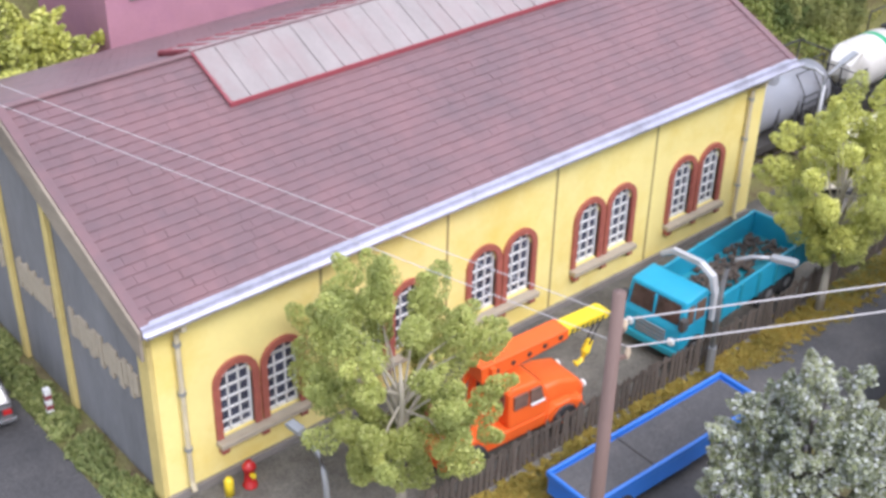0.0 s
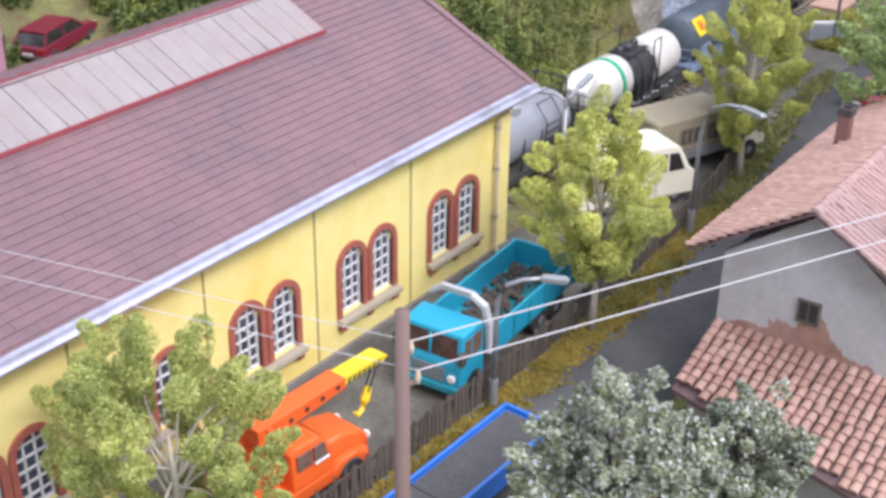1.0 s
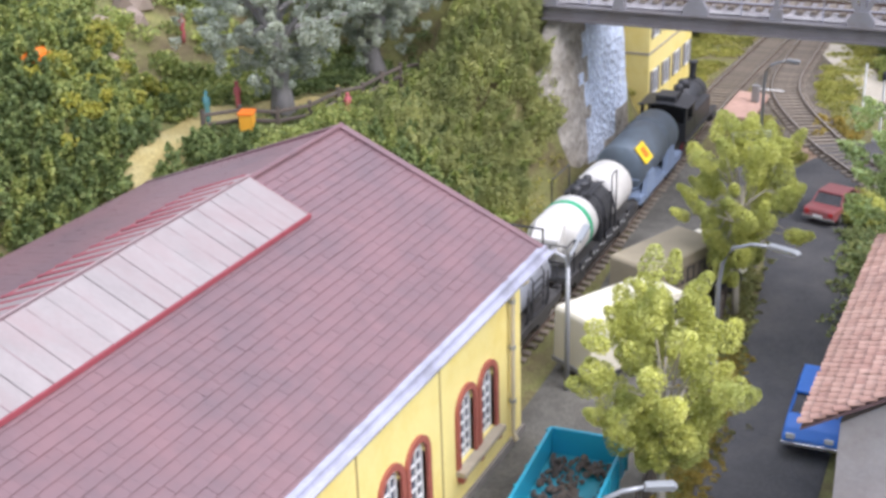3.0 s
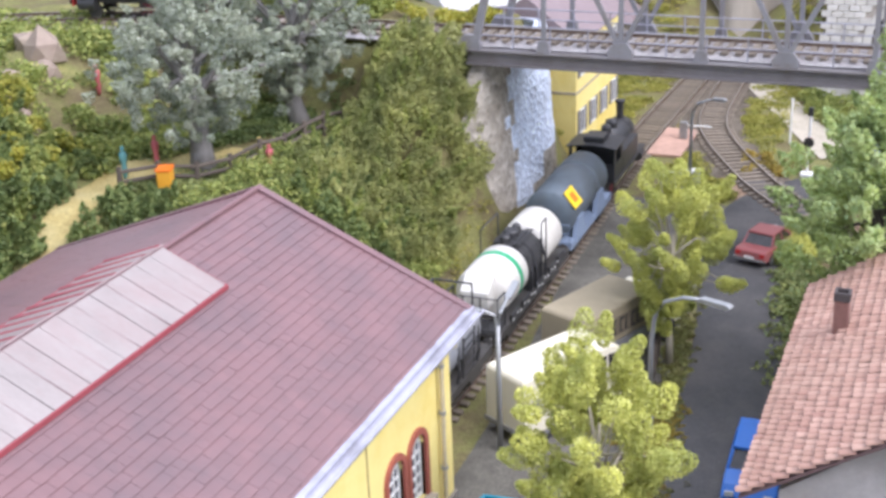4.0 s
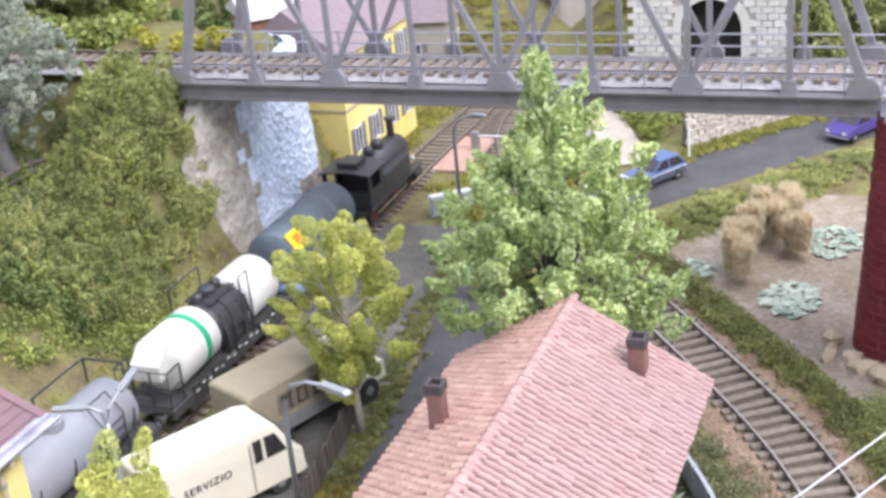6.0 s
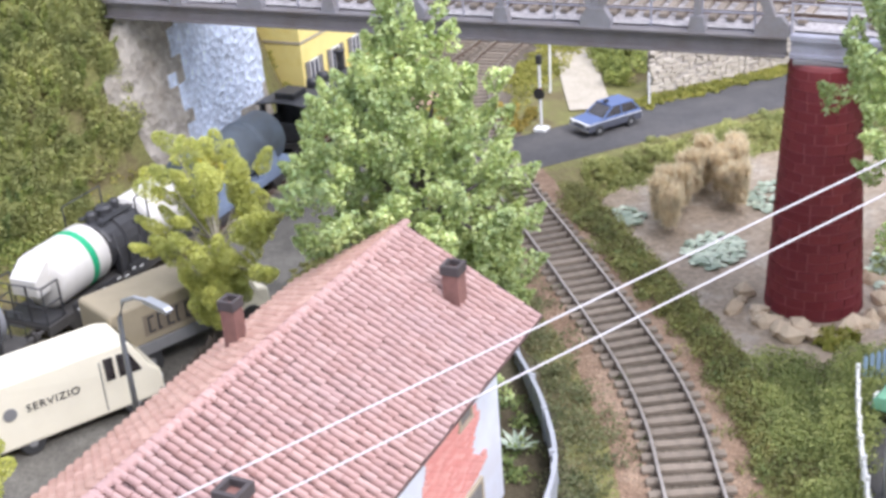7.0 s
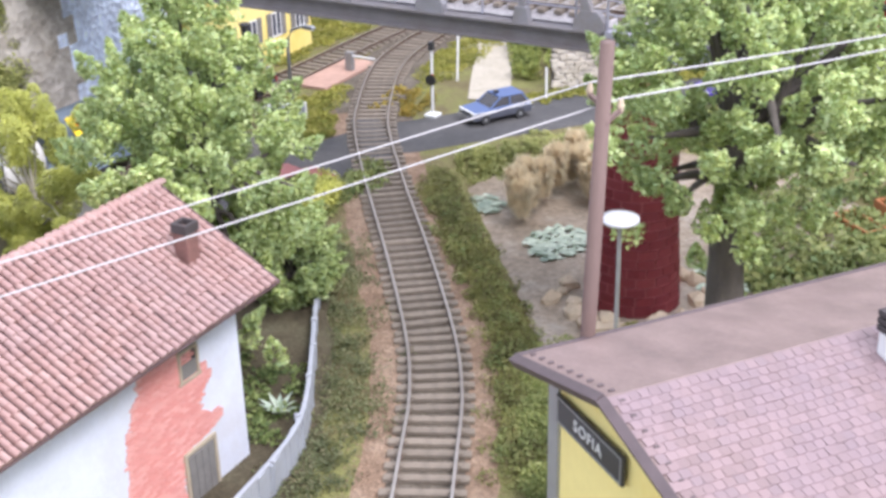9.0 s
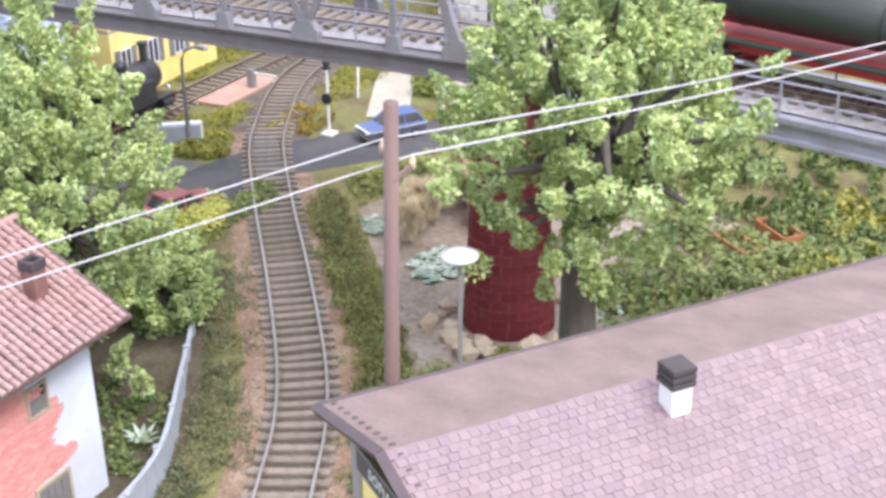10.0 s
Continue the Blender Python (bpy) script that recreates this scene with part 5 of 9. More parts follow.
# ---- pale stone tunnel portal and bare back wall ----
def build_portal():
    p = thing("tunnel_portal", 46.0, -9.0, 0, -90, "pale ashlar tunnel portal with a dark round arch", "tunnel")
    bm = B()
    n, w, sp = 14, 3.2, 3.9
    pts = [(-4.2, 0), (-w / 2, 0), (-w / 2, sp)] + [(-w / 2 * math.cos(math.pi * k / n), sp + w / 2 * math.sin(math.pi * k / n)) for k in range(1, n)] + [(w / 2, sp), (w / 2, 0), (4.2, 0), (4.2, 11), (-4.2, 11)]
    prism(bm, pts, 0, 1.2)
    front = part("front_wall", bm, M_BACKWALL, p, "pale stone front")
    part("arch_ring", arched_frame(B(), 0, w, 0, sp, -0.14, 0.3, 0.45, n), M_ASHLAR, p, "ring of rough voussoirs")
    # no bore behind the arch: a near-black sheet carries the tunnel's shade
    bm = B()
    box(bm, -w / 2 - 0.2, w / 2 + 0.2, 1.3, 1.5, -0.1, 6)
    part("tunnel_shade_sheet", bm, M_DARK, p, "near-black sheet standing for the shade inside the tunnel")
    return p, front


PORTAL, PORTAL_FRONT = build_portal()
bm = B()
rows = []
ys = np.arange(-60, 70, 1.0)
for y in ys:
    row = []
    ridge = max(0, math.sin(y * 0.62)) ** 3
    for k in range(14):
        z = -0.5 + 1.9 * k
        row.append(bm.verts.new((60.0 - 3.2 * ridge + 1.0 * noise.noise((y * 0.4, z * 0.1, 1.0)) + 0.25 * noise.noise((y * 1.3, z * 0.6, 4.0)), y, z)))
    rows.append(row)
for a, b in zip(rows, rows[1:]):
    for k in range(13):
        bm.faces.new((a[k], b[k], b[k + 1], a[k + 1]))
setting("backdrop_wall", bm, M_BACKWALL, "bare beige ribbed wall at the back of the layout", "wall", True)

# low rubble wall beside the far road
bm = B()
wall_line = along([(38.4, -9.1), (40.5, -10.9), (44, -13.9), (50, -19)], 0.6)
strip(bm, wall_line, 0, 0, profile=[(-0.25, -0.1), (-0.22, 2.3), (0.22, 2.35), (0.25, -0.1)])
for v in bm.verts:
    v.co += Vector((0.08 * noise.noise(v.co * 1.5), 0.08 * noise.noise(v.co * 1.6 + Vector((3, 0, 0))), 0.12 * noise.noise(v.co * 0.9)))
RUBBLE = setting("rubble_wall", bm, M_BACKWALL, "pale rubble stone wall beside the far road", "wall")


# ---- vehicles ----
M_TEAL = plain("teal_lacquer", (0.02, 0.32, 0.47), 0.35, vary=0.08, scale=1.5)
M_TEALDARK = plain("dark_teal_lacquer", (0.02, 0.26, 0.33), 0.5, vary=0.12, scale=1.5)
M_ORANGE = plain("orange_lacquer", (0.80, 0.13, 0.025), 0.38, vary=0.06, scale=1.5)
M_CRANEYELLOW = plain("yellow_lacquer", (0.80, 0.60, 0.03), 0.4, vary=0.06)
M_CREAM = plain("cream_lacquer", (0.74, 0.69, 0.55), 0.4, vary=0.04, scale=1.0)
M_TARP = plain("khaki_canvas", (0.30, 0.255, 0.175), 0.85, vary=0.12, scale=1.2, relief=0.02)
M_TARPDARK = plain("brown_canvas", (0.20, 0.165, 0.12), 0.85, vary=0.12, scale=1.2)
M_BLUE = plain("blue_lacquer", (0.03, 0.16, 0.55), 0.35, vary=0.1, scale=1.5)
M_REDCAR = plain("red_lacquer", (0.30, 0.095, 0.095), 0.35, vary=0.08, scale=1.5)
M_DARKRED = plain("dark_red_lacquer", (0.20, 0.02, 0.04), 0.35, vary=0.1)
M_CARBLUE = plain("pale_blue_lacquer", (0.105, 0.155, 0.31), 0.35, vary=0.08)
M_CARGREY = plain("grey_lacquer", (0.085, 0.09, 0.115), 0.4, vary=0.1)
M_PURPLE = plain("violet_lacquer", (0.07, 0.05, 0.22), 0.35, vary=0.1)
M_RUBBLE = plain("rubble", (0.15, 0.12, 0.10), 0.95, vary=0.45, scale=3.0, relief=0.05, random_tint=0.5)
M_ARMGREY = plain("pale_grey_arm", (0.46, 0.46, 0.46), 0.5, vary=0.08)
M_CHROME = plain("bright_metal", (0.6, 0.6, 0.6), 0.25, 0.9, vary=0.08)
M_LENS = plain("red_lens", (0.45, 0.02, 0.02), 0.25, vary=0.1)
M_LAMPLENS = plain("headlight_lens", (0.7, 0.7, 0.66), 0.15, vary=0.05)
M_HUB = plain("grey_hub", (0.28, 0.28, 0.28), 0.5, 0.3)


def wheel(parent, x, y, r, w, hub=None):
    bm = B()
    lathe(bm, [(r * 0.6, -w / 2), (r * 0.92, -w / 2), (r, -w * 0.3), (r, w * 0.3), (r * 0.92, w / 2), (r * 0.6, w / 2)], 18, lying(x, y, r))
    t = part("wheel", bm, M_TYRE, parent)
    bm = B()
    lathe(bm, [(r * 0.2, -w * 0.53), (r * 0.58, -w * 0.46), (r * 0.58, w * 0.46), (r * 0.2, w * 0.53)], 14, lying(x, y, r))
    part("rim", bm, hub or M_HUB, t)


def car(name, x, y, z, rz, paint, label, low=None, length=4.0, boxy=True, roof_paint=None, group="", size=1.0, boot=0.0):
    """A small car: its x runs forwards."""
    c = thing(name, x, y, z, rz, label, "car", group)
    c.scale = c.scale * size
    L, w = length / 2, 0.8
    if boxy:
        side = [(-L, 0.32), (-L, 0.78), (-L + 0.12, 0.86), (L - 1.1, 0.86), (L - 0.12, 0.76), (L, 0.62), (L, 0.32)]
        top = [(-L + 0.1 + boot, 0.85), (-L + 0.5 + boot, 1.34), (L - 1.75, 1.36), (L - 1.05, 0.85)]
    else:
        side = [(-L, 0.32), (-L + 0.05, 0.6), (-L + 0.5, 0.88), (L - 1.0, 0.9), (L - 0.3, 0.78), (L, 0.55), (L, 0.32)]
        top = [(-L + 0.3, 0.86), (-L + 1.0, 1.3), (-L + 1.8, 1.42), (L - 1.4, 1.32), (L - 0.95, 0.88)]
    bm = B()
    prism(bm, side, -w, w, lambda a, b: 1.0 - 0.06 * max(0, b - 0.6), 0.06)
    part("body", bm, paint, c, soft=False)
    if low:
        bm = B()
        box(bm, -L - 0.01, L + 0.01, -w - 0.012, w + 0.012, 0.3, 0.7, 0.03)
        part("lower_body", bm, low, c)
        bm = B()
        box(bm, -L - 0.015, L + 0.015, -w - 0.018, w + 0.018, 0.705, 0.735)
        part("stripe", bm, M_WHITE, c)
    bm = B()
    prism(bm, top, -w + 0.06, w - 0.06, lambda a, b: 1.0 - 0.28 * max(0, b - 0.86), 0.03)
    part("glazing", bm, M_BLACKGLASS, c, "dark glazing")
    zs = max(p[1] for p in top)
    xs = [p[0] for p in top if p[1] > zs - 0.12]
    bm = B()
    box(bm, min(xs) - 0.1, max(xs) + 0.08, -w + 0.16, w - 0.16, zs - 0.07, zs + 0.03, 0.03)
    part("roof", bm, roof_paint or paint, c)
    for s in (-1, 1):
        bm = B()
        for a in (top[0], top[-1]):
            b = top[1] if a is top[0] else top[-2]
            beam(bm, (a[0], s * (w - 0.07), a[1]), (b[0], s * (w - 0.17), b[1] - 0.02), 0.07)
        mid = (top[0][0] + top[-1][0]) / 2
        beam(bm, (mid, s * (w - 0.06), 0.86), (mid, s * (w - 0.16), zs - 0.04), 0.07)
        part("pillar", bm, paint, c)
        for xx in (-L + 0.72, L - 0.72):
            wheel(c, xx, s * (w - 0.05), 0.29, 0.17)
        bm = B()
        box(bm, L - 0.03, L + 0.03, s * 0.55 - 0.13, s * 0.55 + 0.13, 0.56, 0.72, 0.02)
        part("headlight", bm, M_LAMPLENS, c)
        bm = B()
        box(bm, -L - 0.03, -L + 0.03, s * 0.6 - 0.12, s * 0.6 + 0.12, 0.58, 0.74, 0.02)
        part("tail_light", bm, M_LENS, c)
    for xx in (-L - 0.07, L + 0.03):
        bm = B()
        box(bm, xx - 0.03, xx + 0.07, -w - 0.02, w + 0.02, 0.36, 0.48, 0.02)
        part("bumper", bm, M_CHROME, c)
    bm = B()
    box(bm, -L - 0.085, -L - 0.07, -0.25, 0.25, 0.49, 0.6)
    part("number_plate", bm, M_WHITE, c, "blank pale plate")
    return c


def build_teal_truck():
    t = thing("dump_truck", -5.95, -3.25, 0.02, 184.5, "teal dump truck loaded with dark rubble", "truck")
    # x forwards
    bm = B()
    box(bm, -3.5, 2.85, -0.42, 0.42, 0.5, 0.75)
    part("chassis", bm, M_FRAMEBLACK, t)
    bm = B()
    prism(bm, [(1.75, 0.55), (1.75, 2.28), (1.87, 2.38), (2.82, 2.32), (2.96, 1.5), (3.02, 1.32), (3.02, 0.55)], -1.08, 1.08, lambda x, z: 1 - 0.05 * max(0, z - 1.5), 0.07)
    cab = part("cab", bm, M_TEAL, t, "square teal cab with large windows")
    bm = B()
    v = [bm.verts.new(p) for p in ((2.975, -0.92, 1.54), (2.975, 0.92, 1.54), (2.86, 0.88, 2.2), (2.86, -0.88, 2.2))]
    bm.faces.new(v)
    bmesh.ops.solidify(bm, geom=bm.faces[:], thickness=0.04)
    part("windscreen", bm, M_CABGLASS, cab)
    bm = B()
    box(bm, 2.9, 2.995, -0.025, 0.025, 1.52, 2.22)
    part("screen_bar", bm, M_TEAL, cab)
    for s in (-1, 1):
        bm = B()
        prism(bm, [(1.92, 1.48), (2.84, 1.48), (2.74, 2.12), (1.92, 2.14)], s * 1.05 - 0.025, s * 1.05 + 0.025)
        part("side_window", bm, M_CABGLASS, cab)
        bm = B()
        box(bm, 2.4, 2.46, s * 1.055 - 0.03, s * 1.055 + 0.03, 1.44, 2.17)
        part("window_bar", bm, M_TEAL, cab)
        bm = B()
        lathe(bm, [(0.02, 0), (0.14, 0.01), (0.14, 0.05), (0.1, 0.08)], 14, Matrix.Translation((3.01, s * 0.78, 0.92)) @ pose(0, 0, 0, 0, 90, 0))
        part("headlight", bm, M_LAMPLENS, cab)
        for x in (2.3, -1.6, -2.6):
            wheel(t, x, s * 0.93, 0.48, 0.3)
        bm = B()
        box(bm, 2.9, 3.12, s * 1.12 - 0.1, s * 1.12 + 0.1, 1.5, 1.9, 0.03)
        part("mirror", bm, M_FRAMEBLACK, cab)
    bm = B()
    box(bm, 2.95, 3.14, -1.1, 1.1, 0.45, 0.68, 0.04)
    part("bumper", bm, M_TEALDARK, t)
    bm = B()
    for k in range(4):
        box(bm, 3.0, 3.06, -0.55, 0.55, 0.75 + 0.13 * k, 0.82 + 0.13 * k)
    part("grille", bm, M_HUB, cab)
    # open body
    bm = B()
    box(bm, -3.6, 1.35, -1.12, 1.12, 0.9, 1.02)
    bed = part("bed_floor", bm, M_TEALDARK, t)
    for a in ((-3.6, 1.35, -1.15, -1.06), (-3.6, 1.35, 1.06, 1.15), (1.27, 1.36, -1.059, 1.059), (-3.62, -3.53, -1.059, 1.059)):
        bm = B()
        box(bm, *a, 0.9, 1.85, 0.015)
        part("bed_side", bm, M_TEAL, t, "teal side board")
    for k in range(6):
        for s in (-1, 1):
            bm = B()
            box(bm, -3.5 + 0.93 * k, -3.42 + 0.93 * k, s * 1.18 - 0.03, s * 1.18 + 0.03, 0.92, 1.84)
            part("stake", bm, M_TEALDARK, t)
    bm = B()
    tube(bm, [(1.5, -1.0, 2.55), (1.5, -0.55, 2.85), (1.5, 0.45, 2.85), (1.5, 0.9, 2.6), (1.5, 1.05, 2.1), (1.5, 1.08, 1.1)], [0.1, 0.13, 0.13, 0.14, 0.14, 0.12], 6)
    arm = part("loader_arm", bm, M_ARMGREY, t, "pale grey folded loader arm behind the cab")
    bm = B()
    tube(bm, [(1.62, -0.5, 2.98), (1.62, 0.5, 2.98)], 0.05, 6)
    part("ram", bm, M_ARMGREY, arm)
    t.scale = Vector((t.scale.x * 1.06, t.scale.y * 0.98, t.scale.z * 0.98))
    r = rng(8)
    bm = B()
    for k in range(420):
        x, y = r.uniform(-3.3, 1.0), r.uniform(-0.95, 0.95)
        if math.hypot((x + 2.0) / 1.1, (y - 0.5) / 0.5) < 0.55 or math.hypot((x - 0.2) / 0.7, (y - 0.6) / 0.5) < 0.7:
            continue
        m = Matrix.Translation((x, y, 1.03 + 0.16 * (1 - abs(y)) + r.uniform(-0.02, 0.1))) @ Euler(r.uniform(0, 6, 3)).to_matrix().to_4x4() @ Matrix.Diagonal((*r.uniform(0.05, 0.13, 3), 1))
        bmesh.ops.create_icosphere(bm, subdivisions=1, radius=1.0, matrix=m)
    rub = part("rubble_load", bm, M_RUBBLE, t, "dark broken rubble")
    rub["kind"] = "stuff"
    return t


build_teal_truck()


def build_crane():
    c = thing("crane_truck", -15.0, -3.3, 0.02, -4.0, "orange crane truck with a yellow and black jib", "truck")
    bm = B()
    box(bm, -2.7, 2.2, -0.9, 0.9, 0.45, 0.85, 0.06)
    part("chassis", bm, M_ORANGE, c)
    bm = B()
    prism(bm, [(0.85, 0.8), (0.85, 1.5), (1.5, 1.48), (2.25, 1.25), (2.45, 0.95), (2.45, 0.55), (0.85, 0.55)], -0.72, 0.72, lambda x, z: 1 - 0.22 * max(0, z - 0.9) - 0.08 * max(0, x - 1.4), 0.12)
    part("bonnet", bm, M_ORANGE, c, "rounded orange bonnet", True)
    bm = B()
    prism(bm, [(-0.45, 0.85), (-0.45, 1.95), (-0.3, 2.06), (0.55, 2.02), (0.72, 1.9), (0.95, 1.45), (0.95, 0.85)], -0.88, 0.88, lambda x, z: 1 - 0.16 * max(0, z - 1.3), 0.07)
    cab = part("cab", bm, M_ORANGE, c, "orange cab")
    bm = B()
    v = [bm.verts.new(p) for p in ((0.945, -0.68, 1.5), (0.945, 0.68, 1.5), (0.755, 0.62, 1.88), (0.755, -0.62, 1.88))]
    bm.faces.new(v)
    bmesh.ops.solidify(bm, geom=bm.faces[:], thickness=0.04)
    part("windscreen", bm, M_CABGLASS, cab)
    bm = B()
    box(bm, -0.49, -0.44, -0.62, 0.62, 1.42, 1.85)
    part("rear_window", bm, M_CABGLASS, cab)
    for s in (-1, 1):
        for xa, xb in ((-0.3, 0.18), (0.26, 0.74)):
            bm = B()
            prism(bm, [(xa, 1.42), (xb, 1.42), (xb - (0.12 if xb > 0.5 else 0.0), 1.86), (xa, 1.86)], s * 0.845 - 0.035, s * 0.845 + 0.035)
            part("side_window", bm, M_CABGLASS, cab)
        bm = B()
        box(bm, 0.26, 0.76, s * 0.9 - 0.02, s * 0.9 + 0.02, 1.37, 1.42)
        part("window_rail", bm, M_WHITE, cab)
        bm = B()
        prism(bm, [(0.75, 0.5), (0.85, 0.85), (1.1, 1.02), (1.7, 1.02), (2.1, 0.8), (2.3, 0.5)], s * 0.84 - 0.14, s * 0.84 + 0.14, None, 0.06)
        part("mudguard", bm, M_ORANGE, c)
        for x in (1.45, -1.7):
            wheel(c, x, s * 0.88, 0.46, 0.3, M_ORANGE)
        bm = B()
        lathe(bm, [(0.02, 0), (0.13, 0.02), (0.12, 0.1)], 12, Matrix.Translation((2.4, s * 0.55, 0.95)) @ pose(0, 0, 0, 0, 90, 0))
        part("headlight", bm, M_LAMPLENS, c)
        bm = B()
        beam(bm, (-0.75, s * 0.5, 0.85), (-0.7, s * 0.36, 2.75), 0.16)
        beam(bm, (-1.6, s * 0.5, 0.85), (-0.8, s * 0.38, 2.4), 0.12)
        part("mast_leg", bm, M_ORANGE, c)
    bm = B()
    box(bm, -2.75, -0.95, -0.88, 0.88, 0.84, 1.05, 0.05)
    part("rear_deck", bm, M_ORANGE, c, "orange rear deck")
    bm = B()
    lathe(bm, [(0.1, -0.6), (0.34, -0.6), (0.34, 0.6), (0.1, 0.6)], 16, lying(-1.9, 0, 1.3))
    part("winch_drum", bm, M_REDTRIM, c, "red winch drum")
    # jib over the cab to the front
    bm = B()
    prism(bm, [(-1.0, 2.28), (-1.05, 2.8), (2.0, 2.86), (2.0, 2.54)], -0.31, 0.31, None, 0.03)
    part("jib", bm, M_ORANGE, c, "orange box jib, its lightening holes shown by dark discs")
    # holes are not cut: dark discs hold their shade as colour
    for s in (-1, 1):
        for k in range(5):
            bm = B()
            lathe(bm, [(0.02, 0.0), (0.075, 0.0), (0.075, 0.015)], 10, Matrix.Translation((-0.5 + 0.55 * k, s * 0.315, 2.52 + 0.045 * k)) @ pose(0, 0, 0, -90 * s, 0, 0))
            part("jib_hole_disc", bm, M_DARK, c)
    bm = B()
    prism(bm, [(2.0, 2.57), (2.0, 2.84), (3.45, 2.84), (3.66, 2.72), (3.45, 2.6)], -0.25, 0.25, None, 0.02)
    tip = part("jib_tip", bm, M_CRANEYELLOW, c, "yellow jib tip with black stripes")
    for s in (-1, 1):
        for k in range(7):
            bm = B()
            x = 2.1 + 0.185 * k
            prism(bm, [(x, 2.58), (x + 0.1, 2.58), (x + 0.17, 2.74), (x + 0.07, 2.74)], s * 0.255 - 0.006, s * 0.255 + 0.006)
            part("stripe", bm, M_BLACK, tip)
    bm = B()
    tube(bm, [(3.5, -0.08, 2.62), (3.05, -0.08, 1.75)], 0.03, 6)
    part("cable", bm, M_BLACK, c)
    bm = B()
    tube(bm, [(3.5, 0.08, 2.62), (3.05, 0.08, 1.75)], 0.03, 6)
    part("cable", bm, M_BLACK, c)
    bm = B()
    tube(bm, [(3.15, 0, 1.85), (3.0, 0, 1.5), (2.9, 0, 1.25), (2.7, 0, 1.15), (2.6, 0, 1.3)], [0.1, 0.14, 0.08, 0.07, 0.04], 8)
    part("hook", bm, M_CRANEYELLOW, c, "yellow hook block")


build_crane()


def build_van():
    v = thing("service_van", 5.75, -1.55, 0.02, -29, "cream box van with dark lettering on its side", "van")
    bm = B()
    prism(bm, [(-2.5, 0.38), (-2.5, 2.3), (-2.4, 2.42), (1.35, 2.42), (1.75, 2.3), (2.2, 1.45), (2.5, 1.2), (2.55, 0.38)], -0.98, 0.98, lambda x, z: 1 - 0.07 * max(0, z - 1.2), 0.09)
    body = part("body", bm, M_CREAM, v, "smooth cream body")
    bm = B()
    q = [bm.verts.new(p) for p in ((2.25, -0.8, 1.47), (2.25, 0.8, 1.47), (1.82, 0.74, 2.26), (1.82, -0.74, 2.26))]
    bm.faces.new(q)
    bmesh.ops.solidify(bm, geom=bm.faces[:], thickness=0.05)
    part("windscreen", bm, M_BLACKGLASS, body)
    for s in (-1, 1):
        for pts in ([(1.25, 1.42), (1.95, 1.42), (1.62, 2.1), (1.25, 2.12)], [(0.85, 1.42), (1.12, 1.42), (1.12, 2.12), (0.85, 2.12)]):
            bm = B()
            prism(bm, pts, s * 0.945 - 0.035, s * 0.945 + 0.035)
            part("side_window", bm, M_BLACKGLASS, body)
        for x in (1.6, -1.55):
            wheel(v, x, s * 0.84, 0.38, 0.24)
        bm = B()
        lathe(bm, [(0.02, 0), (0.12, 0.01), (0.1, 0.06)], 12, Matrix.Translation((2.52, s * 0.7, 0.85)) @ pose(0, 0, 0, 0, 90, 0))
        part("headlight", bm, M_LAMPLENS, body)
        bm = B()
        box(bm, 0.70, 0.73, s * 0.985 - 0.01, s * 0.985 + 0.005, 0.5, 2.1)
        part("door_gap", bm, M_HUB, body)
    lettering("SERVIZIO", 0.34, M_SIGNBLACK, body, Matrix.Translation((-0.75, -0.985, 1.5)) @ pose(0, 0, 0, 92.5, 0, 0))
    bm = B()
    lathe(bm, [(0.02, 0), (0.2, 0.0), (0.2, 0.012)], 16, Matrix.Translation((-2.0, -0.975, 1.5)) @ pose(0, 0, 0, 92, 0, 0))
    part("badge", bm, M_HUB, body, "round grey badge")
    for x in (-2.56, 2.5):
        bm = B()
        box(bm, x, x + 0.1, -0.96, 0.96, 0.38, 0.55, 0.02)
        part("bumper", bm, M_HUB, v)


build_van()


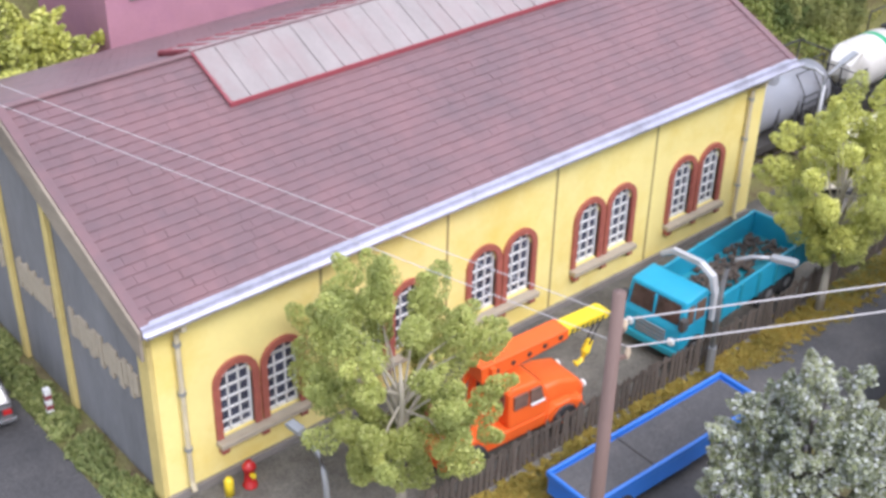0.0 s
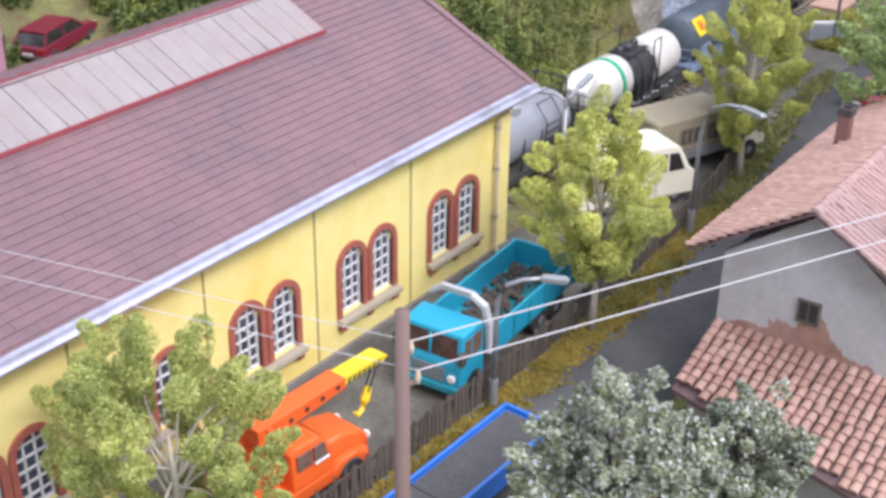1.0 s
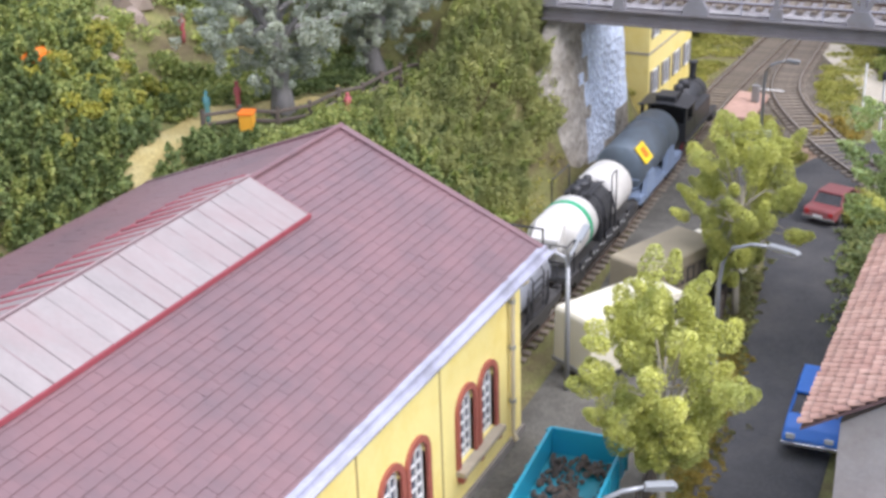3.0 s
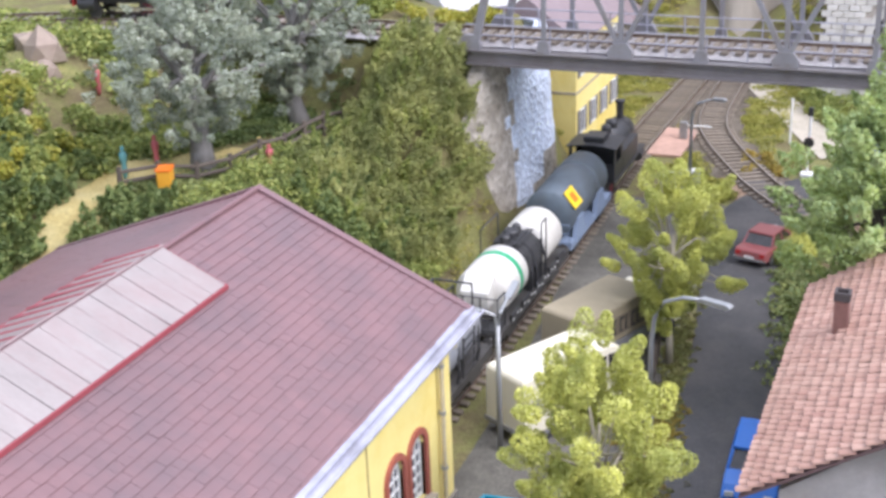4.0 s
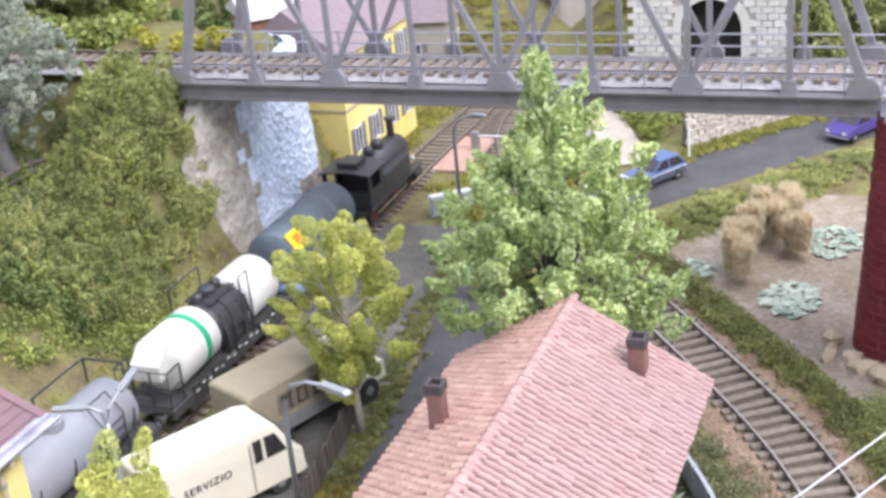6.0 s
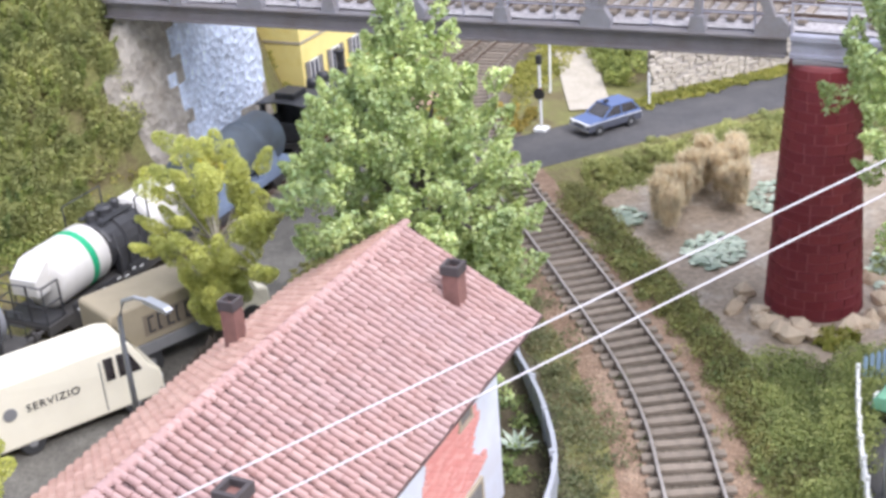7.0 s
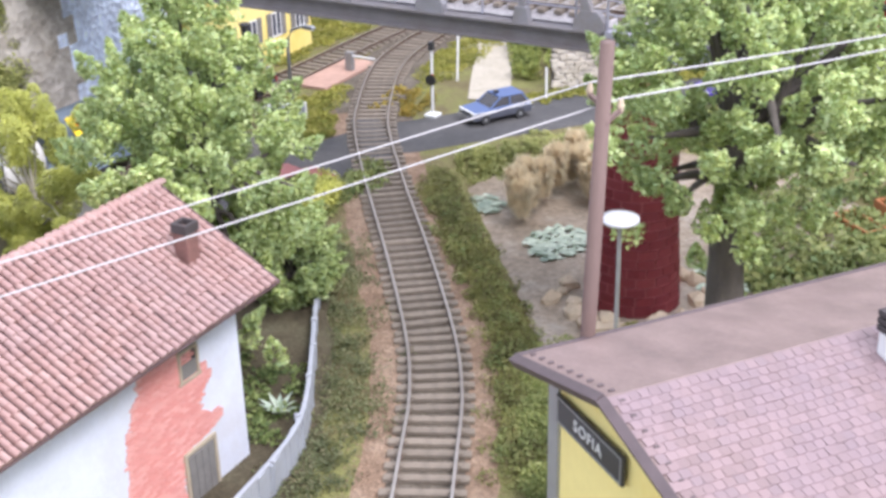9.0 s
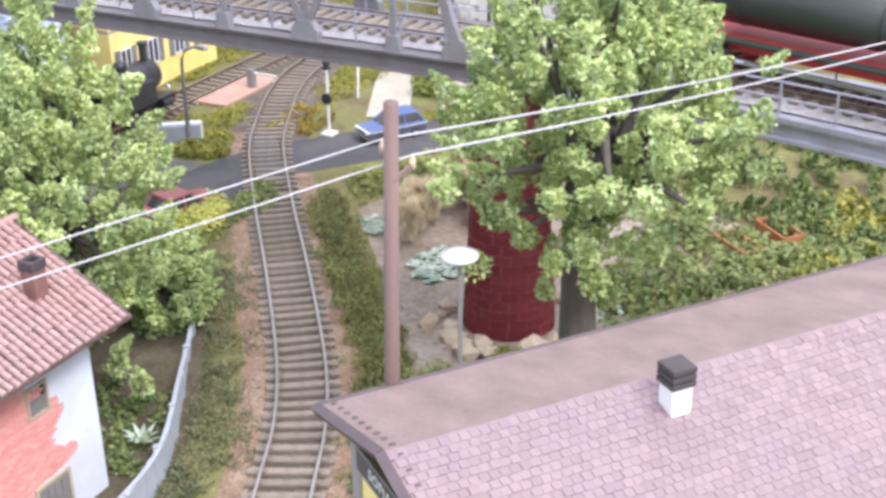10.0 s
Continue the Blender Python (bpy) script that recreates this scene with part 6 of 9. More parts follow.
def build_tarp_truck():
    t = thing("canvas_truck", 10.6, -1.95, 0.02, -22, "lorry with a khaki canvas cover and dark painted lettering", "truck")
    bm = B()
    box(bm, -2.8, 2.9, -0.4, 0.4, 0.5, 0.72)
    part("chassis", bm, M_FRAMEBLACK, t)
    bm = B()
    box(bm, -2.85, 1.2, -1.05, 1.05, 0.8, 1.2, 0.02)
    part("load_body", bm, M_HUB, t, "grey drop-side body")
    bm = B()
    prism(bm, [(-2.8, 1.2), (-2.8, 2.42), (-2.7, 2.52), (1.05, 2.52), (1.15, 2.42), (1.15, 1.2)], -1.02, 1.02, lambda x, z: 1 - 0.05 * max(0, z - 2.2), 0.07)
    cover = part("canvas_cover", bm, M_TARP, t, "khaki canvas cover")
    bm = B()
    for k, w in enumerate((0.22, 0.14, 0.26, 0.12, 0.24, 0.2, 0.24)):
        x = -1.6 + 0.33 * k
        bm = B()
        prism(bm, [(x, 1.5), (x + w, 1.5), (x + w, 1.56), (x + 0.07, 1.56), (x + 0.07, 1.98), (x + w, 1.98), (x + w, 2.05), (x, 2.05)], -1.035, -1.02)
        part("painted_mark", bm, M_SIGNBLACK, cover, "dark illegible mark")
    bm = B()
    box(bm, -1.75, 0.9, -1.026, -1.0, 1.42, 2.13)
    part("side_panel", bm, M_TARPDARK, cover, "darker brown panel")
    bm = B()
    prism(bm, [(1.3, 0.6), (1.3, 2.1), (2.2, 2.1), (2.5, 1.4), (2.9, 1.3), (2.95, 0.6)], -0.95, 0.95, lambda x, z: 1 - 0.1 * max(0, z - 1.3), 0.08)
    cab = part("cab", bm, M_CREAM, t, "pale cab")
    for s in (-1, 1):
        bm = B()
        prism(bm, [(1.5, 1.4), (2.3, 1.4), (2.1, 1.95), (1.5, 1.95)], s * 0.9 - 0.04, s * 0.9 + 0.04)
        part("side_window", bm, M_BLACKGLASS, cab)
        for x in (2.1, -1.7):
            wheel(t, x, s * 0.85, 0.46, 0.28)


build_tarp_truck()
car("red_car", 21.55, -5.75, 0.06, -16, M_REDCAR, "red saloon car parked at the edge of the road", size=0.88, boot=0.7)
car("blue_car", 3.75, -8.3, 0.06, 183, M_BLUE, "rounded blue car parked beside the tiled house", boxy=False, length=4.0)
PATROL = car("hatchback", 33.3, -8.62, 0.06, 148, M_CARBLUE, "two-tone blue and grey hatchback with a white stripe", M_CARGREY, 3.6, size=0.83)
bm = B()
box(bm, -0.15, 0.1, -0.1, 0.1, 1.39, 1.55, 0.02)
part("roof_light", bm, M_SIGNBLACK, PATROL, "small dark roof light")
car("violet_car", 40.8, -16.9, 0.06, 150, M_PURPLE, "dark violet rounded car on the far road", boxy=False, length=3.9, size=0.85)
car("dark_red_car", -0.9, 23.0, height(-0.9, 23.0) - 0.35, 20, M_DARKRED, "dark red car on the street behind the warehouse", length=4.3)


car("black_car", -25.75, 7.3, 0.04, 80, M_BLACK, "black car on the side street by the warehouse")
car("green_car", 13.4, -25.2, 0.05, 75, plain("pale_green_lacquer", (0.20, 0.45, 0.30), 0.4, vary=0.1), "pale green car on the station forecourt")


def build_trailer():
    t = thing("blue_trailer", -12.85, -7.1, 0.06, 178.8, "bright blue open trailer with a flat grey load", "trailer")
    bm = B()
    box(bm, -3.35, 3.3, -0.78, 0.78, 0.45, 1.05, 0.05)
    part("load_box", bm, M_BLUE, t, "blue painted box")
    bm = B()
    box(bm, -3.22, 3.18, -0.66, 0.66, 1.02, 1.09, 0.01)
    part("load", bm, M_ASPHALT, t, "flat grey load")
    for a in ((-3.4, 3.35, -0.82, -0.72), (-3.4, 3.35, 0.72, 0.82), (3.25, 3.36, -0.72, 0.72), (-3.41, -3.3, -0.72, 0.72)):
        bm = B()
        box(bm, *a, 1.0, 1.2, 0.04)
        part("rim", bm, M_BLUE, t)
    bm = B()
    tube(bm, [(0.9, -0.68, 1.1), (0.9, 0.68, 1.1)], 0.025, 6)
    part("load_joint", bm, M_FRAMEBLACK, t)
    for x in (-2.2, 2.1):
        for s in (-1, 1):
            wheel(t, x, s * 0.68, 0.4, 0.22)


build_trailer()

# ---- railway vehicles ----
M_TANKWHITE = plain("white_tank_paint", (0.66, 0.64, 0.60), 0.45, vary=0.05, scale=0.8, dirt=(0.45, 0.42, 0.37))
M_TANKGREY = plain("light_grey_tank_paint", (0.27, 0.28, 0.31), 0.5, vary=0.08, scale=0.8, dirt=(0.24, 0.23, 0.23))
M_TANKDARK = plain("slate_tank_paint", (0.095, 0.115, 0.135), 0.5, vary=0.15, scale=0.8, dirt=(0.15, 0.20, 0.25))
M_GREEN = plain("green_band", (0.01, 0.33, 0.15), 0.45, vary=0.06)
M_BLUEGREY = plain("blue_grey_frame", (0.22, 0.28, 0.39), 0.6, vary=0.15, scale=1.0)
M_SIGNYELLOW = plain("yellow_placard", (0.85, 0.60, 0.03), 0.5, vary=0.05)
M_SIGNORANGE = plain("orange_placard_mark", (0.85, 0.20, 0.02), 0.5, vary=0.05)
M_WHEELRED = plain("red_wheel_paint", (0.42, 0.03, 0.03), 0.5, vary=0.12)


def rail_wheels(parent, xs, r=0.46, mat=None, spokes=False):
    for x in xs:
        for s in (-1, 1):
            bm = B()
            lathe(bm, [(0.06, -0.07), (r, -0.07), (r + 0.04, 0.03 * s), (r, 0.07), (0.06, 0.07)], 20, lying(x, s * 0.75, r + 0.17))
            w = part("wheel", bm, mat or M_FRAMEBLACK, parent)
            if spokes:
                bm = B()
                for k in range(5):
                    a = math.pi * k / 5
                    beam(bm, (x - r * 0.8 * math.cos(a), s * 0.85, r + 0.17 - r * 0.8 * math.sin(a)), (x + r * 0.8 * math.cos(a), s * 0.85, r + 0.17 + r * 0.8 * math.sin(a)), 0.06)
                part("spoke", bm, M_REDTRIM, w)
        bm = B()
        tube(bm, [(x, -0.8, r + 0.17), (x, 0.8, r + 0.17)], 0.07, 8)
        part("axle", bm, M_FRAMEBLACK, parent)


def tank_barrel(bm, x0, x1, r, z, dome=0.18):
    n = 28
    prof = [(0.02, x0 - dome), (r * 0.6, x0 - dome * 0.8), (r * 0.9, x0 - dome * 0.35), (r, x0), (r, x1), (r * 0.9, x1 + dome * 0.35), (r * 0.6, x1 + dome * 0.8), (0.02, x1 + dome)]
    return lathe(bm, prof, n, Matrix.Translation((0, 0, z)) @ pose(0, 0, 0, 0, 90, 0))


def rail_frame(bm, pts, w=0.05):
    for a, b in zip(pts, pts[1:]):
        beam(bm, a, b, w)
    return bm


def wagon_base(name, x, y, rz, length, frame_mat, label):
    w = thing(name, x, y, 0, rz, label, "rail wagon", "goods train")
    bm = B()
    h = length / 2
    box(bm, -h, h, -1.1, 1.1, 0.98, 1.12)
    for s in (-1, 1):
        box(bm, -h, h, s * 1.02 - 0.06, s * 1.02 + 0.06, 0.78, 0.98)
    part("underframe", bm, frame_mat, w)
    for xx in (-h, h):
        for s in (-0.75, 0.75):
            bm = B()
            d = 1 if xx > 0 else -1
            lathe(bm, [(0.07, 0), (0.07, 0.3), (0.2, 0.31), (0.2, 0.36)], 12, Matrix.Translation((xx, s, 0.92)) @ pose(0, 0, 0, 0, 90 * d, 0))
            part("buffer", bm, M_FRAMEBLACK, w)
    for xx in (-h * 0.62, h * 0.62):
        for s in (-1, 1):
            bm = B()
            prism(bm, [(xx - 0.75, 0.78), (xx + 0.75, 0.78), (xx + 0.45, 0.45), (xx - 0.45, 0.45)], s * 0.95 - 0.05, s * 0.95 + 0.05)
            part("axle_guard", bm, M_FRAMEBLACK, w)
    rail_wheels(w, [-h * 0.62, h * 0.62])
    return w


def railing_end(w, x, mat=None, height_=1.0, half=1.0):
    bm = B()
    tube(bm, [(x, -half, 1.1), (x, -half, 1.1 + height_), (x, half, 1.1 + height_), (x, half, 1.1)], 0.03, 6)
    rail = part("end_railing", bm, mat or M_BLACK, w, "black tubular railing")
    for a, b in (((x, -half / 3, 1.1), (x, -half / 3, 1.1 + height_)), ((x, half / 3, 1.1), (x, half / 3, 1.1 + height_)), ((x, -half, 1.1 + height_ / 2), (x, half, 1.1 + height_ / 2))):
        bm = B()
        beam(bm, a, b, 0.05)
        part("bar", bm, mat or M_BLACK, rail)


def build_train():
    # grey tank wagon beside the warehouse
    w = wagon_base("grey_tank_wagon", 4.1, 2.74, 0, 7.4, M_FRAMEBLACK, "light grey tank wagon with black railings")
    part("tank", tank_barrel(B(), -2.9, 2.9, 1.0, 2.15), M_TANKGREY, w, "light grey barrel", True)
    for x in (-1.6, 1.6):
        bm = B()
        box(bm, x - 0.15, x + 0.15, -0.85, 0.85, 1.1, 1.6)
        part("saddle", bm, M_FRAMEBLACK, w)
    railing_end(w, 3.55)
    railing_end(w, -3.55)
    bm = B()
    tube(bm, [(2.0, -1.05, 1.1), (2.0, -1.1, 2.6), (2.0, -0.6, 3.25), (1.0, -0.6, 3.25), (1.0, -1.1, 2.6), (1.0, -1.05, 1.1)], 0.03, 6)
    ladder = part("ladder", bm, M_BLACK, w, "black side ladder and catwalk rail")
    for k in range(5):
        bm = B()
        beam(bm, (1.0, -1.12, 1.3 + 0.3 * k), (2.0, -1.12, 1.3 + 0.3 * k), 0.04)
        part("rung", bm, M_BLACK, ladder)
    bm = B()
    lathe(bm, [(0.45, 3.05), (0.45, 3.35), (0.3, 3.42)], 16)
    part("manhole_dome", bm, M_TANKGREY, w)
    bm = B()
    rail_frame(bm, [(2.9, 0.75, 2.95), (2.9, 0.75, 3.75), (0.4, 0.75, 3.75), (0.4, 0.75, 2.95)], 0.055)
    rail_frame(bm, [(2.9, -0.7, 2.95), (2.9, -0.7, 3.75), (2.9, 0.75, 3.75)], 0.055)
    part("walkway_rail", bm, M_BLACK, w, "black tubular walkway railing")
    bm = B()
    for xx in (-2.2, -0.6, 0.6, 2.4):
        tube(bm, [(xx, -1.02, 1.15), (xx, -1.1, 1.6), (xx + 0.25, -0.95, 2.3), (xx + 0.45, -0.7, 2.75)], 0.06, 6)
    part("pipe", bm, M_BLACK, w, "black filling pipes")
    # white tank wagon with the green band
    w = wagon_base("white_tank_wagon", 12.85, 2.78, 0.6, 8.6, M_FRAMEBLACK, "white tank wagon with a green band and a black middle walkway")
    part("tank", tank_barrel(B(), -3.1, -0.8, 1.03, 2.1, 0.3), M_TANKWHITE, w, "off-white barrel", True)
    part("tank", tank_barrel(B(), 1.75, 3.55, 1.03, 2.1, 0.3), M_TANKWHITE, w, "off-white barrel", True)
    bm = B()
    lathe(bm, [(1.035, -1.7), (1.042, -1.69), (1.042, -1.42), (1.035, -1.41)], 28, Matrix.Translation((0, 0, 2.1)) @ pose(0, 0, 0, 0, 90, 0))
    part("band", bm, M_GREEN, w, "green painted band")
    bm = B()
    lathe(bm, [(0.3, -0.52), (0.86, -0.5), (0.9, -0.42), (0.9, 0.2), (1.0, 0.24), (1.0, 0.8), (0.9, 0.84), (0.9, 1.42), (0.86, 1.5), (0.3, 1.52)], 22, Matrix.Translation((0, 0, 2.05)) @ pose(0, 0, 0, 0, 90, 0))
    for yy in (-0.8, 0.0, 0.8):
        box(bm, -0.3, 1.3, yy - 0.12, yy + 0.12, 1.1, 2.1, 0.03)
    for xx, rr in ((-0.15, 0.2), (0.5, 0.32), (1.1, 0.18)):
        lathe(bm, [(rr, 2.85), (rr, 3.2), (rr * 0.7, 3.28)], 14, Matrix.Translation((xx, 0.1, 0)))
    for xx in (-0.35, 0.2, 0.85, 1.35):
        tube(bm, [(xx, -0.98, 1.1), (xx, -1.02, 1.9), (xx + 0.1, -0.75, 2.6)], 0.05, 6)
    part("valve_gear", bm, M_BLACK, w, "black valves and pipes between the barrels")
    bm = B()
    for yy in (-0.46, -0.3, 0.36, 0.5):
        box(bm, -0.35, 1.35, yy - 0.055, yy + 0.055, 2.98, 3.03, 0.01)
    part("walkway", bm, M_BLACK, w)
    for y in (-1.0, 1.0):
        bm = B()
        rail_frame(bm, [(1.5, y, 1.2), (1.5, y, 3.5), (-0.5 if y > 0 else 0.9, y, 3.5), (-0.5 if y > 0 else 0.9, y, 1.2)], 0.045)
        part("walkway_rail", bm, M_BLACK, w)
    bm = B()
    prism(bm, [(-3.95, 1.9), (-3.95, 2.5), (-3.35, 2.95), (-3.1, 2.95), (-3.1, 1.9)], -0.55, 0.55, None, 0.05)
    part("end_locker", bm, M_TANKWHITE, w, "white end locker with a sloping lid")
    bm = B()
    box(bm, -4.25, -3.3, -1.0, 1.0, 1.12, 1.2, 0.01)
    part("end_platform", bm, M_BLACK, w, "black end platform")
    railing_end(w, -4.22, None, 1.35)
    for y in (-1.0, 1.0):
        bm = B()
        rail_frame(bm, [(-4.22, y, 2.45), (-3.45, y, 2.45), (-3.45, y, 1.15)], 0.05)
        rail_frame(bm, [(-4.22, y, 1.8), (-3.45, y, 1.8)], 0.045)
        part("side_railing", bm, M_BLACK, w, "black tubular railing")
    for x in (-2.6, -1.3, 0.4, 2.0, 3.2):
        bm = B()
        box(bm, x - 0.45, x + 0.45, -1.13, -1.05, 0.95, 1.35, 0.01)
        part("data_plate", bm, M_BLACK, w, "black plate with unreadable data")
    for k in range(14):
        bm = B()
        box(bm, -2.95 + 0.42 * k, -2.75 + 0.42 * k, -1.142, -1.131, 1.08 + 0.1 * (k % 2), 1.13 + 0.1 * (k % 2))
        part("data_mark", bm, M_WHITE, w, "pale bar of illegible data" if k == 0 else "")
    # dark tank wagon with the yellow placard
    w = wagon_base("dark_tank_wagon", 20.95, 2.93, 1.0, 6.6, M_BLUEGREY, "slate grey tank wagon with a yellow placard and blue-grey frame")
    part("tank", tank_barrel(B(), -2.85, 2.6, 1.1, 2.15, 0.2), M_TANKDARK, w, "slate grey barrel", True)
    for x in (-2.0, 1.2):
        bm = B()
        prism(bm, [(x - 0.75, 1.0), (x + 0.75, 1.0), (x + 0.4, 1.95), (x - 0.4, 1.95)], -1.16, -0.95)
        part("saddle", bm, M_BLUEGREY, w, "blue-grey saddle plate")
    bm = B()
    lathe(bm, [(1.105, 0.9), (1.13, 0.95), (1.13, 1.15), (1.105, 1.2)], 28, Matrix.Translation((0, 0, 2.15)) @ pose(0, 0, 0, 0, 90, 0))
    part("band", bm, M_TANKDARK, w)
    m = pose(0, 0, 0, -38, 0, 0)
    bm = B()
    box(bm, -2.9, -1.85, -1.17, -1.12, -0.42, 0.42, 0.01, m=Matrix.Translation((0, 0, 2.15)) @ m)
    pl = part("placard", bm, M_SIGNYELLOW, w, "yellow warning placard")
    bm = B()
    box(bm, -2.6, -2.15, -1.185, -1.171, -0.22, 0.22, 0.005, m=Matrix.Translation((0, 0, 2.15)) @ m)
    part("placard_mark", bm, M_SIGNORANGE, pl)
    railing_end(w, -3.25, M_BLUEGREY, 0.8)


build_train()


def locomotive(name, x, y, z, rz, label, paint, frame_mat, wheel_mat, length=7.0, tank=True):
    """A steam locomotive: its x runs forwards."""
    e = thing(name, x, y, z, rz, label, "locomotive")
    h = length / 2
    bm = B()
    box(bm, -h, h, -0.95, 0.95, 0.95, 1.25, 0.03)
    part("frame", bm, frame_mat, e)
    for s in (-1, 1):
        bm = B()
        box(bm, -h, h, s * 1.2 - 0.2, s * 1.2 + 0.2, 1.3, 1.38, 0.01)
        part("running_board", bm, paint, e)
    bm = B()
    lathe(bm, [(0.02, -h + 2.0), (0.85, -h + 2.0), (0.85, h - 0.55), (0.8, h - 0.4), (0.5, h - 0.3), (0.02, h - 0.25)], 26, Matrix.Translation((0, 0, 2.35)) @ pose(0, 0, 0, 0, 90, 0))
    boiler = part("boiler", bm, paint, e, "", True)
    for xx in (-h + 2.6, -0.2, h - 1.3):
        bm = B()
        lathe(bm, [(0.855, xx), (0.875, xx + 0.01), (0.875, xx + 0.08), (0.855, xx + 0.09)], 26, Matrix.Translation((0, 0, 2.35)) @ pose(0, 0, 0, 0, 90, 0))
        part("boiler_band", bm, paint, boiler)
    bm = B()
    lathe(bm, [(0.24, 3.1), (0.2, 3.4), (0.22, 4.0), (0.3, 4.15), (0.3, 4.22)], 18, Matrix.Translation((h - 0.85, 0, 0)))
    part("chimney", bm, paint, boiler, "", True)
    for xx, r in ((0.75, 0.36), (-0.4, 0.3)):
        bm = B()
        lathe(bm, [(r, 3.0), (r, 3.4), (r * 0.85, 3.58), (r * 0.4, 3.66)], 16, Matrix.Translation((xx, 0, 0)))
        part("dome", bm, paint, boiler, "", True)
    # cab
    bm = B()
    for s in (-1, 1):
        box(bm, -h + 0.1, -h + 2.0, s * 1.25 - 0.05, s * 1.25 + 0.05, 1.38, 2.3)
        box(bm, -h + 0.1, -h + 0.45, s * 1.25 - 0.05, s * 1.25 + 0.05, 2.3, 3.2)
        box(bm, -h + 1.55, -h + 2.0, s * 1.25 - 0.05, s * 1.25 + 0.05, 2.3, 3.2)
    box(bm, -h + 1.95, -h + 2.05, -1.2, 1.2, 1.38, 3.2)
    box(bm, -h + 0.1, -h + 0.2, -1.2, 1.2, 1.38, 2.3)
    bmesh.ops.remove_doubles(bm, verts=bm.verts[:], dist=0.001)
    cab = part("cab", bm, paint, e)
    bm = B()
    n = 10
    pts = [(-1.42 + 2.84 * k / n, 3.2 + 0.16 * math.sin(math.pi * k / n)) for k in range(n + 1)]
    lo, hi = [], []
    for yy, zz in pts:
        lo.append((bm.verts.new((-h - 0.1, yy, zz)), bm.verts.new((-h - 0.1, yy, zz + 0.07))))
        hi.append((bm.verts.new((-h + 2.25, yy, zz)), bm.verts.new((-h + 2.25, yy, zz + 0.07))))
    for k in range(n):
        bm.faces.new((lo[k][1], lo[k + 1][1], hi[k + 1][1], hi[k][1]))
        bm.faces.new((lo[k][0], hi[k][0], hi[k + 1][0], lo[k + 1][0]))
        bm.faces.new((lo[k][0], lo[k + 1][0], lo[k + 1][1], lo[k][1]))
        bm.faces.new((hi[k][0], hi[k][1], hi[k + 1][1], hi[k + 1][0]))
    bm.faces.new((lo[0][0], lo[0][1], hi[0][1], hi[0][0]))
    bm.faces.new((lo[n][0], hi[n][0], hi[n][1], lo[n][1]))
    part("cab_roof", bm, paint, cab)
    bm = B()
    box(bm, -h + 0.45, -h + 1.7, -0.55, 0.55, 3.36, 3.72, 0.05)
    part("roof_vent", bm, paint, cab)
    if tank:
        for s in (-1, 1):
            bm = B()
            box(bm, -h + 2.06, h - 1.6, s * 1.05 - 0.25, s * 1.05 + 0.25, 1.38, 2.5, 0.04)
            part("side_tank", bm, paint, e)
    for s in (-1, 1):
        bm = B()
        lathe(bm, [(0.02, 0), (0.3, 0), (0.3, 0.9), (0.02, 0.9)], 16, Matrix.Translation((h - 1.2, s * 1.15, 0.95)) @ pose(0, 0, 0, 0, 90, 0))
        part("cylinder", bm, paint, e)
        bm = B()
        beam(bm, (-h + 1.3, s * 1.02, 0.7), (h - 1.8, s * 1.02, 0.7), 0.08, 0.14)
        part("coupling_rod", bm, M_CHROME, e)
        bm = B()
        lathe(bm, [(0.02, 0), (0.14, 0.0), (0.14, 0.16), (0.1, 0.2)], 12, Matrix.Translation((h, s * 0.7, 1.5)) @ pose(0, 0, 0, 0, 90, 0))
        part("lamp", bm, M_LAMPLENS, e)
        for xx, d in ((h, 1), (-h, -1)):
            bm = B()
            lathe(bm, [(0.07, 0), (0.07, 0.3), (0.2, 0.31), (0.2, 0.36)], 12, Matrix.Translation((xx, s * 0.75, 1.0)) @ pose(0, 0, 0, 0, 90 * d, 0))
            part("buffer", bm, M_FRAMEBLACK, e)
    bm = B()
    box(bm, h - 0.05, h + 0.06, -1.25, 1.25, 0.85, 1.25, 0.02)
    part("buffer_beam", bm, M_WHEELRED, e, "red buffer beam")
    rail_wheels(e, [-h + 1.3, -h + 2.75, -h + 4.2], 0.55, wheel_mat, True)
    rail_wheels(e, [h - 0.9], 0.36, wheel_mat)
    return e


GOODS_ENGINE = locomotive("tank_locomotive", 28.55, 3.27, 0, 1.0, "black steam tank locomotive at the head of the goods train", M_BLACK, M_FRAMEBLACK, M_FRAMEBLACK, 7.2)
GOODS_ENGINE.scale = GOODS_ENGINE.scale * 0.86
locomotive("hill_locomotive", 22.05, 24.0, 8.64, 99, "black steam locomotive standing on the upper line", M_BLACK, M_FRAMEBLACK, M_FRAMEBLACK, 8.0, False)
locomotive("viaduct_locomotive", 21.1, -31.2, 8.64, 73.5, "dark steam locomotive with red frame and wheels on the viaduct", plain("dark_green_black", (0.03, 0.036, 0.03), 0.4), M_WHEELRED, M_WHEELRED, 11.0, False)


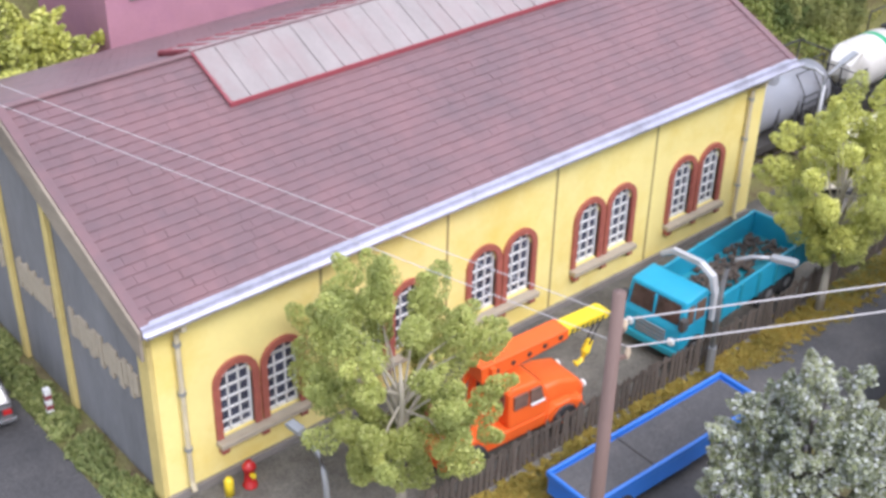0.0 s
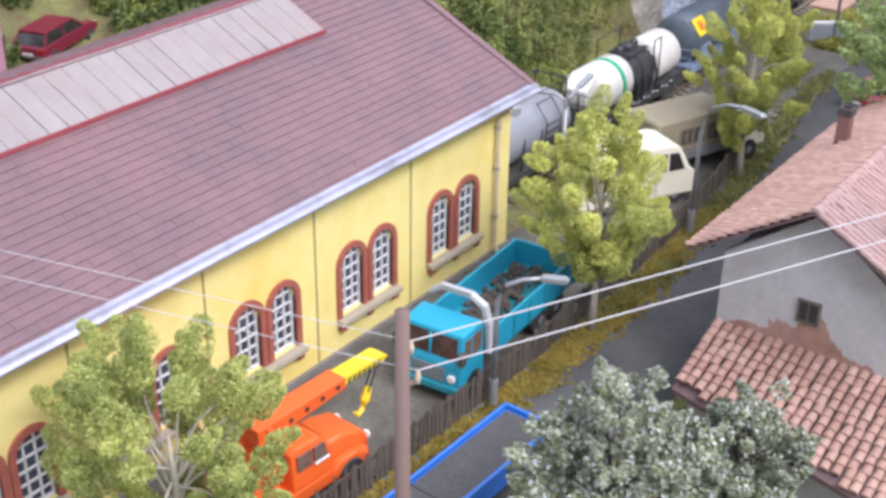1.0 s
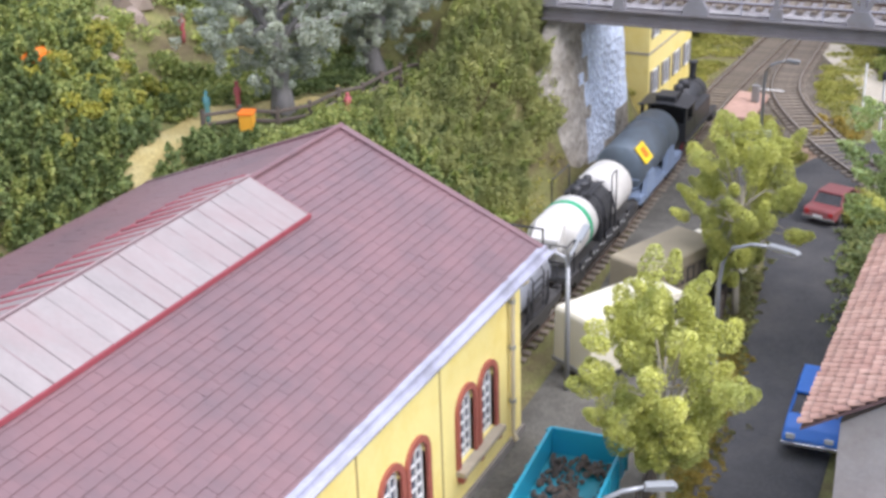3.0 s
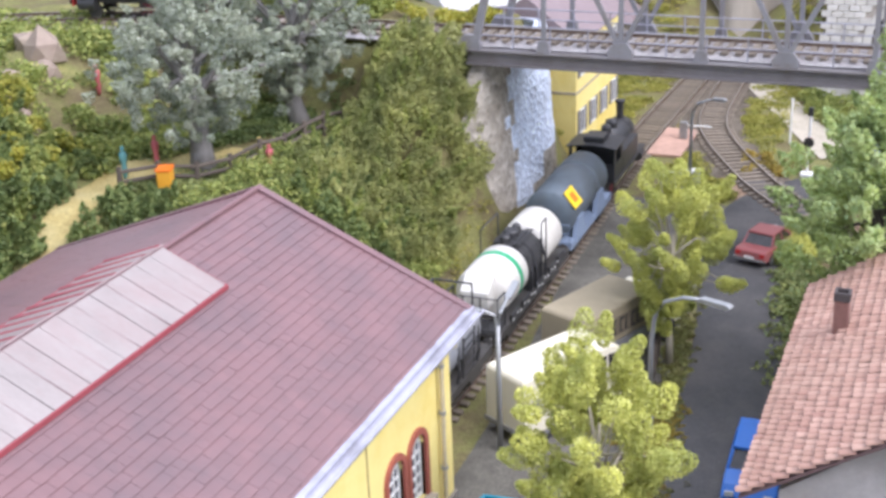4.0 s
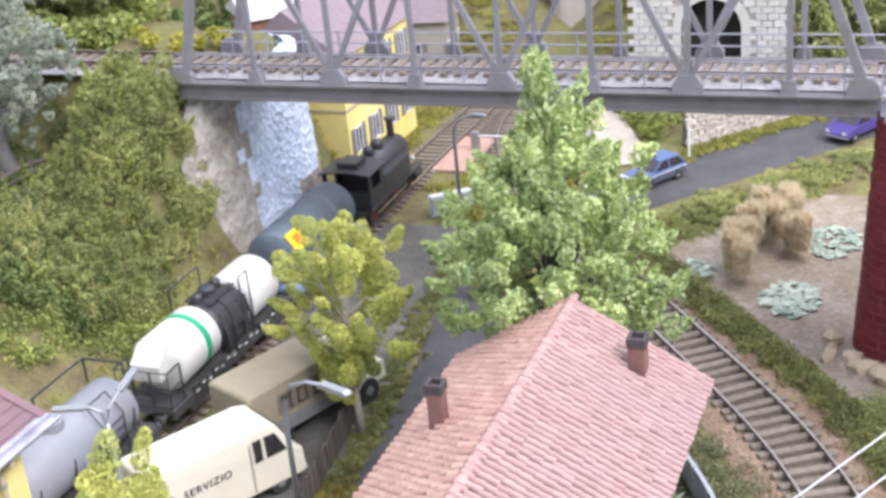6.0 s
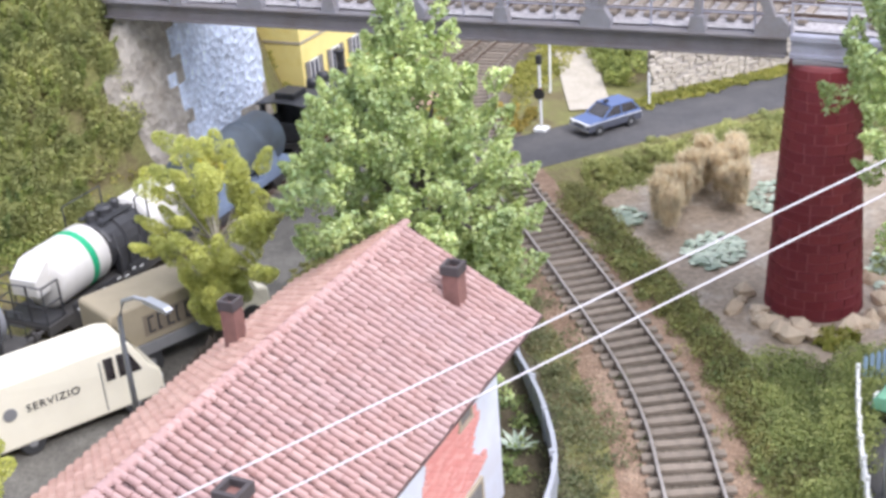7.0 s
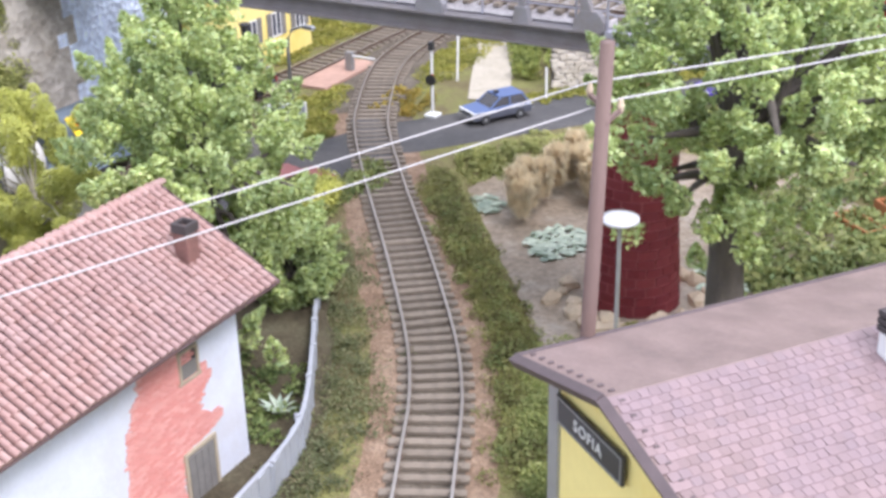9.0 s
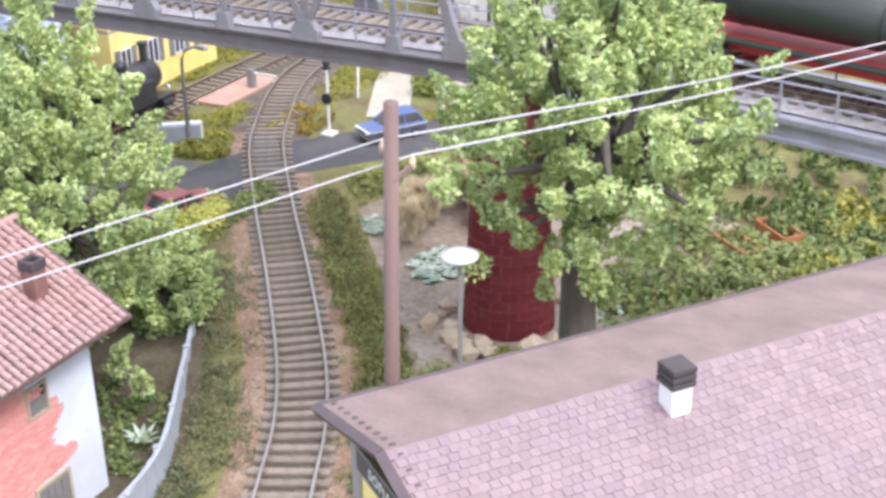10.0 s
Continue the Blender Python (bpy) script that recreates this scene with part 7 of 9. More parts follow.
# ---- street lamps, poles and wires ----
def street_lamp(x, y, rz, height_, reach, label, bow=1.0):
    """A curved-arm lamp; its arm runs along its own x."""
    p = thing("street_lamp", x, y, 0, rz, label, "street lamp", "street lamps")
    bm = B()
    tube(bm, [(0, 0, 0), (0, 0, 0.9)], 0.13, 10)
    part("base_sleeve", bm, M_LAMP, p)
    bm = B()
    z = height_
    tube(bm, [(0, 0, 0.8), (0, 0, z - 1.1 * bow), (0.06 * bow, 0, z - 0.6 * bow), (0.28 * bow, 0, z - 0.2 * bow), (0.7 * bow, 0, z), (reach * 0.62, 0, z + 0.1)], [0.09, 0.075, 0.07, 0.065, 0.06, 0.055], 10)
    part("post", bm, M_LAMP, p, "grey post with a bent arm", True)
    bm = B()
    prism(bm, [(reach * 0.6, z + 0.04), (reach * 0.62, z + 0.19), (reach * 0.95, z + 0.2), (reach, z + 0.13), (reach * 0.97, z + 0.05)], -0.12, 0.12, None, 0.025)
    head = part("lamp_head", bm, M_LAMP, p, "slim grey lamp head")
    bm = B()
    box(bm, reach * 0.68, reach * 0.96, -0.09, 0.09, z + 0.015, z + 0.05, 0.01)
    part("diffuser", bm, M_LAMPGLASS, head)
    return p


street_lamp(-8.3, -5.2, -64, 4.25, 1.95, "grey curved street lamp beside the picket fence")
street_lamp(4.95, -4.72, -109, 5.35, 2.72, "tall grey curved street lamp beside the road", 1.55)
street_lamp(-21.9, -4.7, 95, 4.0, 1.3, "grey street lamp half hidden by a tree")
street_lamp(28.6, -0.83, -100, 4.6, 1.7, "thin grey street lamp near the crossing")


def double_lamp(x, y):
    p = thing("double_lamp", x, y, 0, 0, "grey double-headed lamp at the warehouse corner", "street lamp")
    bm = B()
    tube(bm, [(0, 0, 0), (0, 0, 4.4)], [0.1, 0.075], 10)
    part("post", bm, M_LAMP, p, "", True)
    for pts in ([(0, 0, 4.3), (0.1, -0.05, 4.8), (0.45, -0.1, 5.0), (0.75, -0.1, 5.08)], [(0, 0, 4.3), (-0.02, 0.1, 4.75), (-0.1, 0.4, 4.9), (-0.2, 0.6, 4.92)]):
        bm = B()
        tube(bm, pts, 0.055, 8)
        part("arm", bm, M_LAMP, p)
        a, b = Vector(pts[-2]), Vector(pts[-1])
        w = (b - a).normalized()
        bm = B()
        beam(bm, b - w * 0.1, b + w * 0.75, 0.22, 0.09)
        part("lamp_head", bm, M_LAMP, p, "grey flat lamp head")


double_lamp(2.9, -0.42)


def mushroom_lamp(x, y, z0, z1):
    p = thing("disc_lamp", x, y, z0, 0, "slim lamp with a pale round disc head", "street lamp")
    h = z1 - z0
    bm = B()
    tube(bm, [(0, 0, 0), (0, 0, h * 0.55)], 0.1, 10)
    part("lower_post", bm, M_LAMP, p)
    bm = B()
    tube(bm, [(0, 0, h * 0.55), (0, 0, h - 0.1)], 0.055, 10)
    part("upper_post", bm, M_LAMP, p)
    bm = B()
    lathe(bm, [(0.08, h - 0.2), (0.25, h - 0.12), (0.45, h - 0.05), (0.45, h + 0.03), (0.25, h + 0.09), (0.05, h + 0.1)], 24)
    part("disc_head", bm, M_LAMPGLASS, p, "pale opal disc", True)


mushroom_lamp(9.71, -23.95, height(9.71, -23.95) - 0.1, 7.42)


def line_pole(x, y, top, lean, arms, label):
    p = thing("telegraph_pole", x, y, 0, 0, label, "pole", "telegraph poles")
    bm = B()
    tube(bm, [(0, 0, -0.1), (lean[0] * 0.5, lean[1] * 0.5, top * 0.5), (lean[0], lean[1], top)], [0.165, 0.145, 0.12], 12)
    part("post", bm, M_POLE, p, "dark brown wooden post", True)
    for (dx, dy, dz) in arms:
        bm = B()
        a = Vector((lean[0], lean[1], top + dz))
        beam(bm, a, a + Vector((dx, dy, 0)), 0.07)
        br = part("bracket", bm, M_POLE, p)
        bm = B()
        lathe(bm, [(0.03, -0.06), (0.05, 0.0), (0.06, 0.08), (0.03, 0.2)], 10, Matrix.Translation(a + Vector((dx, dy, 0))))
        part("insulator", bm, M_BOULDER, br, "small brown insulator")
    return [Vector((x + lean[0] + dx, y + lean[1] + dy, top + dz + 0.2)) for dx, dy, dz in arms]


IN_A = line_pole(-20.0, -11.1, 10.95, (0, 0), [(0.37, 0.11, -1.0), (0.3, -0.09, -1.46)], "dark wooden telegraph pole beside the road")
IN_B = line_pole(2.95, -25.75, 13.85, (-0.75, -0.8), [(0.56, 0.51, -1.08), (0.66, 0.01, -1.31)], "dark wooden telegraph pole behind the station")
IN_C = line_pole(-28.8, 17.4, 11.4, (0, 0), [(0.4, -0.1, -0.86), (0.4, -0.1, -1.42)], "dark wooden telegraph pole behind the warehouse")
IN_D = line_pole(26.0, -36.5, 12.6, (0, 0), [(-0.5, 0.2, -1.25), (0.6, -0.2, -1.45)], "dark wooden telegraph pole beyond the station")


def wire(a, b, sag, thick=0.018):
    bm = B()
    n = 24
    tube(bm, [a.lerp(b, k / n) - Vector((0, 0, sag * 4 * (k / n) * (1 - k / n))) for k in range(n + 1)], thick, 6)
    w = thing("line_wire", 0, 0, 0, 0, "thin white cord strung between two poles", "wire", "line wires")
    part("cord", bm, M_WIRE, w)


for k in (0, 1):
    wire(IN_A[k], IN_B[k], 0.02, 0.0145)
    wire(IN_C[k], IN_A[k], 0.0, 0.009)
    wire(IN_B[k], IN_D[k], 0.25)


# ---- fences ----
def picket_fence(line, label, high=1.15):
    f = thing("picket_fence", 0, 0, 0, 0, label, "fence")
    for z in (0.35, 0.9):
        bm = B()
        strip(bm, line, 0, z, profile=[(-0.03, -0.05), (-0.03, 0.05), (0.03, 0.05), (0.03, -0.05), (-0.03, -0.05)])
        part("fence_rail", bm, M_OLDWOOD, f)
    bm = B()
    prism(bm, [(-0.065, 0), (0.065, 0), (0.065, high - 0.1), (0, high), (-0.065, high - 0.1)], -0.06, -0.03)
    me = finish(bm, "picket", M_OLDWOOD)
    r = rng(3)
    for i in range(len(line) - 1):
        a, b = line[i], line[i + 1]
        piece("picket", me, f, pose(a[0], a[1], r.normal() * 0.03, r.normal() * 2, r.normal() * 2.5, math.degrees(math.atan2(b[1] - a[1], b[0] - a[0]))))
    return f


picket_fence(along([(-19.5, -4.75), (-13, -4.75), (-7, -4.85), (-2, -4.7), (3, -4.45), (6.5, -4.2), (12, -3.4)], 0.2), "dark weathered picket fence between yard and road")


def slab_fence(line, label):
    f = thing("panel_fence", 0, 0, 0, 0, label, "fence")
    bm = B()
    box(bm, -0.15, 0.15, -0.035, 0.035, -0.2, 1.0, 0.01)
    me = finish(bm, "fence_slat", M_CONCRETE)
    bm = B()
    box(bm, -0.06, 0.06, -0.08, 0.08, -0.2, 1.1, 0.02)
    post = finish(bm, "fence_post", M_CONCRETE)
    r = rng(4)
    for i in range(len(line) - 1):
        a, b = line[i], line[i + 1]
        m = pose(a[0], a[1], height(a[0], a[1]) + r.normal() * 0.015, r.normal() * 2, 0, math.degrees(math.atan2(b[1] - a[1], b[0] - a[0])))
        piece("fence_slat", me, f, m)
        if i % 7 == 0:
            piece("fence_post", post, f, m)
    bm = B()
    strip(bm, line, 0, 0.96, profile=[(-0.06, 0), (-0.06, 0.07), (0.06, 0.07), (0.06, 0), (-0.06, 0)], lift=lambda i: height(*line[i]))
    part("fence_cap", bm, M_CONCRETE, f)


slab_fence(along([(3.4, -16.8), (5.2, -16.6), (6.6, -16.35), (7.7, -15.97), (9.3, -15.1), (11.4, -13.75), (13.1, -12.62), (14.9, -11.5)], 0.3), "blue-grey slab fence between garden and track")


def rustic_fence(line, label):
    f = thing("rustic_fence", 0, 0, 0, 0, label, "fence")
    for i, p in enumerate(line):
        z = height(*p)
        bm = B()
        tube(bm, [(p[0], p[1], z - 0.2), (p[0] + 0.03, p[1], z + 1.0)], [0.12, 0.1], 7)
        part("fence_post", bm, M_OLDWOOD, f)
        if i:
            q = line[i - 1]
            zq = height(*q)
            for h in (0.4, 0.8):
                bm = B()
                tube(bm, [(q[0], q[1], zq + h), (p[0], p[1], z + h)], 0.085, 6)
                part("fence_bar", bm, M_OLDWOOD, f)


rustic_fence(along([(20.3, 12.3), (18.9, 12.75), (16.0, 13.1), (13.2, 13.5), (10.6, 14.7), (9.3, 15.9), (8.2, 17.4)], 1.5), "dark rustic pole fence along the hillside path")

# ---- small things along the line ----
s = thing("signal_mast", 32.37, -5.9, 0, 0, "white crossing signal with a round dark disc", "signal")
bm = B()
tube(bm, [(0, 0, 0), (0, 0, 3.2)], 0.07, 8)
part("mast", bm, M_WHITE, s)
bm = B()
tube(bm, [(0, 0, 1.5), (0, 0, 2.0)], 0.075, 8)
part("red_band", bm, M_LENS, s)
bm = B()
lathe(bm, [(0.02, 0), (0.26, 0.0), (0.26, 0.05), (0.02, 0.06)], 16, Matrix.Translation((-0.1, 0, 1.75)) @ pose(0, 0, 0, 0, -90, 0))
part("disc", bm, M_DARK, s, "dark round disc")
bm = B()
box(bm, -0.12, 0.12, -0.12, 0.12, 3.1, 3.5, 0.03)
part("lamp_box", bm, M_BLACK, s)
bm = B()
box(bm, -0.3, 0.3, -0.3, 0.3, 0, 0.14, 0.03)
part("foot", bm, M_WHITE, s)


M_PLANTER = plain("orange_brown_boards", (0.42, 0.17, 0.07), 0.8, vary=0.25, scale=2.0)


def marker_post(x, y, h, lean=0.0):
    p = thing("marker_post", x, y, 0, 0, "slim white wooden marker post", "post", "marker posts")
    bm = B()
    tube(bm, [(0, 0, -0.05), (lean, 0, h)], 0.06, 8)
    part("post", bm, M_WHITE, p)


marker_post(36.57, -9.6, 1.6)
p = thing("warning_post", -24.35, 5.2, 0, 0, "short white post with red bands beside the side street", "post")
bm = B()
box(bm, -0.09, 0.09, -0.09, 0.09, -0.02, 0.95, 0.02)
part("post", bm, M_WHITE, p)
for z in (0.25, 0.6):
    bm = B()
    box(bm, -0.094, 0.094, -0.094, 0.094, z, z + 0.16, 0.01)
    part("band", bm, M_REDTRIM, p)
p = thing("low_screen", 0, 0, 0, 0, "low blue-grey screen with a white rail near the crossing", "screen")
bm = B()
slab = [(28.0, 0.35), (29.1, -1.15)]
beam(bm, (28.0, 0.35, 0.45), (29.1, -1.15, 0.45), 0.5, 0.85)
part("panel", bm, M_CONCRETE, p)
bm = B()
beam(bm, (28.0, 0.35, 0.93), (29.1, -1.15, 0.93), 0.34, 0.08)
part("rail", bm, M_WHITE, p)
for x, y in slab:
    bm = B()
    beam(bm, (x, y, -0.05), (x, y, 0.98), 0.12)
    part("post", bm, M_WHITE, p)
# open wooden planter beds beyond the pond
for x, y, rz in ((30.4, -25.5, 52), (32.4, -26.6, 48)):
    p = thing("planter_bed", x, y, height(x, y), rz, "open orange-brown wooden planter frame", "planter", "planter beds")
    for a in ((-1.0, 1.0, -0.5, -0.42), (-1.0, 1.0, 0.42, 0.5), (-1.0, -0.92, -0.42, 0.42), (0.92, 1.0, -0.42, 0.42)):
        bm = B()
        box(bm, *a, -0.1, 0.42, 0.02)
        part("board", bm, M_PLANTER, p)

marker_post(37.6, -4.3, 2.4, 0.15)
p = thing("barrier_pole", 36.4, 0.6, 0.12, 0, "pale lowered barrier pole beside the platform", "barrier")
bm = B()
tube(bm, [(0, -0.9, 0.75), (0, 0.6, 0.75)], 0.045, 8)
part("pole", bm, M_WHITE, p)
bm = B()
box(bm, -0.15, 0.15, 0.4, 0.8, 0, 0.95, 0.03)
part("pivot", bm, M_HUB, p)

h = thing("hydrant", -21.6, -0.75, 0, 0, "small red hydrant beside the warehouse wall", "hydrant")
bm = B()
lathe(bm, [(0.2, 0), (0.2, 0.08), (0.15, 0.1), (0.15, 0.62), (0.19, 0.64), (0.19, 0.7), (0.08, 0.85)], 14)
part("barrel", bm, M_LENS, h, "red painted barrel", True)
for sy in (-1, 1):
    bm = B()
    lathe(bm, [(0.02, 0), (0.07, 0), (0.07, 0.12)], 10, Matrix.Translation((0, sy * 0.12, 0.48)) @ pose(0, 0, 0, -90 * sy, 0, 0))
    part("outlet", bm, M_CRANEYELLOW, h)
h = thing("bollard", -22.2, -0.7, 0, 0, "short yellow bollard beside the hydrant", "bollard")
bm = B()
lathe(bm, [(0.13, 0), (0.13, 0.5), (0.07, 0.58)], 12)
part("post", bm, M_CRANEYELLOW, h, "", True)

b = thing("waste_bin", 8.7, 15.3, height(8.7, 15.3), 20, "bright orange waste bin beside the path", "bin")
bm = B()
prism(bm, [(-0.25, 0), (0.25, 0), (0.32, 0.8), (-0.32, 0.8)], -0.27, 0.27, None, 0.03)
part("tub", bm, plain("orange_tub", (0.80, 0.38, 0.04), 0.5, vary=0.06), b)
bm = B()
box(bm, -0.35, 0.35, -0.31, 0.31, 0.81, 0.93, 0.04)
part("lid", bm, M_SIGNORANGE, b)
k = thing("kayak", 7.5, 24.7, height(7.5, 24.7) + 0.05, 10, "small orange boat lying among the bushes", "boat")
bm = B()
tube(bm, [(-1.1, 0, 0.15), (-0.7, 0, 0.22), (0, 0, 0.25), (0.7, 0, 0.22), (1.1, 0, 0.15)], [0.05, 0.28, 0.36, 0.28, 0.05], 10)
part("hull", bm, M_SIGNORANGE, k, "", True)


def figurine(x, y, z, rz, tint, label, sit=False):
    """A plain painted layout figure, as one simple mesh."""
    bm = B()
    h = 1.0 if sit else 1.4
    lathe(bm, [(0.08, 0), (0.12, 0.3 * h), (0.1, 0.5 * h), (0.16, 0.64 * h), (0.15, 0.78 * h), (0.05, 0.85 * h), (0.09, 0.9 * h), (0.085, 0.97 * h), (0.03, h)], 12)
    ob = new("figurine", finish(bm, "figurine", tint, True))
    place(ob, x, y, z, rz)
    tagged(ob, label, "figurine", "layout figures")


M_TEALFIG = plain("figure_teal", (0.110, 0.290, 0.296), 0.6)
M_REDFIG = plain("figure_red", (0.452, 0.110, 0.122), 0.6)
M_YELFIG = plain("figure_yellow", (0.530, 0.410, 0.116), 0.6)
for x, y, tint, label, sit in ((9.9, 18.1, M_TEALFIG, "plain teal painted figurine by the path", False), (11.35, 17.55, M_REDFIG, "plain red painted figurine by the path", False), (13.2, 13.75, M_YELFIG, "plain yellow painted figurine near the pole fence", True),
                               (12.6, 12.95, M_REDFIG, "plain red painted figurine near the pole fence", True), (15.7, 23.4, M_REDFIG, "plain red painted figurine on the hillside", False)):
    figurine(x, y, height(x, y), 0, tint, label, sit)


def boulder(x, y, z, s, seed, mat=M_BOULDER, label="tan boulder at the foot of the brick pier", group="boulders round the pier"):
    r = rng(seed)
    bm = B()
    bmesh.ops.create_icosphere(bm, subdivisions=1, radius=1.0)
    for v in bm.verts:
        v.co *= 1 + 0.18 * r.normal() + 0.4 * noise.noise(v.co * 1.1 + Vector((seed, 0, 0))) + 0.12 * noise.noise(v.co * 3.1 + Vector((0, seed, 0)))
        v.co = Vector((v.co.x * s, v.co.y * s * 0.85, v.co.z * s * 0.85))
    ob = new("boulder", finish(bm, "boulder", mat, False))
    place(ob, x, y, z + 0.35 * s, r.uniform(0, 360))
    tagged(ob, label, "rock", group)


POND_Z = -0.85
r = rng(12)
for k in range(34):
    a = math.radians(95 + 7.3 * k)
    d = 2.15 + r.uniform(-0.1, 0.75)
    boulder(PIER[0] + d * math.cos(a), PIER[1] + d * math.sin(a), POND_Z - 0.1, r.uniform(0.2, 0.48), 20 + k)


f = thing("white_fence", 0, 0, 0, 0, "low white post and rail fence at the station forecourt", "fence")
line = along([(6.5, -24.0), (8.7, -23.65), (11.5, -23.0), (14.9, -22.4)], 0.9)
for i, p in enumerate(line):
    bm = B()
    box(bm, p[0] - 0.06, p[0] + 0.06, p[1] - 0.06, p[1] + 0.06, height(*p) - 0.1, height(*p) + 0.95, 0.02)
    part("fence_post", bm, M_WHITE, f)
    if i:
        q = line[i - 1]
        for z in (0.3, 0.55, 0.8):
            bm = B()
            beam(bm, (q[0], q[1], height(*q) + z), (p[0], p[1], height(*p) + z), 0.06)
            part("fence_rail", bm, M_WHITE, f)
f = thing("blue_fence", 0, 0, 0, 0, "pale blue picket fence beyond the forecourt", "fence")
bm = B()
prism(bm, [(-0.07, 0), (0.07, 0), (0.07, 0.85), (0, 0.95), (-0.07, 0.85)], -0.02, 0.02)
M_PALEBLUE = plain("pale_blue_paint", (0.32, 0.45, 0.62), 0.6, vary=0.1)
me = finish(bm, "picket", M_PALEBLUE)
line = along([(15.0, -22.6), (16.6, -23.9), (18.2, -25.2)], 0.24)
for p in line:
    piece("picket", me, f, pose(p[0], p[1], height(*p), 0, 0, -42))

for k, (x, y, size) in enumerate(((15.6, 26.2, 1.15), (14.6, 25.2, 0.75), (16.4, 27.3, 0.95), (11.4, 24.6, 0.8), (10.6, 23.8, 0.6), (12.4, 25.4, 0.65))):
    boulder(x, y, height(x, y) - 0.2, size, 70 + k, M_PINKROCK, "pinkish bare rock on the wooded hillside", "hillside rocks")


# ---- trees and plants ----
def crown_points(r, clumps, per, spread, up=1.0):
    """Leaf places gathered about clump centres."""
    k = r.integers(0, len(clumps), per * len(clumps))
    c = np.asarray(clumps)[k]
    d = r.normal(size=(len(k), 3))
    d /= np.linalg.norm(d, axis=1)[:, None]
    d *= (spread * r.uniform(0.25, 1.0, len(k)) ** 0.5)[:, None]
    d[:, 2] *= up
    return c + d


def tuft_points(r, clumps, axes, per, spread, reach, blunt=0.75):
    """Leaf places in tapering sprays that point along the axes."""
    k = r.integers(0, len(clumps), per * len(clumps))
    u = r.uniform(0, 1, len(k))
    w = spread * r.uniform(0.6, 1.25, len(clumps))[k] * (1.0 - u) ** blunt * (0.35 + 0.65 * np.minimum(1, u * 5))
    a = np.asarray(axes)[k]
    d = r.normal(size=(len(k), 3))
    d -= a * (d * a).sum(1)[:, None]
    d /= np.linalg.norm(d, axis=1)[:, None]
    return np.asarray(clumps)[k] + a * ((u - 0.3) * reach)[:, None] + d * (w * r.uniform(0.15, 1.0, len(k)) ** 0.5)[:, None]


def tree(name, x, y, h, radius, leaves, bark, label, seed, clumps=70, per=260, size=0.2, spread=0.62, low=0.25, up=1.0, z=None, ragged=0.25, trunk_r=None, upright=0.0, category="tree", tufts=0.0, lift=1.0, taper=0.35, blunt=0.75, foot=0.8):
    r = rng(seed)
    z0 = height(x, y) if z is None else z
    t = thing(name, x, y, z0, 0, label, category)
    base, mid = h * low, h * (low + 1) / 2
    half = (h - base) / 2
    cs = []
    while len(cs) < clumps:
        d = r.normal(size=3)
        d /= np.linalg.norm(d)
        f = r.uniform(0.3, 1.0) ** 0.5 * (1 + ragged * r.normal() * 0.5)
        width = radius * (1.0 - taper * max(0, d[2])) * (foot if d[2] < -0.3 else 1.0)
        cs.append((d[0] * width * f, d[1] * width * f, mid + d[2] * half * f * 0.95))
    cs = np.array(cs)
    if tufts:
        axes = (cs - np.array((0, 0, mid))) / np.array((radius, radius, half)) + r.normal(size=cs.shape) * 0.25
        axes[:, 2] = np.abs(axes[:, 2]) * 0.5 + lift
        axes /= np.linalg.norm(axes, axis=1)[:, None]
        pts = tuft_points(r, cs, axes, per, spread, tufts, blunt)
    else:
        pts = crown_points(r, cs, per, spread, up)
    ob = new("crown", flakes("crown", pts, size, leaves, r, upright))
    ob.parent = t
    tr = trunk_r or h * 0.028
    bm = B()
    wob = [(r.normal() * tr * 0.7, r.normal() * tr * 0.7) for _ in range(5)]
    tops = [(wob[k][0], wob[k][1], mid * 1.15 * k / 4) for k in range(5)]
    tops[0] = (0, 0, -0.15)
    tube(bm, tops, [tr * 1.5, tr * 1.05, tr * 0.85, tr * 0.7, tr * 0.35], 9)
    for c in cs[r.permutation(len(cs))[: min(26, len(cs))]]:
        s = r.uniform(0.35, 0.8)
        a = Vector(tops[1]).lerp(Vector(tops[4]), s)
        b = Vector(c)
        m = a.lerp(b, 0.5) + Vector((0, 0, 0.12 * h * r.uniform(0, 0.6)))
        tube(bm, [a, m, b], [tr * 0.42, tr * 0.26, tr * 0.08], 5, False)
    part("trunk", bm, bark, t, "", True)
    return t


LIME = dict(trunk_r=0.11, leaves=L_LIME, bark=M_PALEBARK, size=0.055, per=900, spread=0.37, tufts=0.95, lift=0.55, blunt=0.3, taper=0.25, foot=0.6, low=0.15, ragged=0.22, upright=0.0)
tree("lime_tree", -19.4, -4.3, 7.6, 2.6, label="yellow-green young tree in front of the warehouse", seed=31, clumps=125, **{**LIME, "leaves": L_DULLLIME})
tree("lime_tree", -3.05, -5.35, 7.8, 2.15, label="yellow-green tree beside the road and picket fence", seed=34, clumps=110, **LIME)
tree("lime_tree", 10.4, -4.1, 7.5, 2.3, label="yellow-green tree with a pale trunk by the road", seed=33, clumps=100, **LIME)
BRIGHT = dict(leaves=L_BRIGHT, bark=M_BARK, size=0.115, per=250, spread=0.48, tufts=0.9, lift=0.5, ragged=0.32)
tree("broadleaf_tree", 9.9, -11.15, 12.1, 3.15, label="dense bright green broadleaf tree beside the tiled house", seed=41, clumps=360, low=0.06, taper=0.45, **BRIGHT)
tree("broadleaf_tree", 14.8, -10.6, 4.2, 1.6, label="low bright green broadleaf bush near the track", seed=42, clumps=120, low=0.02, **BRIGHT)
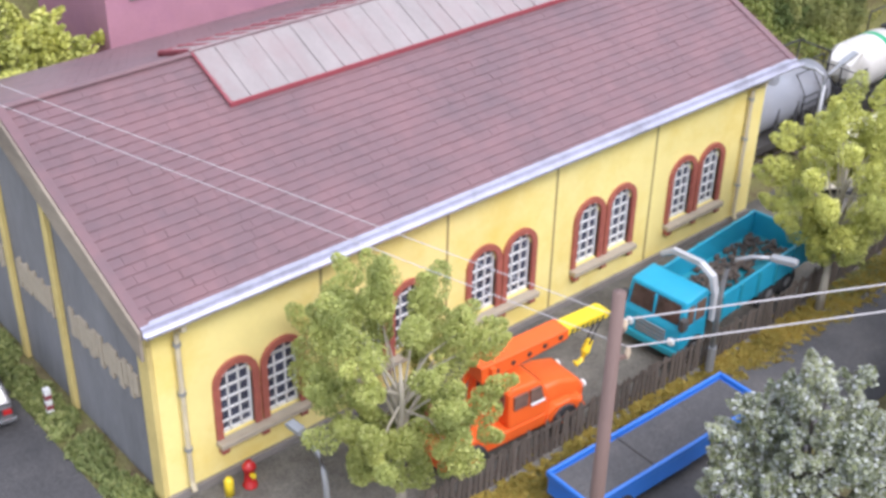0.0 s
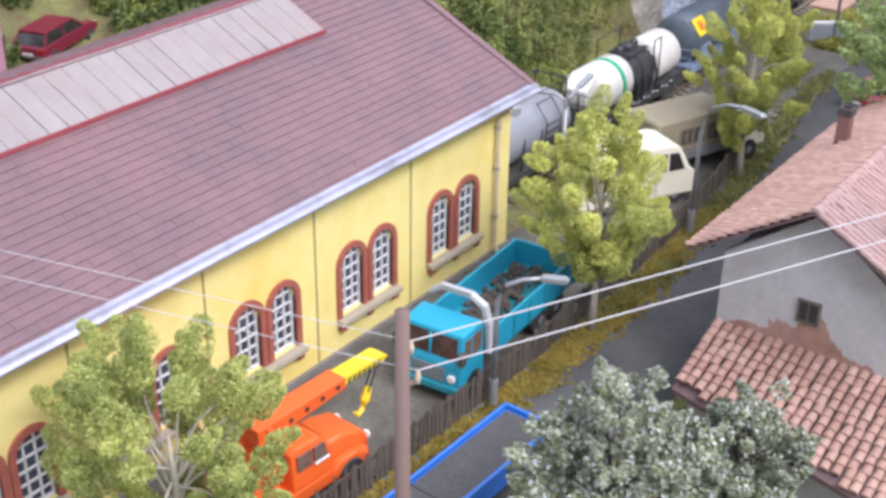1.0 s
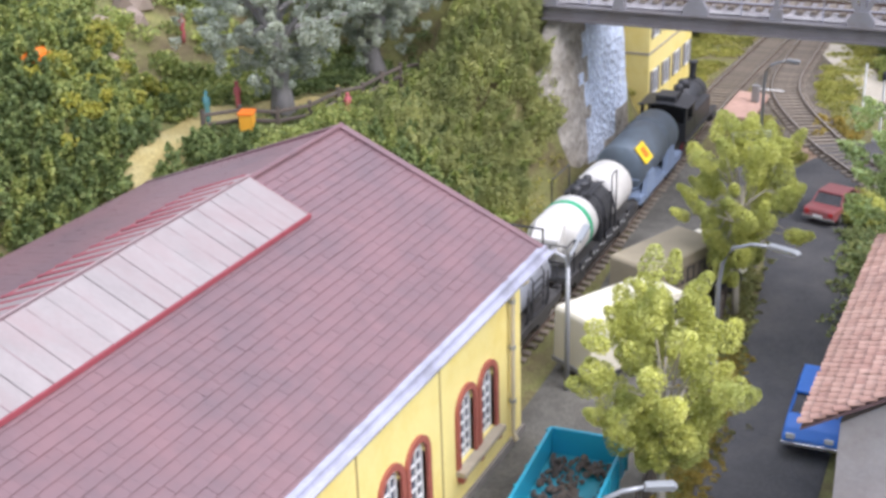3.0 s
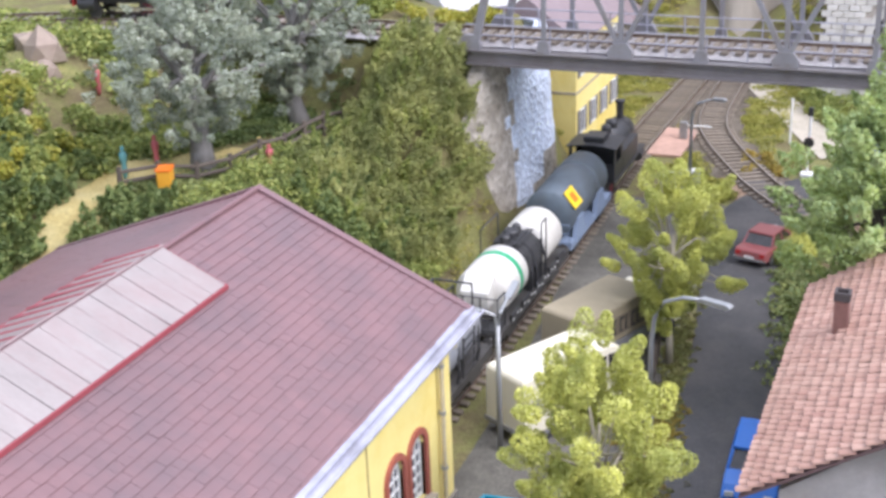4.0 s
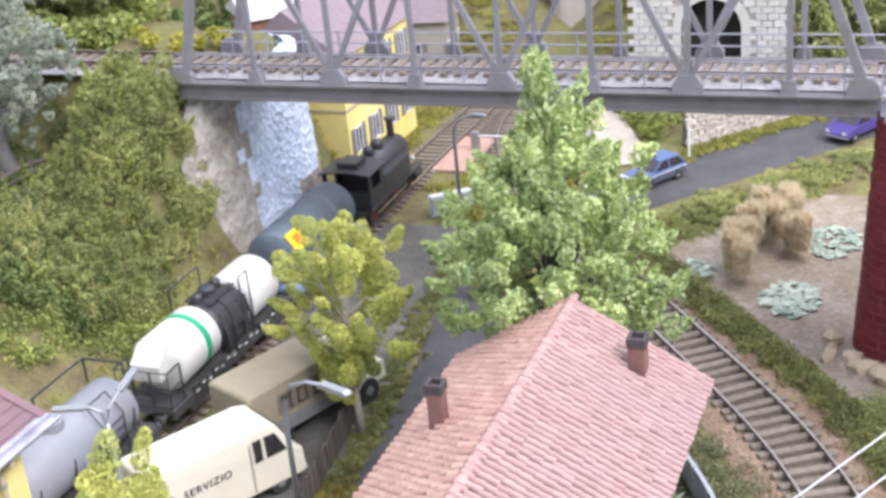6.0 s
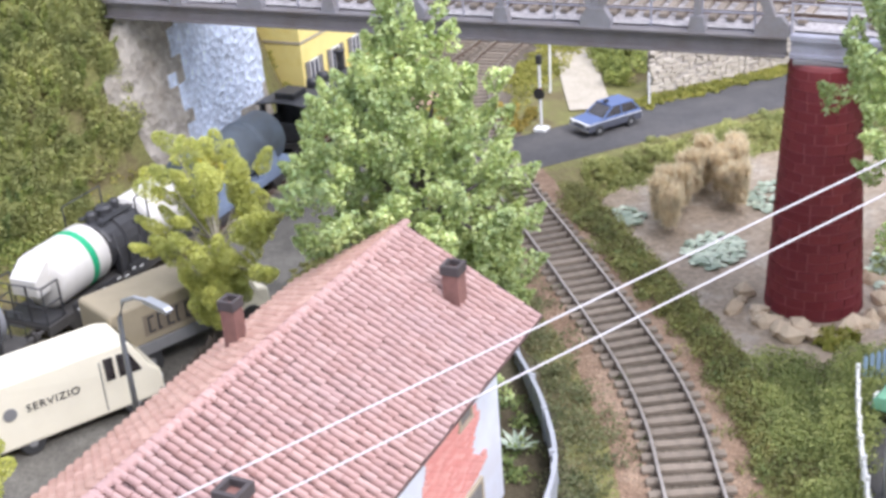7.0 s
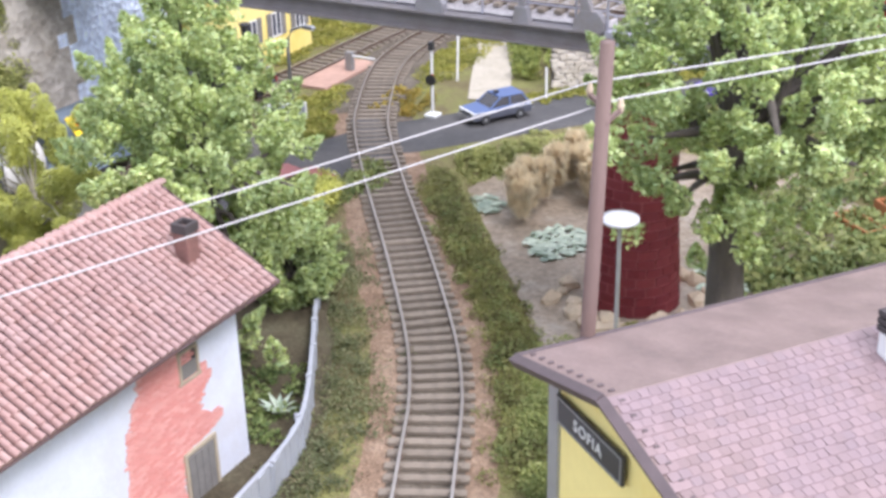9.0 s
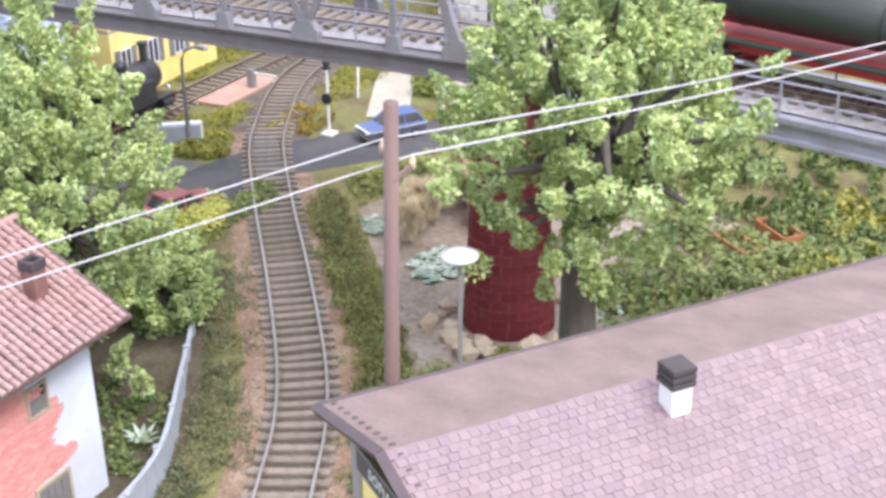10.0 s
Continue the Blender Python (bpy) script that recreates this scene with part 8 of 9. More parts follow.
tree("broadleaf_tree", 14.4, -25.4, 13.8, 4.4, label="large green broadleaf tree with a dark trunk behind the station", seed=43, clumps=340, low=0.4, trunk_r=0.52, **BRIGHT)
PALE = dict(leaves=L_PALESILVER, bark=M_GREYBARK, size=0.072, per=240, spread=0.36, tufts=0.5, lift=0.3)
SILVER = dict(leaves=L_SILVER, bark=M_BARK, size=0.085, per=170, spread=0.34, tufts=0.5, lift=0.3)
tree("silver_tree", -13.6, -11.9, 6.6, 2.35, label="bushy silver-grey leaved tree beside the road", seed=51, clumps=380, low=0.1, **SILVER)
tree("silver_tree", -8.6, -12.9, 3.9, 1.5, label="small silver-grey leaved bush near the lean-to", seed=52, clumps=160, low=0.05, **SILVER)
tree("silver_tree", 11.8, 15.6, 7.9, 3.55, label="old silver-grey leaved tree on the hillside", seed=53, clumps=440, low=0.15, trunk_r=0.4, **PALE)
tree("silver_tree", 17.9, 14.3, 8.7, 3.2, label="silver-grey leaved tree near the upper line", seed=54, clumps=380, low=0.14, trunk_r=0.36, **PALE)
for k, (x, y, h, rr, mat) in enumerate(((7.5, 30.0, 7.0, 3.0, L_DARK), (13.0, 30.5, 7.5, 3.0, L_MIXED), (3.5, 32.5, 8.0, 3.4, L_DARK), (-18.8, 19.0, 5.5, 3.0, L_LIME), (29.0, 16.5, 4.0, 2.0, L_OLIVE),
                                       (31.5, 17.0, 5.5, 2.6, L_DARK), (29.5, 20.5, 6.0, 3.0, L_OLIVE), (47.5, -15.5, 6.5, 3.0, L_OLIVE), (50.5, -20, 8.0, 3.4, L_DARK), (42.0, 9.6, 4.2, 1.7, L_DARK), (-21, 25, 6, 3, L_DARK), (-5.2, 18.0, 1.6, 0.8, L_DARK))):
    tree("shrub_tree", x, y, h, rr, mat, M_BARK, "leafy green shrub tree of the wooded hillside", 60 + k, clumps=90, per=220, size=0.17, spread=0.55, low=0.08, tufts=1.4, lift=0.3)


def bed(name, spots, per, size, leaves, label, seed, spread=0.6, up=0.7, upright=0.0, category="bushes", kind="stuff", lift=0.2, long=1.35, tufts=0.0):
    """Low growth heaped about many spots of the ground."""
    r = rng(seed)
    c = np.array([(x, y, height(x, y) + lift) for x, y in spots])
    if tufts:
        axes = r.normal(size=c.shape) * 0.55
        axes[:, 1] -= 0.25
        axes[:, 2] = np.abs(axes[:, 2]) + 0.6
        axes /= np.linalg.norm(axes, axis=1)[:, None]
        pts = tuft_points(r, c, axes, per, spread, tufts)
    else:
        pts = crown_points(r, c, per, spread, up)
    ob = new(name, flakes(name, pts, size, leaves, r, upright, long))
    place(ob, 0, 0, 0)
    return tagged(ob, label, category, "", kind)


def spots_in(seed, n, x0, x1, y0, y1, keep=None):
    r = rng(seed)
    out = []
    while len(out) < n:
        x, y = r.uniform(x0, x1), r.uniform(y0, y1)
        if keep is None or keep(x, y):
            out.append((x, y))
    return out


def spots_along(line, width, step_n, seed):
    r = rng(seed)
    pts = along(line, 0.35)
    return [(p[0] + r.normal() * width, p[1] + r.normal() * width) for p in pts for _ in range(step_n)]


bed("slope_shrubs", spots_in(71, 330, 12.6, 20.5, 6.2, 11.8, lambda x, y: y > 6.6 + max(0, 15 - x) * 0.55 and y < 13 - max(0, 14 - x) * 0.3), 620, 0.075, L_OLIVE, "dense olive green shrubs on the slope below the upper line", 71, 0.62, 0.9, lift=0.55, tufts=1.5)
bed("slope_shrubs_light", spots_in(72, 60, 12.0, 20.0, 6.6, 12.0, lambda x, y: y > 6.8 + max(0, 15 - x) * 0.55), 320, 0.085, L_MIXED, "lighter green sprays among the slope shrubs", 72, 0.4, 0.8, lift=0.9, tufts=1.5)
bed("hill_bushes", spots_in(73, 230, -8, 11.0, 18.8, 30, lambda x, y: math.hypot(x + 0.9, y - 23.0) > 2.6 and not (x < 0.2 and y > 20.5) and near_line(lane, x, y) > 1.75), 230, 0.16, L_MIXED, "mixed green bushes on the hillside behind the warehouse", 73, 0.55, 0.8, lift=0.3, tufts=1.5)
bed("hill_bushes_dark", spots_in(74, 150, -6, 11.0, 19.5, 32, lambda x, y: x > 3.5 and near_line(lane, x, y) > 1.75), 200, 0.16, L_DARK, "dark green ivy-like bushes on the hillside", 74, 0.55, 0.8, lift=0.3, tufts=1.5)
bed("blossom_bushes", spots_in(75, 24, 5, 11.5, 20.8, 24.5), 130, 0.15, L_YELLOW, "yellow flowering sprays on the hillside", 75, 0.45, 0.7, lift=0.95)
bed("bank_bushes", spots_in(76, 110, 25.6, 31, 14.5, 26), 150, 0.24, L_MIXED, "green bushes behind the upper line", 76, 0.8, 0.9, lift=0.4)
bed("bank_blossom", spots_in(77, 18, 24.8, 26.5, 7.5, 13), 140, 0.16, L_YELLOW, "yellow flowering bushes beside the upper line", 77, 0.45, 0.7, lift=0.4)
bed("abutment_ivy", [(20.4 + 0.25 * k, 7.9) for k in range(8)] + [(19.4 + 0.2 * k, 6.9) for k in range(9)], 170, 0.13, L_OLIVE, "olive trailing plants at the bridge end", 78, 0.55, 1.6, lift=-0.4)
bed("street_bushes", spots_in(106, 170, -8.0, 6.5, 19.6, 29, lambda x, y: near_line(lane, x, y) > 1.6 and not (-3.6 < x < 1.6 and y < 25.2) and not (x < -5.5 and y > 17.5)), 220, 0.15, L_DARK, "dark green bushes beside the street behind the warehouse", 106, 0.55, 0.8, lift=0.3, tufts=1.5)
bed("car_backdrop_bushes", spots_in(110, 210, -5.0, 5.0, 18.6, 31, lambda x, y: (y > 24.7 or y < 21.0 or x > 1.6) and near_line(lane, x, y) > 1.5), 220, 0.15, L_DARK, "dark leafy bushes behind the street", 110, 0.55, 0.8, lift=0.4, tufts=1.7)
bed("upper_hill_growth", spots_in(79, 330, 9, 21.4, 17.5, 34, lambda x, y: near_line(lane, x, y) > 1.5 and math.hypot(x - 15.4, y - 26.0) > 2.0 and math.hypot(x - 15.2, y - 22.9) > 1.2), 150, 0.17, L_MIXED, "mixed undergrowth on the upper hillside", 79, 0.8, 0.5, lift=0.2)
bed("verge_grass", spots_along([(-2, -5.35), (1, -5.25), (4, -5.0), (12, -4.1), (17, -3.1), (24, -2.4)], 0.3, 11, 81), 26, 0.075, L_MOSS, "dull green grass verge beside the road", 81, 0.15, 0.3, 0.6, "grass", lift=0.03, long=2.6)
bed("verge_dry_grass", spots_along([(-28, -5.5), (-12, -5.5), (-6, -5.5), (-1, -5.45), (3, -5.1), (7.5, -4.75)], 0.34, 24, 82), 30, 0.07, L_DRY, "ochre dry grass along the verge", 82, 0.13, 0.25, 0.5, "grass", lift=0.03, long=2.6)
bed("house_verge", spots_along([(7.4, -9.0), (11, -8.6), (15, -8.0), (20, -7.2), (25.5, -7.1)], 0.5, 6, 83), 30, 0.17, L_BANK, "low green growth between house and road", 83, 0.4, 0.6, 0.3, "plants", lift=0.1)
bed("crossing_bushes", spots_in(84, 46, 20.5, 26.8, -7.6, -6.4, lambda x, y: near_line(MAIN_LINE, x, y) > 2.2), 150, 0.11, L_LIME, "yellow-green bushes near the crossing", 84, 0.5, 0.8, lift=0.5)
bed("crossing_weeds", spots_in(85, 40, 27.3, 30.3, -3.0, -0.5, lambda x, y: near_line(MAIN_LINE, x, y) > 1.9), 60, 0.15, L_GRASS, "yellow-green weeds beside the crossing", 85, 0.4, 0.5, 0.5, "grass", lift=0.1, long=2.0)
bed("track_hedge", spots_along([(9.5, -21.6), (12.2, -20.2), (15.2, -18.6), (17.6, -16.6), (19.6, -14.9), (22, -12.9), (24.5, -10.9), (26.2, -9.7)], 0.42, 8, 86), 90, 0.07, L_MOSS, "olive mossy bank between track and pond", 86, 0.36, 0.6, 0.3, "moss", lift=0.12)
bed("bank_sprigs", spots_along([(9.5, -21.6), (12.2, -20.2), (15.2, -18.6), (17.6, -16.6), (19.6, -14.9), (22, -12.9), (24.5, -10.9)], 0.5, 1, 105), 90, 0.08, L_BANK, "scattered olive sprigs on the bank beside the pond", 105, 0.3, 0.6, 0.2, "plants", lift=0.15)
bed("station_bushes", spots_in(87, 130, 8.5, 17.0, -23.2, -19.2, lambda x, y: near_line(MAIN_LINE, x, y) > 2.7), 330, 0.065, L_FRESH, "fresh green mossy growth beside the station", 87, 0.55, 0.7, lift=0.25)
bed("pond_hedge", spots_along([(28.6, -9.8), (31.3, -12.0), (34.5, -14.6), (38, -17.4)], 0.45, 16, 88), 60, 0.085, L_OLIVE, "yellow-green grass bank between road and pond", 88, 0.25, 0.35, 0.5, "grass", lift=0.06)
bed("road_hedge", spots_along([(36.4, -8.8), (39.2, -11.2), (43, -14.4), (48, -18.2)], 0.3, 9, 89), 50, 0.09, L_GRASS, "yellow-green grass bank below the rubble wall", 89, 0.25, 0.35, 0.6, "grass", lift=0.08, long=2.0)
bed("field_grass", spots_in(90, 500, 31, 56, -3.5, 9.5, lambda x, y: near_line(MAIN_LINE, x, y) > 1.9 and near_line(YARD_LINE, x, y) > 1.6 and not (32 < x < 40.6 and 0.7 < y < 2.6)), 90, 0.085, L_GRASS, "yellow-green grass between the far tracks", 90, 0.6, 0.15, 0.6, "grass", lift=0.03, long=2.4)
bed("lane_bushes", spots_in(91, 46, 41, 50, -8.5, -4.2, lambda x, y: y < -6.4 + (x - 38) * 0.42 - 0.6 and y > -9.2 and abs(y + 6.3 - (x - 36.5) * 0.455) > 1.7), 110, 0.16, L_MIXED, "green bushes beside the gravel lane", 91, 0.6, 0.8, lift=0.4)
bed("lane_shrubs", spots_in(112, 60, 38.6, 46.5, -9.2, -4.4, lambda x, y: -7.5 < y - 0.45 * (x - 42) - 0.9 < -6.6 + 0.18 * (x - 38)), 190, 0.1, L_MIXED, "green shrubs between the gravel lane and the rubble wall", 112, 0.45, 0.8, lift=0.3, tufts=1.0)
bed("crossing_flowers", spots_in(92, 22, 32.0, 35.0, -4.9, -2.6), 60, 0.13, L_DRY, "orange-brown weeds beside the signal", 92, 0.35, 0.4, 0.4, "plants", lift=0.1)
bed("garden_plants", spots_in(93, 60, 6.9, 15.0, -15.6, -10.8, lambda x, y: (y > -16.2 + (x - 7) * 0.62) and x > 7.4), 70, 0.13, L_DARK, "low dark garden plants behind the slab fence", 93, 0.4, 0.5, 0.2, "plants", lift=0.1)
bed("garden_grass", spots_along([(5.0, -17.2), (8.2, -16.7), (10.6, -15.5), (13, -13.7), (16, -11.5), (19, -9.4)], 0.62, 9, 94), 34, 0.07, L_SCRUB, "tangled green weeds outside the slab fence", 94, 0.32, 0.5, 0.3, "weeds", lift=0.08)
bed("gable_grass", spots_in(95, 150, -24.6, -23.95, -1.0, 14.0), 110, 0.085, L_FRESH, "green grass strip along the warehouse gable", 95, 0.35, 0.4, 0.6, "grass", lift=0.06, long=2.4)
bed("train_verge", spots_in(96, 60, 6.0, 20.0, 5.4, 7.0), 40, 0.1, L_GRASS, "sparse weeds at the foot of the slope", 96, 0.4, 0.4, 0.4, "weeds", lift=0.05)
bed("pier_weeds", [(PIER[0] - 2.6, PIER[1] - 0.9), (PIER[0] - 2.4, PIER[1] - 1.5), (PIER[0] - 2.9, PIER[1] - 1.2)], 160, 0.2, L_GRASS, "grass tufts among the boulders", 97, 0.4, 0.6, 0.9, "grass", lift=0.15, long=2.6)
bed("slope_foot_growth", spots_in(107, 170, 8.0, 15.5, 6.0, 9.6, lambda x, y: y > 6.6 + max(0, 13 - x) * 0.5), 90, 0.1, L_MIXED, "low mixed growth at the foot of the slope", 107, 0.5, 0.6, 0.2, "plants", lift=0.15)
bed("slope_grey_shrubs", spots_in(108, 60, 11.0, 15.0, 7.5, 11.5), 200, 0.12, L_DARK, "grey-green shrubs low on the slope", 108, 0.45, 0.8, lift=0.5, tufts=1.3)
bed("far_thicket", spots_in(104, 240, 48, 58.5, -20, 32, lambda x, y: abs(y - 2) > 5.5 and math.hypot(x - 51, y - 9.5) > 4.6 and math.hypot(x - 47.8, y - 16.9) > 5.2), 110, 0.24, L_DARK, "dark bushes on the far slope before the back wall", 104, 0.7, 0.8, lift=0.5, tufts=2.0)
bed("back_ivy", [(58.3, -4.0 - 0.5 * k) for k in range(26)], 160, 0.4, L_OLIVE, "olive ivy hanging on the back wall", 98, 1.6, 2.6, lift=-1.0)
bed("far_undergrowth", spots_in(99, 260, 22, 34, -32, -22, lambda x, y: True), 70, 0.2, L_BANK, "dark green undergrowth beyond the pond", 99, 0.7, 0.5, lift=0.2)
bed("far_bank_bushes", spots_in(109, 220, 32.5, 46, -40, -22.5, lambda x, y: near_line(SIDE_LINE, x, y) > 3 and near_line(ROAD, x, y) > 2.6), 120, 0.17, L_DARK, "dark bushes on the bank beyond the pond", 109, 0.6, 0.7, lift=0.25, tufts=1.2)
bed("viaduct_grass", spots_in(100, 160, 24, 36, -40, -28), 60, 0.26, L_GRASS, "mossy green bank behind the viaduct", 100, 0.8, 0.4, 0.3, "grass", lift=0.2)

bed("slope_turf", spots_in(101, 420, 4.5, 14.5, 8.5, 18.5, lambda x, y: y > 13.6 - (x - 4.5) * 0.55 and near_line(lane, x, y) > 1.3), 70, 0.11, L_BANK, "low green growth on the slope below the pole fence", 101, 0.5, 0.4, 0.3, "plants", lift=0.1)
bed("slope_sprigs", spots_in(102, 90, 7.0, 15.5, 8.8, 14.0, lambda x, y: y > 13.0 - (x - 4.5) * 0.5), 150, 0.11, L_MIXED, "yellow-green sprigs on the slope below the fence", 102, 0.5, 0.8, 0.2, "plants", lift=0.35)
bed("hill_foot_bushes", spots_in(111, 150, 0.3, 7.5, 13.4, 19.4, lambda x, y: near_line(lane, x, y) > 1.3), 260, 0.13, L_DARK, "dark green bushes below the sandy path", 111, 0.5, 0.8, lift=0.35, tufts=1.3)
bed("hill_thicket", spots_in(103, 150, 13.5, 21.0, 13.2, 19.0, lambda x, y: near_line(lane, x, y) > 1.3 and math.hypot(x - 18.4, y - 14) > 0.8), 130, 0.13, L_DARK, "dark undergrowth beneath the silver trees", 103, 0.55, 0.5, 0.1, lift=0.1)


def reed_clump(x, y, h, seed):
    r = rng(seed)
    n = 2400
    p = np.empty((n, 3))
    a, d = r.uniform(0, 2 * math.pi, n), r.uniform(0, 1, n) ** 0.6
    hh = r.uniform(0.25, 1.0, n) * h
    p[:, 0] = d * np.cos(a) * (0.2 + 0.22 * hh / h)
    p[:, 1] = d * np.sin(a) * (0.2 + 0.22 * hh / h)
    p[:, 2] = hh
    t = thing("reed_clump", x, y, POND_Z - 0.02, 0, "clump of dry tan reeds standing in the pond", "reeds", "reeds in the pond")
    ob = new("reed_tuft", flakes("reed_tuft", p, 0.05, L_TAN, r, 4.5, 11.0))
    ob.parent = t


for k, (x, y) in enumerate(((25.2, -13.9), (25.7, -13.4), (26.3, -13.7), (26.8, -13.3), (27.3, -13.8), (27.9, -13.5), (28.5, -13.9), (29.0, -13.5), (29.6, -14.0), (30.2, -13.9), (30.7, -14.5), (31.3, -14.9), (27.9, -15.9), (28.4, -15.4), (30.1, -15.3), (29.3, -14.8))):
    reed_clump(x, y, 1.75 + 0.3 * math.sin(k * 2.3), 110 + k)


def lily_patch(cx, cy, rx, ry, n, seed):
    r = rng(seed)
    bm = B()
    for _ in range(n):
        a, d = r.uniform(0, 2 * math.pi), r.uniform(0, 1) ** 0.5
        x, y, s = cx + rx * d * math.cos(a), cy + ry * d * math.sin(a), r.uniform(0.1, 0.2)
        z = POND_Z + r.uniform(0.02, 0.16)
        ring = [bm.verts.new((x + s * math.cos(q) * (0.75 if k == 0 else 1), y + s * math.sin(q), z + 0.03 * math.sin(2 * q))) for k, q in enumerate(2 * math.pi * j / 7 for j in range(7))]
        bm.faces.new(ring)
    setting("lily_patch", bm, L_LILY, "patch of pale blue-green lily pads on the pond", "water lilies", False, "stuff")


lily_patch(26.0, -11.9, 0.8, 0.8, 90, 1)
lily_patch(24.0, -15.9, 1.5, 1.1, 230, 2)
lily_patch(24.2, -22.4, 1.8, 1.2, 170, 3)
lily_patch(29.6, -17.0, 1.6, 1.1, 150, 4)


def agave(x, y, seed):
    r = rng(seed)
    t = thing("agave", x, y, height(x, y), 0, "small pale agave plant in the garden", "plant")
    bm = B()
    for k in range(11):
        a = 2 * math.pi * k / 11 + r.normal() * 0.15
        l = r.uniform(0.45, 0.7)
        c, s_ = math.cos(a), math.sin(a)
        v = [bm.verts.new(p) for p in ((0, 0, 0.05), (c * l * 0.5 - s_ * 0.08, s_ * l * 0.5 + c * 0.08, 0.3), (c * l, s_ * l, 0.42), (c * l * 0.5 + s_ * 0.08, s_ * l * 0.5 - c * 0.08, 0.3))]
        bm.faces.new(v)
    part("rosette", bm, L_LILY, t)


agave(8.6, -14.5, 7)


# ---- pieces of roofs, piers and tracks ----
pitch = math.atan2(RIDGE_Z - EAVE_Z, RIDGE_Y + 0.55)
run = math.hypot(RIDGE_Z - EAVE_Z, RIDGE_Y + 0.55)
up = (0, math.cos(pitch), math.sin(pitch))
x0 = W_L - 0.45
cover_roof(WAREHOUSE_ROOFS[0], (x0, -0.55, EAVE_Z - 0.075), (1, 0, 0), up, W_R + 0.75 - x0, run, slate(0.2995, 0.34, 0.04), 0.3, 0.305, M_ROOFRED, 201,
           lambda x, y: x > 17.5 and y > 2.6, 0.003, None, 0.5, "courses of small dark red roof tiles", 0.22)
back = (RIDGE_Y - BACK_Y, RIDGE_Z - BACK_Z)
cover_roof(WAREHOUSE_ROOFS[1], (W_R + 0.75, BACK_Y, BACK_Z - 0.075), (-1, 0, 0), (0, *back), W_R + 0.75 - x0, math.hypot(*back), slate(0.2995, 0.34, 0.04), 0.3, 0.305, M_ROOFRED, 208,
           lambda x, y: False, 0.003, None, 0.5, "courses of small dark red roof tiles", 0.22)
# pinker tiles on the lit slope, browner on the other: partly painted light
for (sgn, half, ez), deck, tile, material, seed, tw, tl, near, label in zip(
        H_SLOPES, HOUSE_ROOFS, (barrel(0.178, 0.29, 0.12, lift=0.025), barrel(0.25, 0.36, 0.075, lift=0.1)), (M_PANTILE_LITPINK, M_PANTILE_SHADEBROWN), (202, 203), (0.228, 0.265), (0.258, 0.32),
        (lambda x, y: x > 5.8, lambda x, y: x < 6.5), ("rows of faded clay pantiles, their pink partly painted light", "rows of brown clay pantiles, their tint partly painted shade")):
    hp = math.atan2(H_RZ - ez, half)
    cover_roof(deck, (H_L if sgn < 0 else H_R, H_RY + sgn * half, ez + 0.01), (-sgn, 0, 0), (0, -sgn * math.cos(hp), math.sin(hp)), H_R - H_L, math.hypot(H_RZ - ez, half),
               tile, tw, tl, material, seed, near, 0.011, None, 0, label)
cover_roof(LEAN_TO, (-8.1, -9.95, 1.42), (0, -1, 0), (3.79, 0, 1.3), 6.4, math.hypot(3.79, 1.3), barrel(0.262, 0.36, 0.115, lift=0.05), 0.3, 0.308, M_PANTILE_SHADEBROWN, 204,
           lambda x, y: x < 5.0, 0.014, lambda x, y: y < 1.43 * (1 - x / 6.45), 0, "rows of clay pantiles on the lean-to")
me = finish(barrel(0.27, 0.42, 0.11, lift=0.012), "ridge_tile", M_PANTILE_LITPINK)
for k in range(31):
    piece("ridge_tile", me, HOUSE_ROOFS[0], pose(H_L + 0.02 + 0.395 * k, H_RY + 0.135, H_RZ + 0.015, 0, 0, -90))
sp = math.atan2(S_RIDGE_Z - S_EAVE_Z, S_HALF)
srun = math.hypot(S_RIDGE_Z - S_EAVE_Z, S_HALF)
cover_roof(STATION_ROOFS[1], (0.0, -S_NEAR, S_NEAR_Z + 0.005), (1, 0, 0), (0, math.cos(sp), math.sin(sp)), S_LEN, srun * S_NEAR / S_HALF, slate(0.166, 0.19, 0.022), 0.175, 0.172, M_FLATTILE, 205,
           lambda x, y: 1.0 < x < 6.5 and y > 0.9, 0.002, None, 0.5, "courses of small pinkish flat tiles", 0.5)

# bricks of the pier
r = rng(206)
z, row = -1.1, 0
while z < 7.25:
    rad = pier_radius(z + 0.17)
    n = int(2 * math.pi * rad / 0.62)
    bm = B()
    w = 2 * math.pi / n
    arc = [(-0.455 + 0.91 * k / 3) * w for k in range(4)]
    lo, hi = [], []
    for a in arc:
        for zz, store in ((0.02, lo), (0.31, hi)):
            store.append((bm.verts.new(((rad - 0.04) * math.cos(a), (rad - 0.04) * math.sin(a), zz)), bm.verts.new((rad * math.cos(a), rad * math.sin(a), zz))))
    for k in range(3):
        bm.faces.new((lo[k][1], lo[k + 1][1], hi[k + 1][1], hi[k][1]))
        bm.faces.new((hi[k][0], hi[k][1], hi[k + 1][1], hi[k + 1][0]))
        bm.faces.new((lo[k][1], lo[k][0], lo[k + 1][0], lo[k + 1][1]))
    bm.faces.new((lo[0][0], lo[0][1], hi[0][1], hi[0][0]))
    bm.faces.new((lo[3][1], lo[3][0], hi[3][0], hi[3][1]))
    me = finish(bm, "brick", M_REDBRICK)
    for k in range(n):
        a = (k + 0.5 * (row % 2)) * w
        if math.cos(a - math.radians(190)) > -0.15:
            piece("brick", me, PIER_CORE, pose(0, 0, z, 0, 0, math.degrees(a) + r.normal() * 0.4) @ Matrix.Scale(1 + 0.004 * r.normal(), 4))
    z += 0.33
    row += 1

